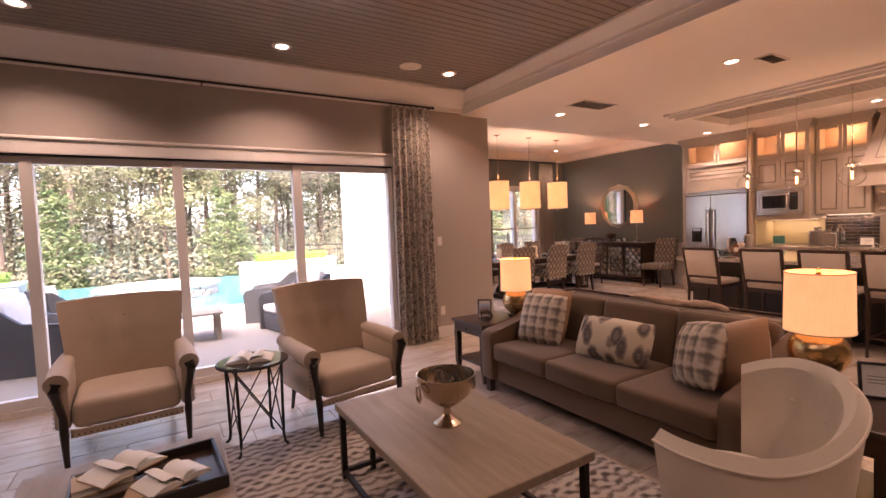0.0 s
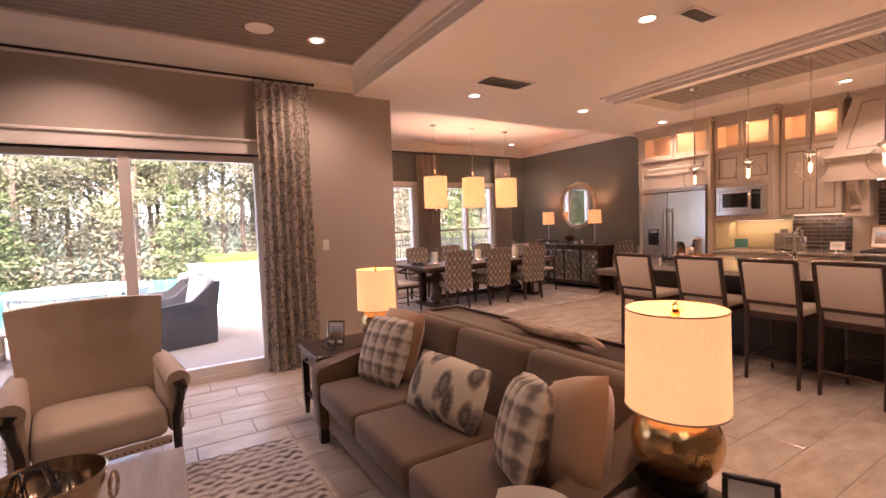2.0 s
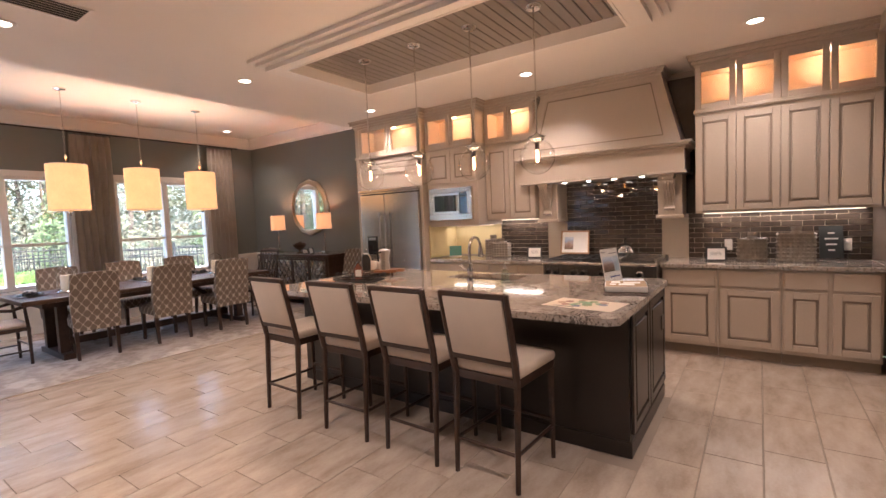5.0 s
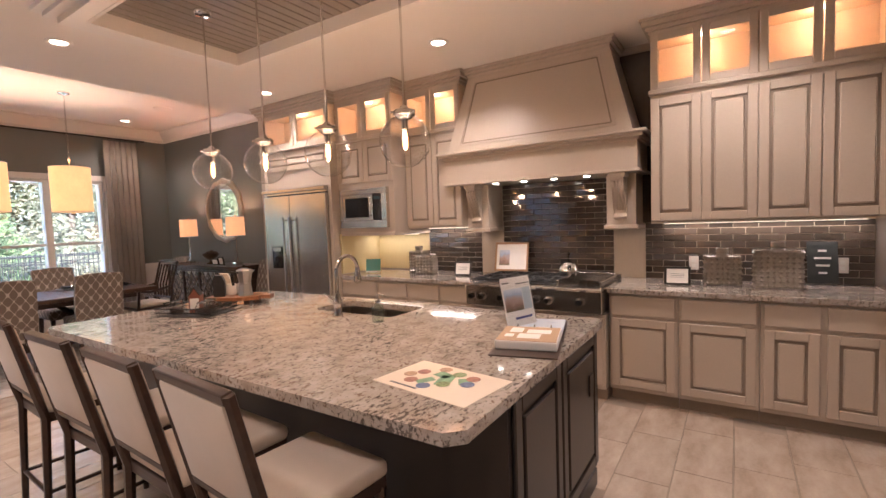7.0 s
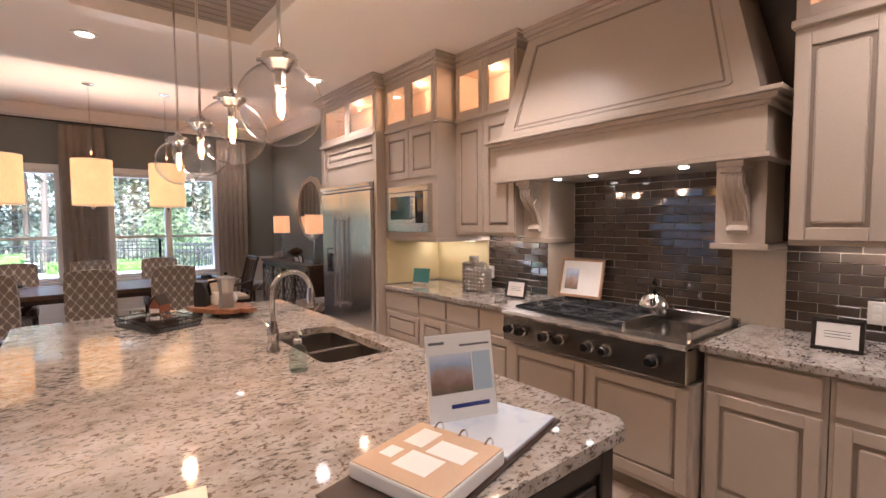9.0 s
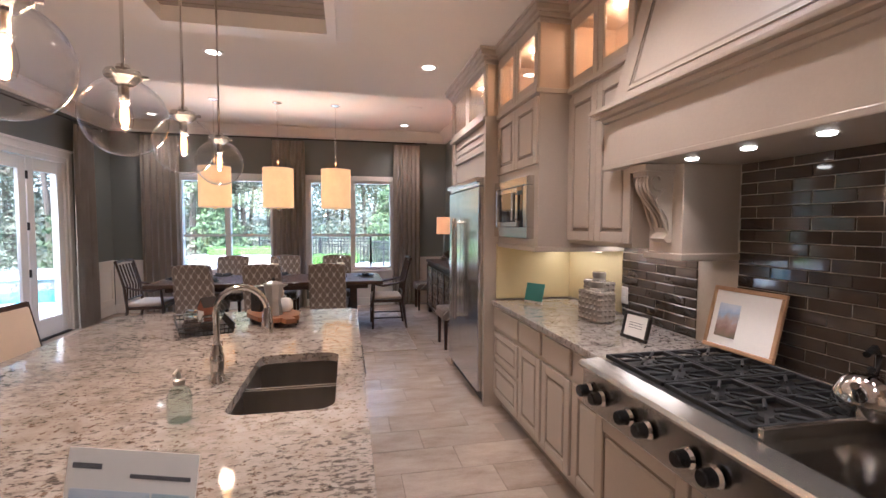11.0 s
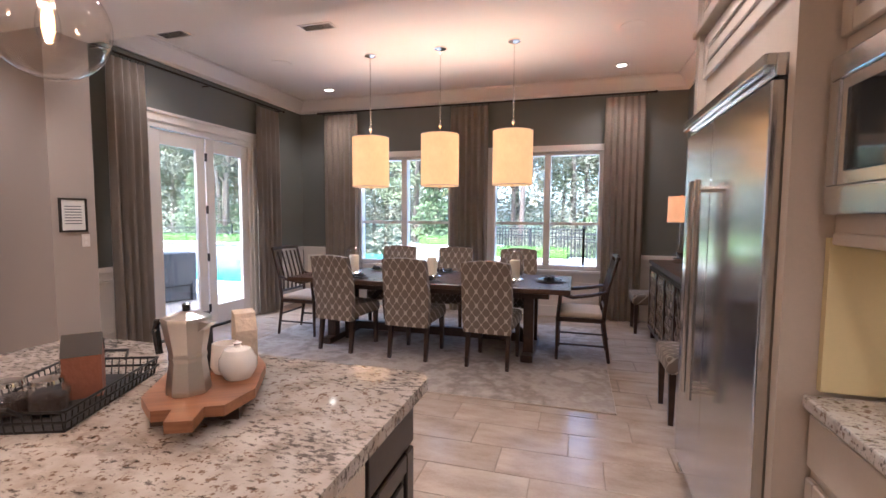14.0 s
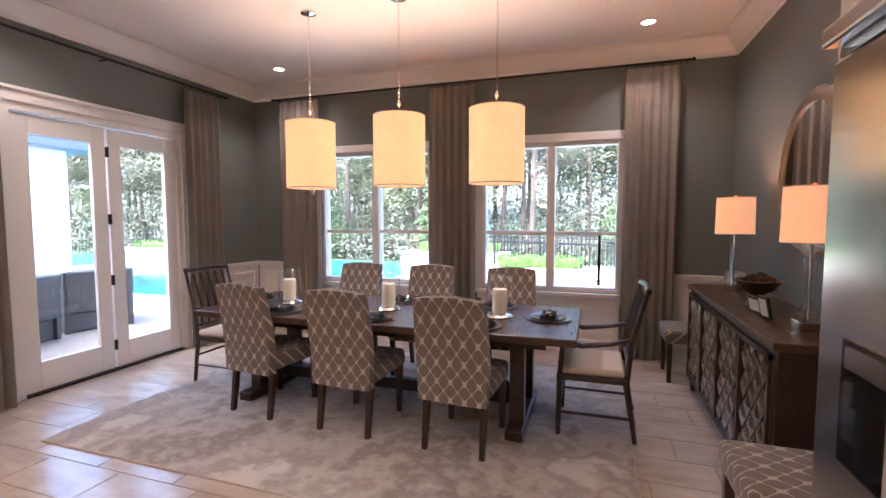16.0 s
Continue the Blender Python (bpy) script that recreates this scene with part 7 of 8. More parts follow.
for i in range(n + 1):
    a, b = g[0, i, mz].co, g[1, i, mz].co
    cap.append(bm.verts.new((a + b) / 2 + Vector((0, 0, 0.038))))
for s in (0, 1):
    for j in range(mz):
        for i in range(n):
            bm.faces.new((g[s, i, j], g[s, i + 1, j], g[s, i + 1, j + 1], g[s, i, j + 1]))
for i in range(n):
    for s in (0, 1):
        bm.faces.new((g[s, i, mz], g[s, i + 1, mz], cap[i + 1], cap[i]))
    bm.faces.new((g[0, i, 0], g[0, i + 1, 0], g[1, i + 1, 0], g[1, i, 0]))
for i in (0, n):
    bm.faces.new([g[0, i, j] for j in range(mz + 1)] + [cap[i]] + [g[1, i, j] for j in range(mz, -1, -1)])
M_IVORY = cloth("ivory upholstery", (0.68, 0.58, 0.47))
part("shell", bm, M_IVORY, bc, smooth=True)
part("welt", T([v for v in [Vector((0.387 * math.cos(radians(-88 + (i / n - 0.5) * 222)), 0.387 * math.sin(radians(-88 + (i / n - 0.5) * 222)), 0.64 + 0.19 * swoop(i / n) - 0.004)) for i in range(n + 1)]], 0.006, 6), M_IVORY, bc, "piped welt")
part("seat", Lt([(0, 0.20), (0.25, 0.20), (0.26, 0.30), (0.24, 0.42), (0.17, 0.45), (0, 0.46)], 32), M_IVORY, bc, "ivory seat cushion", True)
part("swivel_base", Lt([(0, 0), (0.24, 0), (0.25, 0.02), (0.25, 0.12), (0.22, 0.145), (0, 0.145)], 32), M_ESP, bc, smooth=True)
for tq, ang in ((0.5, 0), (0.66, 0), (0.82, 0)):
    th = radians(-88 + (tq - 0.5) * 222)
    k = swoop(tq)
    z = 0.14 + (0.48 + 0.24 * k) * 0.78
    bt = part("button", Lt([(0, -0.003), (0.012, 0.0), (0, 0.006)], 10), M_IVORY, bc)
    bt.matrix_basis = pose(0.285 * math.cos(th), 0.285 * math.sin(th), z, 90, 0, math.degrees(th) - 90)


# wall plates
def plate(m, label, kind):
    p = thing(kind, m, label, "wall plate")
    part("plate", B(-0.036, -0.006, -0.058, 0.036, 0, 0.058, r=0.003), M_WHITE, p)
    for dz in (-0.022, 0.022):
        part("socket", B(-0.016, -0.008, dz - 0.014, 0.016, -0.0055, dz + 0.014, r=0.002), M_PAPER, p)
    return p


plate(pose(3.01, YS, 0.36), "white wall outlet on the greige wall", "wall_outlet")
plate(pose(3.00, YS, 1.29), "white light switch on the greige wall", "light_switch")
for y in (0.34, 3.02, -0.62):
    plate(pose(XR - 0.011, y, 1.06, 0, 0, -90), "white outlet on the tiled backsplash", "wall_outlet")
plate(pose(XM, 5.30, 1.2, 0, 0, 90), "white light switch beside the dining room", "light_switch")
cf = thing("certificate_frame", pose(XM, 5.20, 1.28, 0, 0, 90), "black framed certificate hanging on the pier", "picture frame")
bm = bmesh.new()
for a in ((-0.115, 0, 0.115, 0.015), (-0.115, 0.28, 0.115, 0.295), (-0.115, 0.015, -0.10, 0.28), (0.10, 0.015, 0.115, 0.28)):
    box(bm, a[0], -0.018, a[1], a[2], 0, a[3])
part("frame", bm, M_BLACK, cf)
part("sheet", B(-0.10, -0.008, 0.015, 0.10, 0, 0.28), M_PAPER, cf, "white printed sheet")
for k in range(7):
    part("text_line", B(-0.07, -0.009, 0.07 + 0.025 * k, 0.07, -0.008, 0.078 + 0.025 * k), M_INK, cf)


# ---- floor tiles ----
def floor_stone():
    m, N, L, Bs = nodes_of("glazed beige stone-look porcelain")
    co = coords(N, L, (1, 1, 1), True)
    oi = N.new("ShaderNodeObjectInfo")
    off = N.new("ShaderNodeVectorMath")
    off.operation = "ADD"
    sc = N.new("ShaderNodeVectorMath")
    sc.operation = "SCALE"
    cb = N.new("ShaderNodeCombineXYZ")
    L.new(oi.outputs["Random"], cb.inputs[0])
    L.new(oi.outputs["Random"], cb.inputs[1])
    L.new(cb.outputs[0], sc.inputs[0])
    sc.inputs["Scale"].default_value = 30
    L.new(co, off.inputs[0])
    L.new(sc.outputs[0], off.inputs[1])
    mp = N.new("ShaderNodeMapping")
    mp.inputs["Scale"].default_value, mp.inputs["Rotation"].default_value = (1.0, 2.6, 1), (0, 0, 0.5)
    L.new(off.outputs[0], mp.inputs[0])
    a = noise_tex(N, L, mp.outputs[0], 2.6, 6, 0.62)
    f = noise_tex(N, L, co, 60, 3)
    mix = math_node(N, L, "ADD", math_node(N, L, "MULTIPLY", a, 0.85), math_node(N, L, "MULTIPLY", f, 0.15))
    c = ramp(N, L, mix, [(0.30, (0.33, 0.255, 0.195)), (0.48, (0.46, 0.37, 0.295)), (0.70, (0.57, 0.475, 0.39))])
    h = N.new("ShaderNodeHueSaturation")
    L.new(math_node(N, L, "ADD", math_node(N, L, "MULTIPLY", oi.outputs["Random"], 0.14), 0.93), h.inputs["Value"])
    L.new(c, h.inputs["Color"])
    L.new(h.outputs[0], Bs.inputs["Base Color"])
    L.new(math_node(N, L, "ADD", math_node(N, L, "MULTIPLY", a, 0.16), 0.14), Bs.inputs["Roughness"])
    L.new(bump(N, L, a, 0.06, 0.01), Bs.inputs["Normal"])
    return m


M_TILE = floor_stone()
M_GROUT = plain("beige grout", (0.30, 0.24, 0.19), 0.9, vary=0.1, fine=200)
fl = structure("floor", B(WX0, WY0, -0.12, XR, YB, -0.004), M_GROUT, "beige stone-look porcelain tile floor in running bond")
TW, TD, G = 0.595, 0.292, 0.004
share = {}
rest = bmesh.new()
count = 0


def tile_mesh(w, d):
    key = (round(w, 3), round(d, 3))
    if key not in share:
        bm = bmesh.new()
        e = 0.003
        lo_ = [bm.verts.new(p) for p in ((0, 0, -0.006), (w, 0, -0.006), (w, d, -0.006), (0, d, -0.006))]
        mid_ = [bm.verts.new(p) for p in ((0, 0, -0.002), (w, 0, -0.002), (w, d, -0.002), (0, d, -0.002))]
        top_ = [bm.verts.new(p) for p in ((e, e, 0), (w - e, e, 0), (w - e, d - e, 0), (e, d - e, 0))]
        for a, b in ((lo_, mid_), (mid_, top_)):
            for i in range(4):
                bm.faces.new((a[i], a[(i + 1) % 4], b[(i + 1) % 4], b[i]))
        bm.faces.new(top_)
        share[key] = finish("tile", bm, M_TILE)
    return share[key]


row = 0
y = WY0 - 0.06
while y < YB:
    off = (7.706 - 0.2 * round((y - 4.62) / TD)) % TW
    x = WX0 - TW + off - (WX0 % TW)
    while x < XR:
        a, b, c, d = max(x, WX0), max(y, WY0), min(x + TW, XR), min(y + TD, YB)
        if c - a > 0.03 and d - b > 0.03 and not (a < XL - 0.1 and b > YS + 0.1):
            cx, cy = (a + c) / 2, (b + d) / 2
            hidden = (6.5 < cx < 7.55 and 0.75 < cy < 3.55) or (cx > 8.9 and cy < 5.0)
            near = (7.55 < cx < 8.95 and 0.3 < cy < 5.75) or (3.9 < cx < 6.4 and 0.4 < cy < 4.9)
            if near and not hidden and count < 296:
                t_ = new("tile", tile_mesh(c - a - G, d - b - G))
                t_.location = (a + G / 2, b + G / 2, 0)
                t_.parent = fl
                count += 1
            elif not hidden:
                e = 0.003
                p0, p1, q0, q1 = a + G / 2, c - G / 2, b + G / 2, d - G / 2
                lo_ = [rest.verts.new(p) for p in ((p0, q0, -0.006), (p1, q0, -0.006), (p1, q1, -0.006), (p0, q1, -0.006))]
                top_ = [rest.verts.new(p) for p in ((p0 + e, q0 + e, 0), (p1 - e, q0 + e, 0), (p1 - e, q1 - e, 0), (p0 + e, q1 - e, 0))]
                for i in range(4):
                    rest.faces.new((lo_[i], lo_[(i + 1) % 4], top_[(i + 1) % 4], top_[i]))
                rest.faces.new(top_)
        x += TW
    y += TD
ft = part("floor_tiles", rest, M_TILE, fl, "beige porcelain tiles")
tagged(ft, kind="stuff")

# ---- backsplash ----
M_SUBWAY = plain("glossy brown glass tile", (0.060, 0.045, 0.034), 0.07, vary=0.25, big=3, fine=20, relief=0.015, coat=0.6, random_piece=0.7)
sub = {}


def splash(y0, y1, z0, z1, k0=0):
    w, h, g = 0.172, 0.055, 0.0045
    z, k = z0, k0
    while z < z1 - 0.01:
        yy = y0 - (w / 2 if k % 2 else 0)
        while yy < y1:
            a, b, d = max(yy, y0), min(yy + w, y1), min(z + h, z1)
            if b - a > 0.01 and d - z > 0.01:
                key = (round(b - a, 3), round(d - z, 3))
                if key not in sub:
                    sub[key] = finish("tile", B(-0.009, 0, 0, 0.001, key[0] - g, key[1] - g, r=0.002, seg=1), M_SUBWAY)
                o = new("tile", sub[key])
                o.location = (XR - 0.001, a + g / 2, z + g / 2)
                o.rotation_euler = (0, radians(random.uniform(-1.0, 1.0)), radians(random.uniform(-1.3, 1.3)))
                o.parent = wall_k
            yy += w
        z += h
        k += 1


splash(-0.80, 0.72, 0.915, 1.41)
splash(0.99, 2.11, 0.915, 1.84)
splash(2.37, 3.06, 0.915, 1.42)
part("grout_bed", B(XR - 0.004, -0.8, 0.915, XR - 0.0005, 3.06, 1.84), plain("beige wall grout", (0.48, 0.41, 0.32), 0.6), wall_k, "beige grout")
part("tile_upper", B(XR - 0.012, 0.60, 1.41, XR - 0.004, 0.92, 2.9), M_SUBWAY, wall_k, "dark glossy tile beside the hood")


# ---- things on the island ----
IZ = 0.915
wt = thing("wire_tray", pose(6.76, 3.16, IZ, 0, 0, -68), "black wire tray holding jars and a coffee bag on the island", "tray")
part("bottom", B(-0.20, -0.13, 0.0, 0.20, 0.13, 0.006), M_IRON, wt)
for z in (0.03, 0.055):
    part("wire_rim", T([(-0.21, -0.14, z), (0.21, -0.14, z), (0.21, 0.14, z), (-0.21, 0.14, z)], 0.004, 5, True), M_IRON, wt)
bm = bmesh.new()
for i in range(20):
    for s in (-1, 1):
        rod(bm, (-0.2 + 0.0211 * i, s * 0.132, 0.004), (-0.205 + 0.0216 * i, s * 0.14, 0.055), 0.002, n=4)
        if i < 13:
            rod(bm, (s * 0.202, -0.13 + 0.0216 * i, 0.004), (s * 0.21, -0.13 + 0.0216 * i, 0.055), 0.002, n=4)
part("wire_sides", bm, M_IRON, wt)
for s in (-1, 1):
    part("loop_handle", T([(s * 0.21, -0.04, 0.05), (s * 0.235, -0.035, 0.075), (s * 0.235, 0.035, 0.075), (s * 0.21, 0.04, 0.05)], 0.005, 6), M_IRON, wt)
for dx, dy in ((0.09, 0.02), (0.10, -0.07), (-0.12, -0.05)):
    j = thing("glass_jar", wt.matrix_basis @ pose(dx, dy, 0.006), "small clear glass jar of dark coffee with a steel clamp", "jar", "jars on the wire tray")
    g = part("jar", Lt([(0, 0), (0.042, 0), (0.046, 0.01), (0.046, 0.06), (0.036, 0.075), (0.036, 0.08), (0.033, 0.08), (0.033, 0.073), (0.042, 0.058), (0.042, 0.012), (0, 0.006)], 24), M_GLASS, j, smooth=True)
    g.visible_shadow = False
    part("contents", Lt([(0, 0.008), (0.04, 0.01), (0.04, 0.045), (0, 0.05)], 20), plain("dark coffee beans", (0.03, 0.014, 0.008), 0.6, vary=0.4, fine=150, relief=0.8) if "dark coffee beans" not in bpy.data.materials else bpy.data.materials["dark coffee beans"], j)
    part("lid", Lt([(0, 0.08), (0.036, 0.08), (0.034, 0.09), (0, 0.094)], 24), M_CHROME, j, smooth=True)
bg = thing("coffee_bag", wt.matrix_basis @ pose(-0.03, 0.03, 0.006, 0, 0, 25), "brown paper coffee bag with a folded top", "bag")
part("bag", P([(-0.035, 0), (0.035, 0), (0.035, 0.12), (0.0, 0.175), (-0.035, 0.12)], "y", -0.045, 0.045), plain("rust brown paper bag", (0.22, 0.08, 0.045), 0.6, vary=0.15, relief=0.2), bg)
part("label", B(-0.028, -0.0465, 0.03, 0.028, -0.045, 0.10), M_PAPER, bg)
part("fold", P([(-0.037, 0.12), (0.0, 0.178), (0.037, 0.12), (0.03, 0.12), (0.0, 0.165), (-0.03, 0.12)], "y", -0.047, 0.047), M_BLACK, bg)
sbd = thing("serving_board", pose(7.14, 3.28, IZ, 0, 0, -60), "acacia footed serving board on the island", "serving board")
part("board", P([(-0.20, -0.10), (-0.10, -0.135), (0.10, -0.135), (0.20, -0.08), (0.20, -0.035), (0.27, -0.03), (0.275, 0.03), (0.20, 0.035), (0.20, 0.08), (0.10, 0.135), (-0.10, 0.135), (-0.20, 0.10)], "z", 0.035, 0.062), M_BOARD, sbd)
for dx in (-0.12, 0.12):
    for dy in (-0.08, 0.08):
        part("foot", B(dx - 0.022, dy - 0.022, 0, dx + 0.022, dy + 0.022, 0.036), M_ESP, sbd)
bz = sbd.matrix_basis @ pose(0, 0, 0.062)
mk = thing("moka_pot", bz @ pose(0.08, -0.03, 0, 0, 0, 60), "brushed aluminium stovetop moka pot with a black handle", "coffee pot")
M_ALU = plain("satin aluminium", (0.60, 0.58, 0.55), 0.3, 1.0, vary=0.05)
part("boiler", Lt([(0, 0), (0.052, 0), (0.053, 0.01), (0.044, 0.085), (0.046, 0.095), (0, 0.095)], 8), M_ALU, mk)
part("chamber", Lt([(0, 0.096), (0.046, 0.096), (0.044, 0.105), (0.058, 0.185), (0.058, 0.19), (0, 0.19)], 8), M_ALU, mk)
part("lid", Lt([(0, 0.19), (0.06, 0.19), (0.058, 0.197), (0.015, 0.212), (0, 0.212)], 8), M_ALU, mk)
part("knob", Lt([(0, 0.21), (0.009, 0.212), (0.011, 0.23), (0, 0.235)], 10), M_KNOB, mk)
part("spout", P([(0.045, 0.16), (0.085, 0.188), (0.05, 0.19)], "y", -0.014, 0.014), M_ALU, mk)
part("handle", T([(-0.052, 0, 0.18), (-0.10, 0, 0.175), (-0.105, 0, 0.15), (-0.095, 0, 0.09)], [0.008, 0.009, 0.011, 0.009], 7), M_KNOB, mk, "black handle")
sg = thing("sugar_bowl", bz @ pose(0.0, 0.075, 0), "white lidded ceramic sugar bowl", "bowl")
M_CERAM = plain("white glazed ceramic", (0.78, 0.75, 0.70), 0.15, vary=0.02, relief=0)
part("pot", Lt([(0, 0), (0.035, 0), (0.05, 0.025), (0.05, 0.055), (0.04, 0.07), (0, 0.07)], 24), M_CERAM, sg, smooth=True)
part("lid", Lt([(0.042, 0.07), (0.035, 0.082), (0.012, 0.088), (0.008, 0.094), (0.012, 0.10), (0, 0.105)], 24), M_CERAM, sg, smooth=True)
cr = thing("creamer", bz @ pose(-0.06, 0.03, 0), "white ceramic creamer jug", "jug")
part("jug", Lt([(0, 0), (0.032, 0), (0.042, 0.02), (0.038, 0.06), (0.036, 0.085), (0.033, 0.085), (0.034, 0.06), (0, 0.02)], 24), M_CERAM, cr, smooth=True)
part("handle", T([(-0.035, 0, 0.075), (-0.06, 0, 0.065), (-0.058, 0, 0.035), (-0.038, 0, 0.025)], 0.005, 6), M_CERAM, cr)
for dx, dy, c, nm in ((-0.11, -0.05, (0.02, 0.02, 0.022), "black coffee bag"), (-0.13, 0.07, (0.55, 0.46, 0.36), "cream printed coffee bag")):
    cbag = thing("coffee_bag", bz @ pose(dx, dy, 0, 0, 0, 20), nm + " standing on the serving board", "bag")
    part("bag", P([(-0.04, 0), (0.04, 0), (0.042, 0.11), (0.02, 0.16), (-0.03, 0.165), (-0.042, 0.11)], "y", -0.03, 0.03), plain(nm, c, 0.45, vary=0.25, big=20, relief=0.3), cbag)
sp_ = thing("soap_dispenser", pose(7.08, 1.80, IZ), "clear glass soap dispenser with a metal pump", "soap dispenser")
M_SOAP = clear_glass("pale aqua soap", (0.84, 0.92, 0.90))
g = part("bottle", Lt([(0, 0), (0.034, 0), (0.036, 0.01), (0.036, 0.08), (0.028, 0.10), (0.014, 0.11), (0.014, 0.118), (0, 0.118)], 24), M_SOAP, sp_, "pale aqua glass bottle", True)
part("collar", Lt([(0, 0.116), (0.017, 0.116), (0.017, 0.13), (0.008, 0.135), (0.005, 0.16), (0, 0.16)], 14), M_ALU, sp_)
part("nozzle", T([(0, 0, 0.16), (0.0, -0.012, 0.166), (0.0, -0.045, 0.158)], 0.005, 6), M_ALU, sp_)
pp = thing("site_map_sheet", pose(6.42, 0.93, IZ, 0, 0, -8), "glossy printed map sheet with coloured pictures on the island", "brochure")
part("sheet", B(-0.14, -0.215, 0.0, 0.14, 0.215, 0.0015), plain("peach white glossy print", (0.80, 0.70, 0.58), 0.3, vary=0.02), pp)
M_GREENPRINT = plain("green map print", (0.20, 0.38, 0.22), 0.3, vary=0.35, big=30)
for a, b, w, h, t in ((0.01, -0.01, 0.10, 0.055, 20), (-0.03, 0.05, 0.07, 0.04, -25), (0.04, -0.08, 0.06, 0.05, 40), (0.05, 0.03, 0.05, 0.07, -10)):
    part("map_area", B(-w / 2, -h / 2, 0.0015, w / 2, h / 2, 0.0019, m=pose(a, b, 0, 0, 0, t)), M_GREENPRINT, pp)
PRINTS = [plain("print colour", c, 0.3, vary=0.6, big=70) for c in ((0.10, 0.15, 0.30), (0.36, 0.17, 0.12), (0.24, 0.33, 0.14), (0.42, 0.27, 0.16), (0.30, 0.12, 0.10))]
for k, (a, b) in enumerate(((-0.075, 0.02), (-0.055, 0.10), (-0.025, -0.03), (-0.01, 0.145), (0.035, 0.115), (0.02, -0.105), (0.075, -0.09), (0.085, -0.02), (0.10, 0.06))):
    part("picture", Lt([(0, 0.0019), (0.026, 0.0019), (0.026, 0.0026), (0, 0.0026)], 20, (a, b, 0)), PRINTS[k % 5], pp)
part("heading", B(-0.115, 0.02, 0.0015, -0.105, 0.15, 0.002), M_INK, pp)
bn = thing("ring_binder", pose(7.15, 0.86, IZ, 0, 0, 90 - 76), "open ring binder with clear sleeves of floor plans on the island", "binder")
M_LEATH = plain("dark brown binder cover", (0.05, 0.03, 0.022), 0.45, vary=0.15)
part("cover", B(-0.36, -0.14, 0, 0.33, 0.15, 0.006, r=0.002), M_LEATH, bn)
part("page_block", B(-0.27, -0.13, 0.006, 0.0, 0.14, 0.045, r=0.006), M_PAPER, bn, "thick stack of sleeved pages")
part("plan_page", B(-0.265, -0.125, 0.045, -0.005, 0.135, 0.047), plain("tan floor plan print", (0.58, 0.42, 0.28), 0.25, vary=0.05), bn)
for a in ((-0.22, -0.05, -0.14, 0.05), (-0.13, -0.09, -0.06, 0.02), (-0.12, 0.04, -0.03, 0.10), (-0.20, 0.07, -0.15, 0.11)):
    part("plan_shape", B(a[0], a[1], 0.047, a[2], a[3], 0.0477), M_PAPER, bn)
part("photo_page", B(0.01, -0.13, 0.006, 0.31, 0.14, 0.02, r=0.003), M_PHOTO, bn, "glossy photograph page")
for y in (-0.08, 0.0, 0.08):
    part("ring", T([(0.005 + 0.022 * math.cos(t), y, 0.03 + 0.025 * math.sin(t)) for t in [math.pi * i / 8 for i in range(9)]], 0.003, 6), M_CHROME, bn)
stn = thing("sign_holder", pose(7.26, 0.965, IZ, -12, 0, -18), "clear slanted sign holder with a printed house brochure", "sign")
part("sheet", B(-0.11, -0.001, 0.005, 0.11, 0.001, 0.275), M_PAPER, stn)
part("print", B(-0.10, -0.0025, 0.10, 0.035, -0.001, 0.215), M_PHOTO, stn, "printed house photograph")
part("panel", B(0.04, -0.0025, 0.10, 0.10, -0.001, 0.215), plain("pale blue print", (0.45, 0.55, 0.62), 0.4), stn)
part("bar", B(-0.04, -0.0025, 0.055, 0.085, -0.001, 0.067), plain("navy print", (0.03, 0.05, 0.22), 0.4), stn)
part("text_line", B(-0.10, -0.0025, 0.245, -0.05, -0.001, 0.253), M_INK, stn)
part("text_line", B(0.0, -0.0025, 0.235, 0.10, -0.001, 0.241), M_INK, stn)
g = part("acrylic", B(-0.113, -0.005, 0.0, 0.113, -0.0035, 0.28), M_GLASS, stn, "clear acrylic front")
g.visible_shadow = False
part("foot", B(-0.113, -0.04, 0.0, 0.113, 0.06, 0.004, m=pose(0, 0, 0, 12)), M_GLASS, stn)


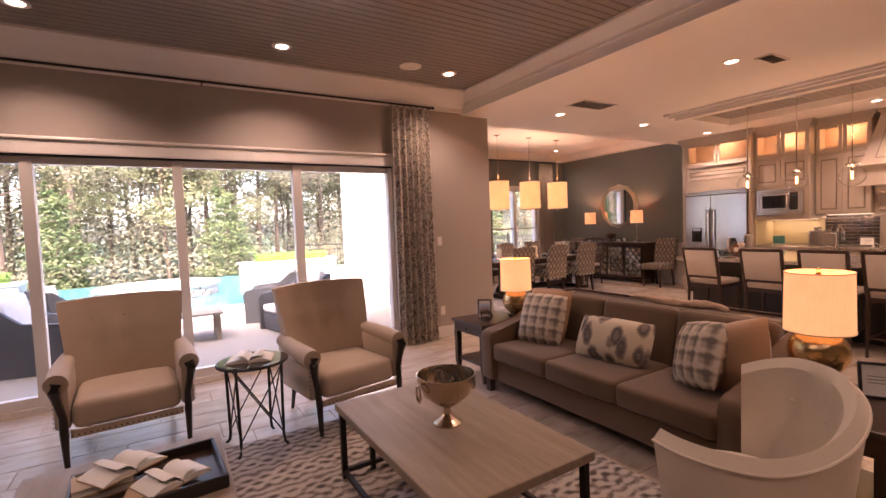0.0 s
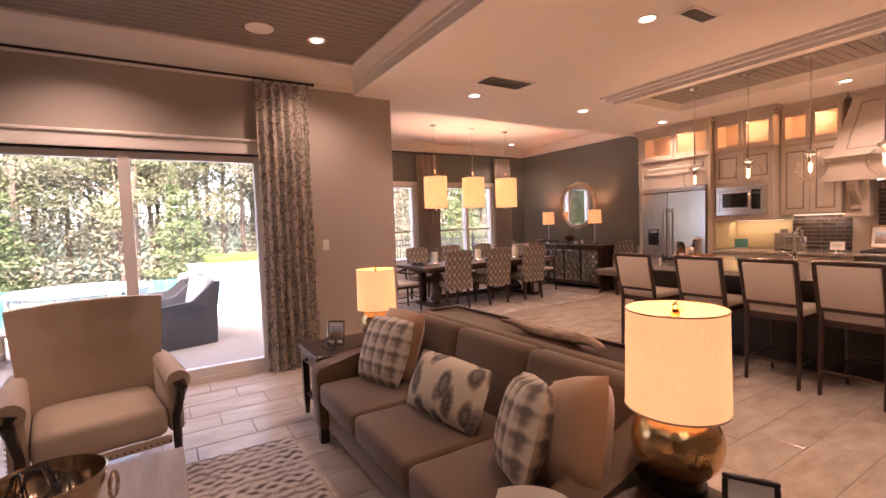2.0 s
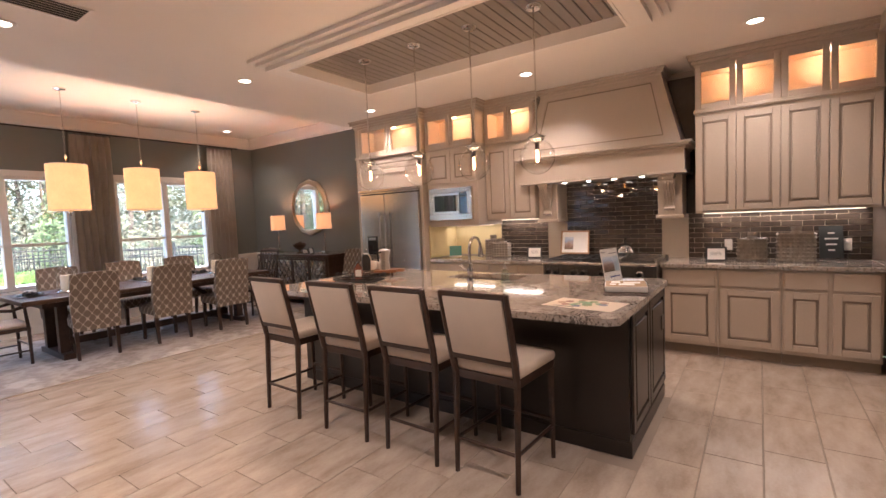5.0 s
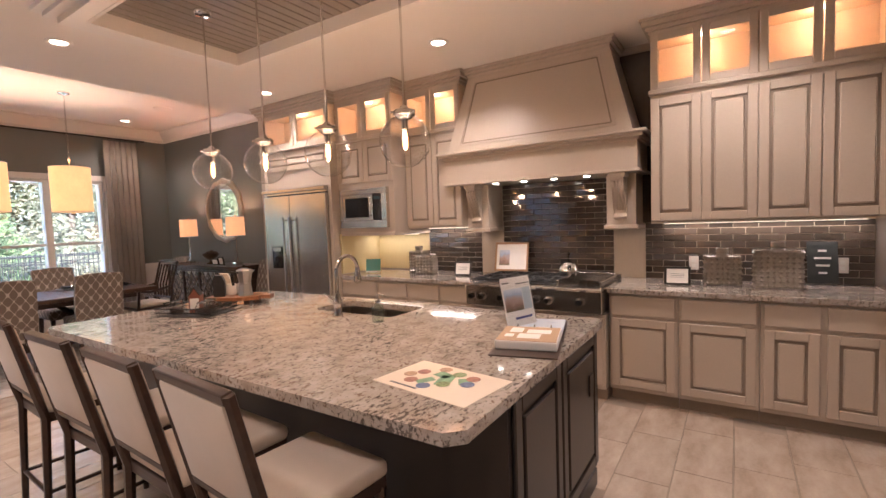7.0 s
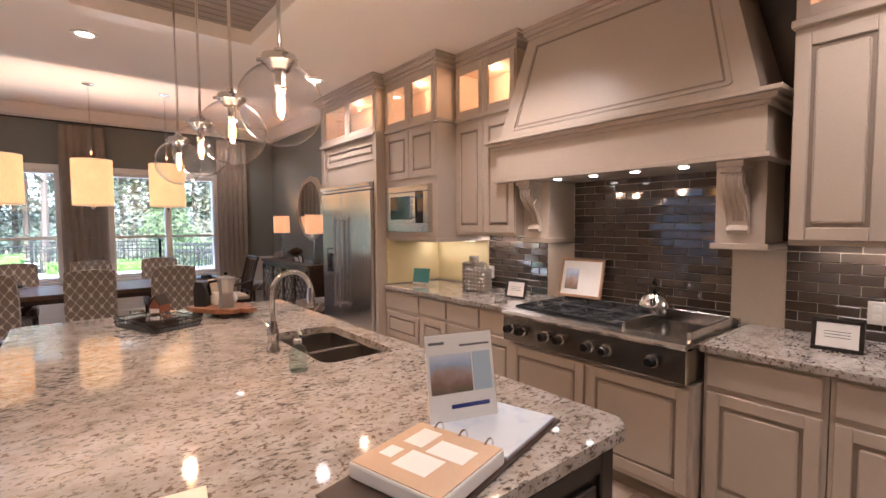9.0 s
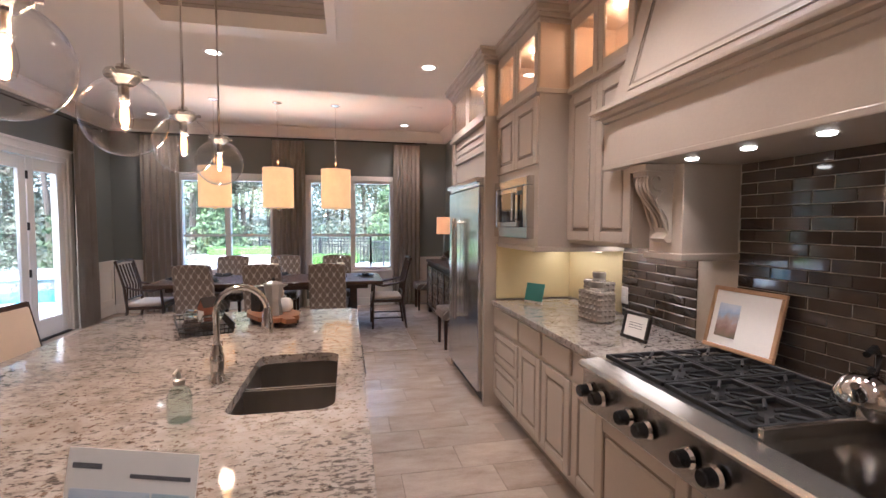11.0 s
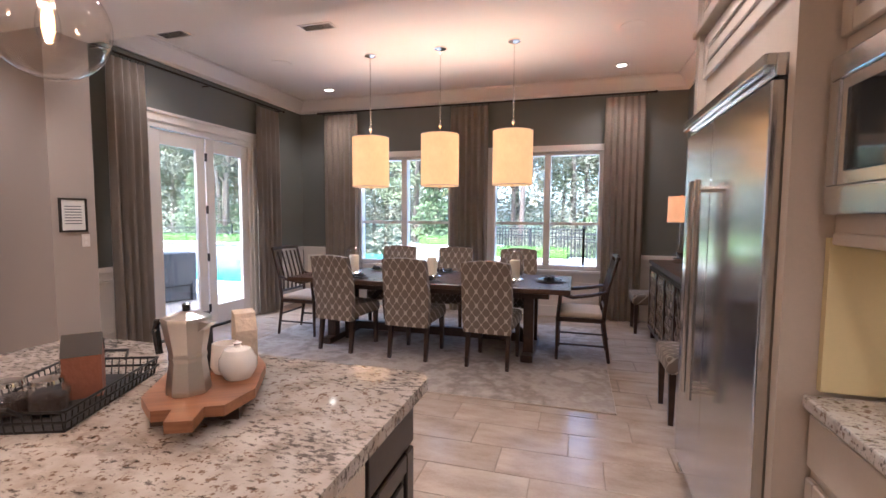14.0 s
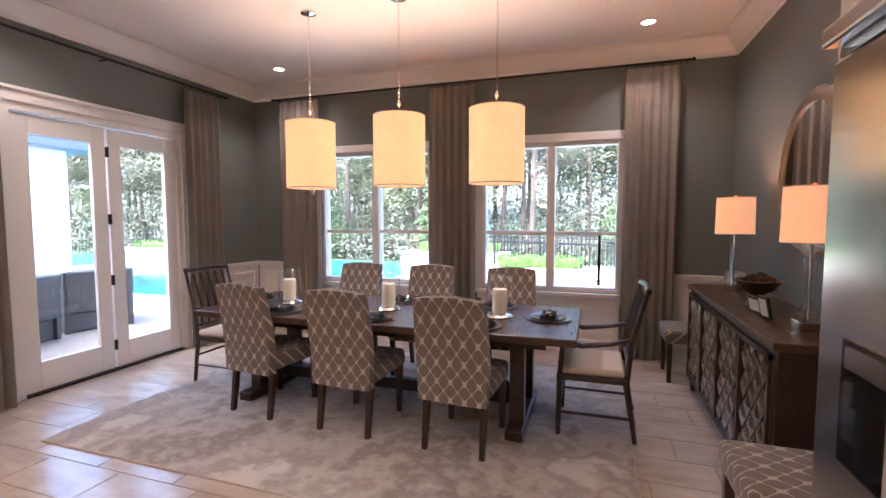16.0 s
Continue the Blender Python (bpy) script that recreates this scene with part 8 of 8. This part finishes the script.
# ---- things on the counters ----
def canister(m, w, d, h):
    c = thing("square_canister", m, "grey ceramic canister with a diamond textured body and lid", "canister", "textured canisters on the counter")
    mat = plain("grey glazed ceramic", (0.29, 0.25, 0.205), 0.16, vary=0.12, coat=0.4) if "grey glazed ceramic" not in bpy.data.materials else bpy.data.materials["grey glazed ceramic"]
    part("body", B(-w / 2 + 0.004, -d / 2 + 0.004, 0, w / 2 - 0.004, d / 2 - 0.004, h, r=0.012), mat, c)
    bm = bmesh.new()
    nz = round(h / 0.036)
    for fx, (ax, ln, off) in enumerate((("x", d, w / 2), ("x", d, -w / 2), ("y", w, d / 2), ("y", w, -d / 2))):
        nn = round(ln / 0.036)
        for i in range(nn):
            for j in range(nz):
                u = -ln / 2 + ln * (i + 0.5 + 0.0) / nn
                z = h * (j + 0.5) / nz
                if z > h - 0.01:
                    continue
                s = math.copysign(1, off)
                e = ln / nn * 0.49
                e2 = h / nz * 0.49
                o = off - s * 0.005
                p = [(u - e, z), (u, z - e2), (u + e, z), (u, z + e2)]
                vs = [bm.verts.new((o, a, b) if ax == "x" else (a, o, b)) for a, b in p]
                tip = bm.verts.new((off + s * 0.008, u, z) if ax == "x" else (u, off + s * 0.008, z))
                for q in range(4):
                    bm.faces.new((vs[q], vs[(q + 1) % 4], tip))
    part("diamond_relief", bm, mat, c, "raised diamond relief")
    part("shoulder", Lt([(0, h), (0.05, h), (0.045, h + 0.012), (0.036, h + 0.016), (0.036, h + 0.02), (0, h + 0.02)], 24), mat, c, smooth=True)
    part("lid", Lt([(0, h + 0.02), (0.044, h + 0.02), (0.046, h + 0.026), (0.046, h + 0.055), (0.042, h + 0.06), (0, h + 0.06)], 28), mat, c, "round lid", True)
    return c


canister(pose(9.20, 2.93, IZ, 0, 0, 8), 0.13, 0.23, 0.20)
canister(pose(9.33, 3.12, IZ, 0, 0, 4), 0.12, 0.22, 0.24)
canister(pose(9.25, 0.13, IZ, 0, 0, 6), 0.15, 0.25, 0.23)
canister(pose(9.20, -0.22, IZ, 0, 0, -4), 0.16, 0.30, 0.28)
photo_frame(pose(9.13, 2.43, IZ, -14, 0, -82), 0.19, 0.15, M_BLACK, "small black framed card on the granite counter", border=0.018)
photo_frame(pose(9.10, 0.43, IZ, -14, 0, -86), 0.19, 0.15, M_BLACK, "small black framed card on the granite counter", border=0.018)
photo_frame(pose(9.345, 1.98, 0.953, -14, 0, -86), 0.36, 0.30, M_PICWOOD, "light wood framed photograph leaning behind the range", (-0.13, 0.06, -0.02, 0.22), 0.02, False)
tl = thing("tablet_stand_card", pose(9.02, 3.56, IZ, -16, 0, -60), "teal printed card on a small wire easel", "sign")
part("card", B(-0.085, -0.002, 0.02, 0.085, 0.002, 0.17), plain("teal print", (0.07, 0.30, 0.27), 0.35, vary=0.08), tl)
part("white_base", B(-0.085, -0.003, 0.012, 0.085, 0.003, 0.03), M_PAPER, tl)
for s in (-1, 1):
    part("easel_wire", T([(s * 0.05, -0.03, 0.0), (s * 0.05, -0.028, 0.012), (s * 0.05, 0.005, 0.012), (s * 0.02, 0.05, 0.11)], 0.003, 6), M_DARKMETAL, tl)
ch = thing("chalk_sign", pose(9.36, -0.50, IZ, -12, 0, -86), "dark slate sign with pale lettering on an easel", "sign")
part("slate", B(-0.09, -0.004, 0.02, 0.09, 0.004, 0.33), plain("dark slate", (0.035, 0.04, 0.04), 0.5, vary=0.15), ch)
for k, w in enumerate((0.05, 0.10, 0.08, 0.05)):
    part("lettering", B(-w / 2, -0.0055, 0.09 + 0.055 * (3 - k), w / 2, -0.004, 0.105 + 0.055 * (3 - k)), M_PAPER, ch)
part("easel", T([(-0.06, -0.03, 0.0), (-0.05, 0.01, 0.03), (0.05, 0.01, 0.03), (0.06, -0.03, 0.0)], 0.005, 6), M_IRON, ch)
kt = thing("kettle", pose(9.20, 1.33, 0.953, 0, 0, 200), "polished chrome whistling kettle with a black handle on the grate", "kettle")
part("body", Lt([(0, 0), (0.085, 0), (0.095, 0.02), (0.092, 0.06), (0.07, 0.105), (0.045, 0.125), (0.03, 0.13), (0, 0.13)], 32), M_CHROME, kt, smooth=True)
part("lid_knob", Lt([(0, 0.128), (0.006, 0.13), (0.012, 0.145), (0, 0.152)], 12), M_KNOB, kt)
part("spout", T([(0.07, 0, 0.06), (0.11, 0, 0.10), (0.135, 0, 0.115)], [0.022, 0.016, 0.012], 10), M_CHROME, kt, smooth=True)
part("handle", T([(-0.055, 0, 0.11), (-0.075, 0, 0.17), (-0.02, 0, 0.205), (0.05, 0, 0.195)], [0.006, 0.008, 0.012, 0.010], 8), M_KNOB, kt, "black curved handle", True)

# ---- outside ----
M_CONC = plain("pale patio concrete", (0.66, 0.62, 0.57), 0.8, vary=0.06, big=0.6, fine=30)
M_GRASS = plain("lawn grass", (0.05, 0.085, 0.03), 0.9, vary=0.35, big=0.5, fine=60, relief=0.6)
M_STONE = plain("stacked ledge stone", (0.42, 0.35, 0.29), 0.85, vary=0.25, big=5, fine=30, relief=0.5, random_piece=0.4)
M_STUCCO = plain("white stucco", (0.80, 0.79, 0.76), 0.85, vary=0.03, fine=90, relief=0.15)
structure("ground", B(-400, -300, -0.9, 400, 500, -0.62), M_GRASS, "green lawn reaching the horizon")
structure("lawn", B(-30, 19.0, -0.62, 40, 21.0, -0.25), M_GRASS, "lawn behind the pool")
structure("pavement_side", B(4.6, 9.6, -0.62, 16, 14.5, -0.16), M_CONC, "pale concrete terrace beside the dining room")
bm = bmesh.new()
for a in ((-14, YS + 0.18, 3.49, 10.4), (3.49, YB + 0.18, 4.6, 14.5), (3.4, 14.5, 16, 19.0), (4.6, YB + 0.18, 12, 9.6)):
    box(bm, a[0], a[1], -0.62, a[2], a[3], -0.03)
structure("pavement", bm, M_CONC, "pale concrete patio round the pool")


def water():
    m, N, L, Bs = nodes_of("blue pool water")
    co = coords(N, L, (1, 1, 1), True)
    n = noise_tex(N, L, co, 1.3, 3)
    L.new(ramp(N, L, n, [(0.3, (0.03, 0.22, 0.33)), (0.7, (0.06, 0.34, 0.44))]), Bs.inputs["Base Color"])
    Bs.inputs["Roughness"].default_value = 0.05
    L.new(bump(N, L, noise_tex(N, L, co, 7, 3), 0.12, 0.03), Bs.inputs["Normal"])
    return m


M_WATER = water()
structure("water", B(-14, 10.4, -0.62, 3.4, 18.9, -0.11), M_WATER, "clear blue swimming pool water")
bm = bmesh.new()
box(bm, -14, 10.3, -0.62, 3.4, 10.46, -0.015, r=0.01)
box(bm, 3.3, 10.46, -0.62, 3.46, 18.9, -0.015, r=0.01)
structure("pool_coping", bm, M_CONC, "pale stone pool coping")


def stone_wall(parent, x0, x1, y, z0, z1):
    z, k = z0, 0
    rr = random.Random(3)
    while z < z1 - 0.02:
        x = x0
        while x < x1:
            w = rr.uniform(0.18, 0.42)
            e = min(x + w, x1)
            if e - x > 0.02:
                part("stone", B(x + 0.003, y - 0.05 - rr.uniform(0, 0.02), z + 0.003, e - 0.003, y, z + 0.077, r=0.008, seg=1), M_STONE, parent)
            x = e
        z += 0.08


def leaves(bm, c, rad, n, size, rr, flat=1.0):
    """Many small leaf cards scattered in a lumpy shell."""
    for _ in range(n):
        d = Vector((rr.gauss(0, 1), rr.gauss(0, 1), rr.gauss(0, 1))).normalized()
        q = rr.uniform(0.45, 1.0) ** 0.6
        p = Vector(c) + Vector((d.x * rad[0], d.y * rad[1], d.z * rad[2])) * q
        a = Vector((rr.gauss(0, 1), rr.gauss(0, 1), rr.gauss(0, 0.6))).normalized()
        b = a.orthogonal().normalized()
        s = size * rr.uniform(0.6, 1.4)
        vs = [bm.verts.new(p + a * s * u + b * s * 0.5 * v) for u, v in ((-1, 0), (0, -1), (1, 0), (0, 1))]
        bm.faces.new(vs)


def leaf_mat(name, c1, c2):
    m, N, L, Bs = nodes_of(name)
    g = N.new("ShaderNodeNewGeometry")
    L.new(ramp(N, L, g.outputs["Random Per Island"], [(0.0, c1), (1.0, c2)]), Bs.inputs["Base Color"])
    Bs.inputs["Roughness"].default_value = 0.6
    Bs.inputs["Subsurface Weight"].default_value = 0.0
    Bs.inputs["Transmission Weight"].default_value = 0.0
    return m


M_HEDGE = leaf_mat("bright hedge leaves", (0.05, 0.12, 0.015), (0.15, 0.26, 0.04))
M_LEAFS = [leaf_mat("spring leaves", (0.10, 0.118, 0.05), (0.225, 0.24, 0.12)), leaf_mat("dark evergreen leaves", (0.06, 0.08, 0.045), (0.14, 0.165, 0.10)), leaf_mat("olive leaves", (0.10, 0.10, 0.06), (0.22, 0.21, 0.135)), leaf_mat("young evergreen leaves", (0.035, 0.065, 0.02), (0.115, 0.15, 0.052))]
M_BARK = plain("grey brown bark", (0.15, 0.11, 0.085), 0.9, vary=0.3, big=3, fine=30, stretch=(1, 1, 0.2), relief=0.8)


def planter(x0, x1, y0, y1, h):
    p = thing("planter_wall", pose(0, 0, 0), "raised stacked stone planter with a pale cap by the pool", "planter")
    part("core", B(x0, y0, -0.62, x1, y1, h - 0.06), M_STONE, p)
    stone_wall(p, x0, x1, y0, -0.15, h - 0.06)
    part("cap", B(x0 - 0.05, y0 - 0.12, h - 0.06, x1 + 0.05, y1 + 0.05, h, r=0.012), M_CONC, p, "pale stone cap")
    hd_ = thing("hedge", pose(0, 0, 0), "clipped bright green hedge in a stone planter", "hedge")
    bm = bmesh.new()
    rr = random.Random(11)
    n = int((x1 - x0) * 900)
    for _ in range(n):
        q = Vector((rr.uniform(x0 + 0.5, x1 - 0.25), rr.uniform(y0 + 0.2, y1 - 0.15), h + rr.uniform(-0.02, 0.30)))
        a = Vector((rr.gauss(0, 1), rr.gauss(0, 1), rr.gauss(0, 1))).normalized()
        b = a.orthogonal().normalized()
        s = rr.uniform(0.02, 0.045)
        bm.faces.new([bm.verts.new(q + a * s * u + b * s * 0.6 * v) for u, v in ((-1, 0), (0, -1), (1, 0), (0, 1))])
    part("foliage", bm, M_HEDGE, hd_)
    part("core", B(x0 + 0.55, y0 + 0.25, h, x1 - 0.3, y1 - 0.2, h + 0.24, r=0.04), M_HEDGE, hd_)


planter(2.2, 5.6, 17.4, 18.3, 0.42)
planter(-9.5, -3.6, 16.6, 17.4, 0.38)
planter(5.4, 8.2, 14.6, 15.4, 0.30)
spa = thing("spa", pose(-0.3, 14.3, 0), "round raised stone spa set in the pool", "spa")
part("shell", Lt([(1.35, -0.55), (1.35, 0.16), (1.15, 0.16), (1.15, 0.06), (0, 0.06), (0, -0.55)], 48), M_STONE, spa)
bm = bmesh.new()
rr = random.Random(5)
for ring in range(4):
    a = rr.uniform(0, 1)
    while a < 2 * math.pi + 0.5:
        w = rr.uniform(0.12, 0.28)
        m_ = pose(1.37 * math.cos(a), 1.37 * math.sin(a), -0.16 + ring * 0.08, 0, 0, math.degrees(a))
        part("stone", B(-0.03, -w * 0.64, 0, 0.02 + rr.uniform(0, 0.02), w * 0.64, 0.075, r=0.008, seg=1, m=m_), M_STONE, spa)
        a += w
bm.free()
part("cap", Lt([(1.12, 0.16), (1.46, 0.16), (1.47, 0.19), (1.44, 0.22), (1.12, 0.22), (1.12, 0.16)], 48), M_CONC, spa, "pale stone rim", True)
part("spa_water", Lt([(0, 0.125), (1.13, 0.125), (1.13, 0.12), (0, 0.12)], 40), M_WATER, spa, "blue spa water")

# house parts outside
structure("column", B(3.12, 8.85, -0.03, XL - 0.2, YB + 0.18, 3.4), M_STUCCO, "white stucco patio column")
structure("wall_outside", B(XL - 0.20, YD + 0.0, -0.03, XL - 0.181, FD[0] - 0.05, 3.4), M_STUCCO, "white stucco outside wall")
structure("wall_outside_b", B(XL - 0.20, FD[1] + 0.05, -0.03, XL - 0.181, YB + 0.18, 3.4), M_STUCCO, "white stucco outside wall")
structure("wall_outside_c", B(WX0, YS + 0.181, SLZ, XL - 0.2, YS + 0.2, 3.4), M_STUCCO, "white stucco outside wall")
bm = bmesh.new()
box(bm, WX0 - 0.6, WY0 - 0.6, 3.42, XR + 0.6, YS + 0.4, 3.6)
box(bm, XL - 0.4, YS + 0.4, 3.42, XR + 0.6, YB + 0.5, 3.6)
structure("roof_slab", bm, plain("grey shingle roof", (0.12, 0.11, 0.11), 0.9, vary=0.2), "grey roof over the house")
hw = thing("house_wing", pose(0, 0, 0), "white stucco house wing with a grey roof eave", "house")
part("wall", B(-9.0, 5.3, -0.1, -3.3, 11.0, 3.05), M_STUCCO, hw)
part("eave", B(-9.5, 4.9, 3.05, -2.8, 11.6, 3.22, r=0.02), plain("grey eave paint", (0.20, 0.20, 0.21), 0.6), hw, "grey eave and gutter")
part("roof", P([(-9.5, 3.22), (-2.8, 3.22), (-5.6, 4.6), (-6.7, 4.6)], "y", 4.9, 11.6), bpy.data.materials["grey shingle roof"], hw)
wn_ = part("window", B(-3.32, 8.7, 0.9, -3.27, 9.6, 2.3), M_WHITE, hw, "white framed window")
part("pane", B(-3.275, 8.77, 0.97, -3.262, 9.53, 2.23), plain("dark teal window glass", (0.05, 0.09, 0.10), 0.08), wn_)


def patio_chair(m):
    c = thing("patio_armchair", m, "dark wicker patio armchair with a pale grey cushion", "patio chair", "wicker chairs on the patio")
    M_WICK = bpy.data.materials.get("dark grey wicker") or plain("dark grey wicker", (0.06, 0.06, 0.065), 0.6, vary=0.3, fine=120, relief=0.8)
    M_OUT = bpy.data.materials.get("pale outdoor cushion") or cloth("pale outdoor cushion", (0.55, 0.53, 0.50))
    part("base", B(-0.34, -0.34, 0.03, 0.34, 0.34, 0.30, r=0.03), M_WICK, c)
    for s in (-1, 1):
        poly = [(-0.38, 0.03), (-0.40, 0.52), (-0.36, 0.58), (0.10, 0.62), (0.36, 0.84), (0.42, 0.84), (0.38, 0.03)]
        part("arm", P(poly, "x", s * 0.36 - 0.03, s * 0.36 + 0.03), M_WICK, c)
    bm = bmesh.new()
    box(bm, -0.36, -0.03, 0, 0.36, 0.04, 0.56, r=0.02, m=pose(0, 0.34, 0.30, -10))
    part("back", bm, M_WICK, c)
    bm = bmesh.new()
    box(bm, -0.31, -0.36, 0.30, 0.31, 0.28, 0.42, r=0.04, seg=3)
    part("seat_cushion", bm, M_OUT, c, "pale grey cushion", True)
    bm = bmesh.new()
    box(bm, -0.31, -0.06, 0.0, 0.31, 0.06, 0.50, r=0.045, seg=3, m=pose(0, 0.25, 0.42, -12))
    part("back_cushion", bm, M_OUT, c, "pale grey cushion", True)
    return c


pc_ = patio_chair(pose(1.55, 7.1, -0.03, 0, 0, -75))
copy_thing(pc_, pose(1.45, 8.2, -0.03, 0, 0, -110))
copy_thing(pc_, pose(-1.35, 6.9, -0.03, 0, 0, 80))
copy_thing(pc_, pose(-1.25, 8.2, -0.03, 0, 0, 115))
ot = thing("patio_table", pose(0.1, 7.3, -0.03), "grey slatted patio coffee table", "patio table")
for i in range(8):
    part("slat", B(-0.45, -0.35 + i * 0.089, 0.40, 0.45, -0.27 + i * 0.089, 0.43), M_OAK, ot)
for s in (-1, 1):
    part("leg", B(s * 0.38 - 0.03, -0.28, 0, s * 0.38 + 0.03, -0.22, 0.40), M_OAK, ot)
    part("leg", B(s * 0.38 - 0.03, 0.22, 0, s * 0.38 + 0.03, 0.28, 0.40), M_OAK, ot)
    part("brace", B(s * 0.38 - 0.02, -0.22, 0.08, s * 0.38 + 0.02, 0.22, 0.12), M_OAK, ot)


def fence(x0, y0, x1, y1, z, name="iron_fence"):
    f = thing(name, pose(0, 0, 0), "black iron picket fence at the edge of the garden", "fence")
    a, b = Vector((x0, y0, z)), Vector((x1, y1, z))
    ln = (b - a).length
    bm = bmesh.new()
    n = int(ln / 0.11)
    for i in range(n + 1):
        p = a + (b - a) * (i / n)
        rod(bm, p, p + Vector((0, 0, 1.2)), 0.011, n=4)
    tagged(part("pickets", bm, M_IRON, f), kind="stuff")
    for h in (0.12, 0.95, 1.14):
        part("rail", R(a + Vector((0, 0, h)), b + Vector((0, 0, h)), 0.016, n=4), M_IRON, f)
    k = max(1, int(ln / 2.4))
    for i in range(k + 1):
        p = a + (b - a) * (i / k)
        part("post", B(p.x - 0.03, p.y - 0.03, z, p.x + 0.03, p.y + 0.03, z + 1.3), M_IRON, f)


fence(4.2, 19.2, 16, 15.0, -0.25)
fence(-15, 12.0, -6.2, 18.6, -0.25)
fence(8.3, 14.6, 12.5, 10.5, -0.16)
fence(5.6, 16.0, 8.3, 14.6, -0.05)

# low bushes by the windows
for x, y, s in ((7.9, 10.6, 0.5), (8.6, 10.5, 0.45), (8.3, 11.2, 0.5), (9.2, 10.8, 0.5), (6.2, 15.9, 0.4), (5.9, 10.9, 0.35)):
    bsh = thing("bush", pose(x, y, -0.16), "low bright green leafy bush outside the window", "bush", "bushes by the dining room")
    bm = bmesh.new()
    leaves(bm, (0, 0, 0.22 * s + 0.1), (s, s, 0.35), 900, 0.035, random.Random(int(x * 10)))
    part("foliage", bm, M_HEDGE, bsh)


def tree(m, h, spread, leafy, mat, seed, conifer=False, label=""):
    rr = random.Random(seed)
    t = thing("tree", m, label, "tree", "woodland trees behind the pool")
    bm = bmesh.new()
    lean = Vector((rr.uniform(-0.05, 0.05), rr.uniform(-0.05, 0.05), 1))
    pts = [lean * (h * k / 8) + Vector((rr.uniform(-0.06, 0.06) * k * 0.4, rr.uniform(-0.06, 0.06) * k * 0.4, 0)) for k in range(9)]
    tube(bm, pts, [0.02 * h * 0.55 * (1 - 0.88 * k / 8) + 0.01 for k in range(9)], 7)
    tips = []
    nb = 16 if not conifer else 8
    for k in range(nb):
        u = rr.uniform(0.30, 0.97)
        base = lean * h * u
        a = rr.uniform(0, 2 * math.pi)
        ln = spread * (1.15 - u) * rr.uniform(0.7, 1.3)
        tip = base + Vector((math.cos(a) * ln, math.sin(a) * ln, ln * rr.uniform(0.2, 0.7)))
        mid = (base + tip) / 2 + Vector((rr.uniform(-0.1, 0.1), rr.uniform(-0.1, 0.1), 0.1))
        tube(bm, [base, mid, tip], [0.02 + 0.004 * h * (1 - u), 0.018, 0.006], 5)
        for q in range(3):
            e = mid + (tip - mid) * rr.uniform(0.2, 1) + Vector((rr.gauss(0, 0.35), rr.gauss(0, 0.35), rr.uniform(0, 0.5)))
            tube(bm, [mid + (tip - mid) * rr.uniform(0, 0.8), e], [0.010, 0.004], 4)
            tips.append(e)
        tips.append(tip)
    part("trunk", bm, M_BARK, t)
    bm = bmesh.new()
    if conifer:
        for k in range(16):
            u = 0.06 + 0.92 * k / 15
            rad = (spread * (1 - u * u) * 0.85 + 0.10) * rr.uniform(0.7, 1.25)
            leaves(bm, lean * h * u + Vector((rr.uniform(-0.2, 0.2), rr.uniform(-0.2, 0.2), 0)), (rad, rad, h * 0.06), int(leafy / 16 * (1.6 - u) * rr.uniform(0.5, 1.4)), 0.075, rr)
    else:
        for c in tips:
            leaves(bm, c, (0.8 * rr.uniform(0.6, 1.4), 0.8, 0.6 * rr.uniform(0.6, 1.3)), int(leafy / len(tips)), 0.07, rr)
    part("crown", bm, mat, t)
    return t


kinds = [tree(pose(0, 24, -0.6), 8.5, 2.9, 9000, M_LEAFS[0], 1, label="spring-leaved woodland tree with a bare lower trunk"),
         tree(pose(4, 25, -0.6), 12, 3.2, 9000, M_LEAFS[2], 2, label="tall olive green woodland tree with thin limbs"),
         tree(pose(-3.5, 22.0, -0.6), 4.2, 1.25, 3800, M_LEAFS[3], 3, True, "young bushy evergreen tree at the wood's edge"),
         tree(pose(8, 27, -0.6), 14, 2.4, 4000, M_LEAFS[1], 4, label="tall pine with a long trunk and dark crown"),
         tree(pose(-8, 26, -0.6), 11, 2.8, 900, M_LEAFS[2], 5, label="nearly bare tree with fine branches")]
rr = random.Random(21)
for k in range(96):
    kind = kinds[(0, 1, 0, 3, 1, 4, 1, 3)[k % 8]]
    x = -30 + 66 * ((k * 0.618) % 1)
    y = rr.uniform(23.0, 36)
    copy_thing(kind, pose(x, y, -0.6, 0, 0, rr.uniform(0, 360)) @ Matrix.Scale(1, 4))
for x, y in ((2.2, 21.4), (-7.5, 21.5), (9.5, 20.8), (-11, 21.6), (14.6, 19.5)):
    copy_thing(kinds[2], pose(x, y, -0.5, 0, 0, rr.uniform(0, 360)))
# shrub layer that fills the wood's foot
und = new("undergrowth")
tagged(und, "tangled olive undergrowth filling the wood's edge", "undergrowth", "", "stuff")
bm = bmesh.new()
for k in range(620):
    leaves(bm, (rr.uniform(-32, 38), rr.uniform(22.5, 34), rr.uniform(-0.3, 1) + rr.random() ** 2 * 5.5), (1.3, 1.0, 0.9), 150, 0.085, rr)
for k in range(130):
    leaves(bm, (rr.uniform(-30, 34), rr.uniform(20.6, 22.4), rr.uniform(-0.3, 0.5)), (1.1, 0.7, 0.5), 130, 0.07, rr)
part("foliage", bm, M_LEAFS[2], und)
bm = bmesh.new()
for k in range(430):
    leaves(bm, (rr.uniform(-48, 54), rr.uniform(36, 43), rr.random() ** 1.25 * 11.5), (2.4, 1.2, 1.7), 130, 0.17, rr)
part("far_foliage", bm, M_LEAFS[1], und)
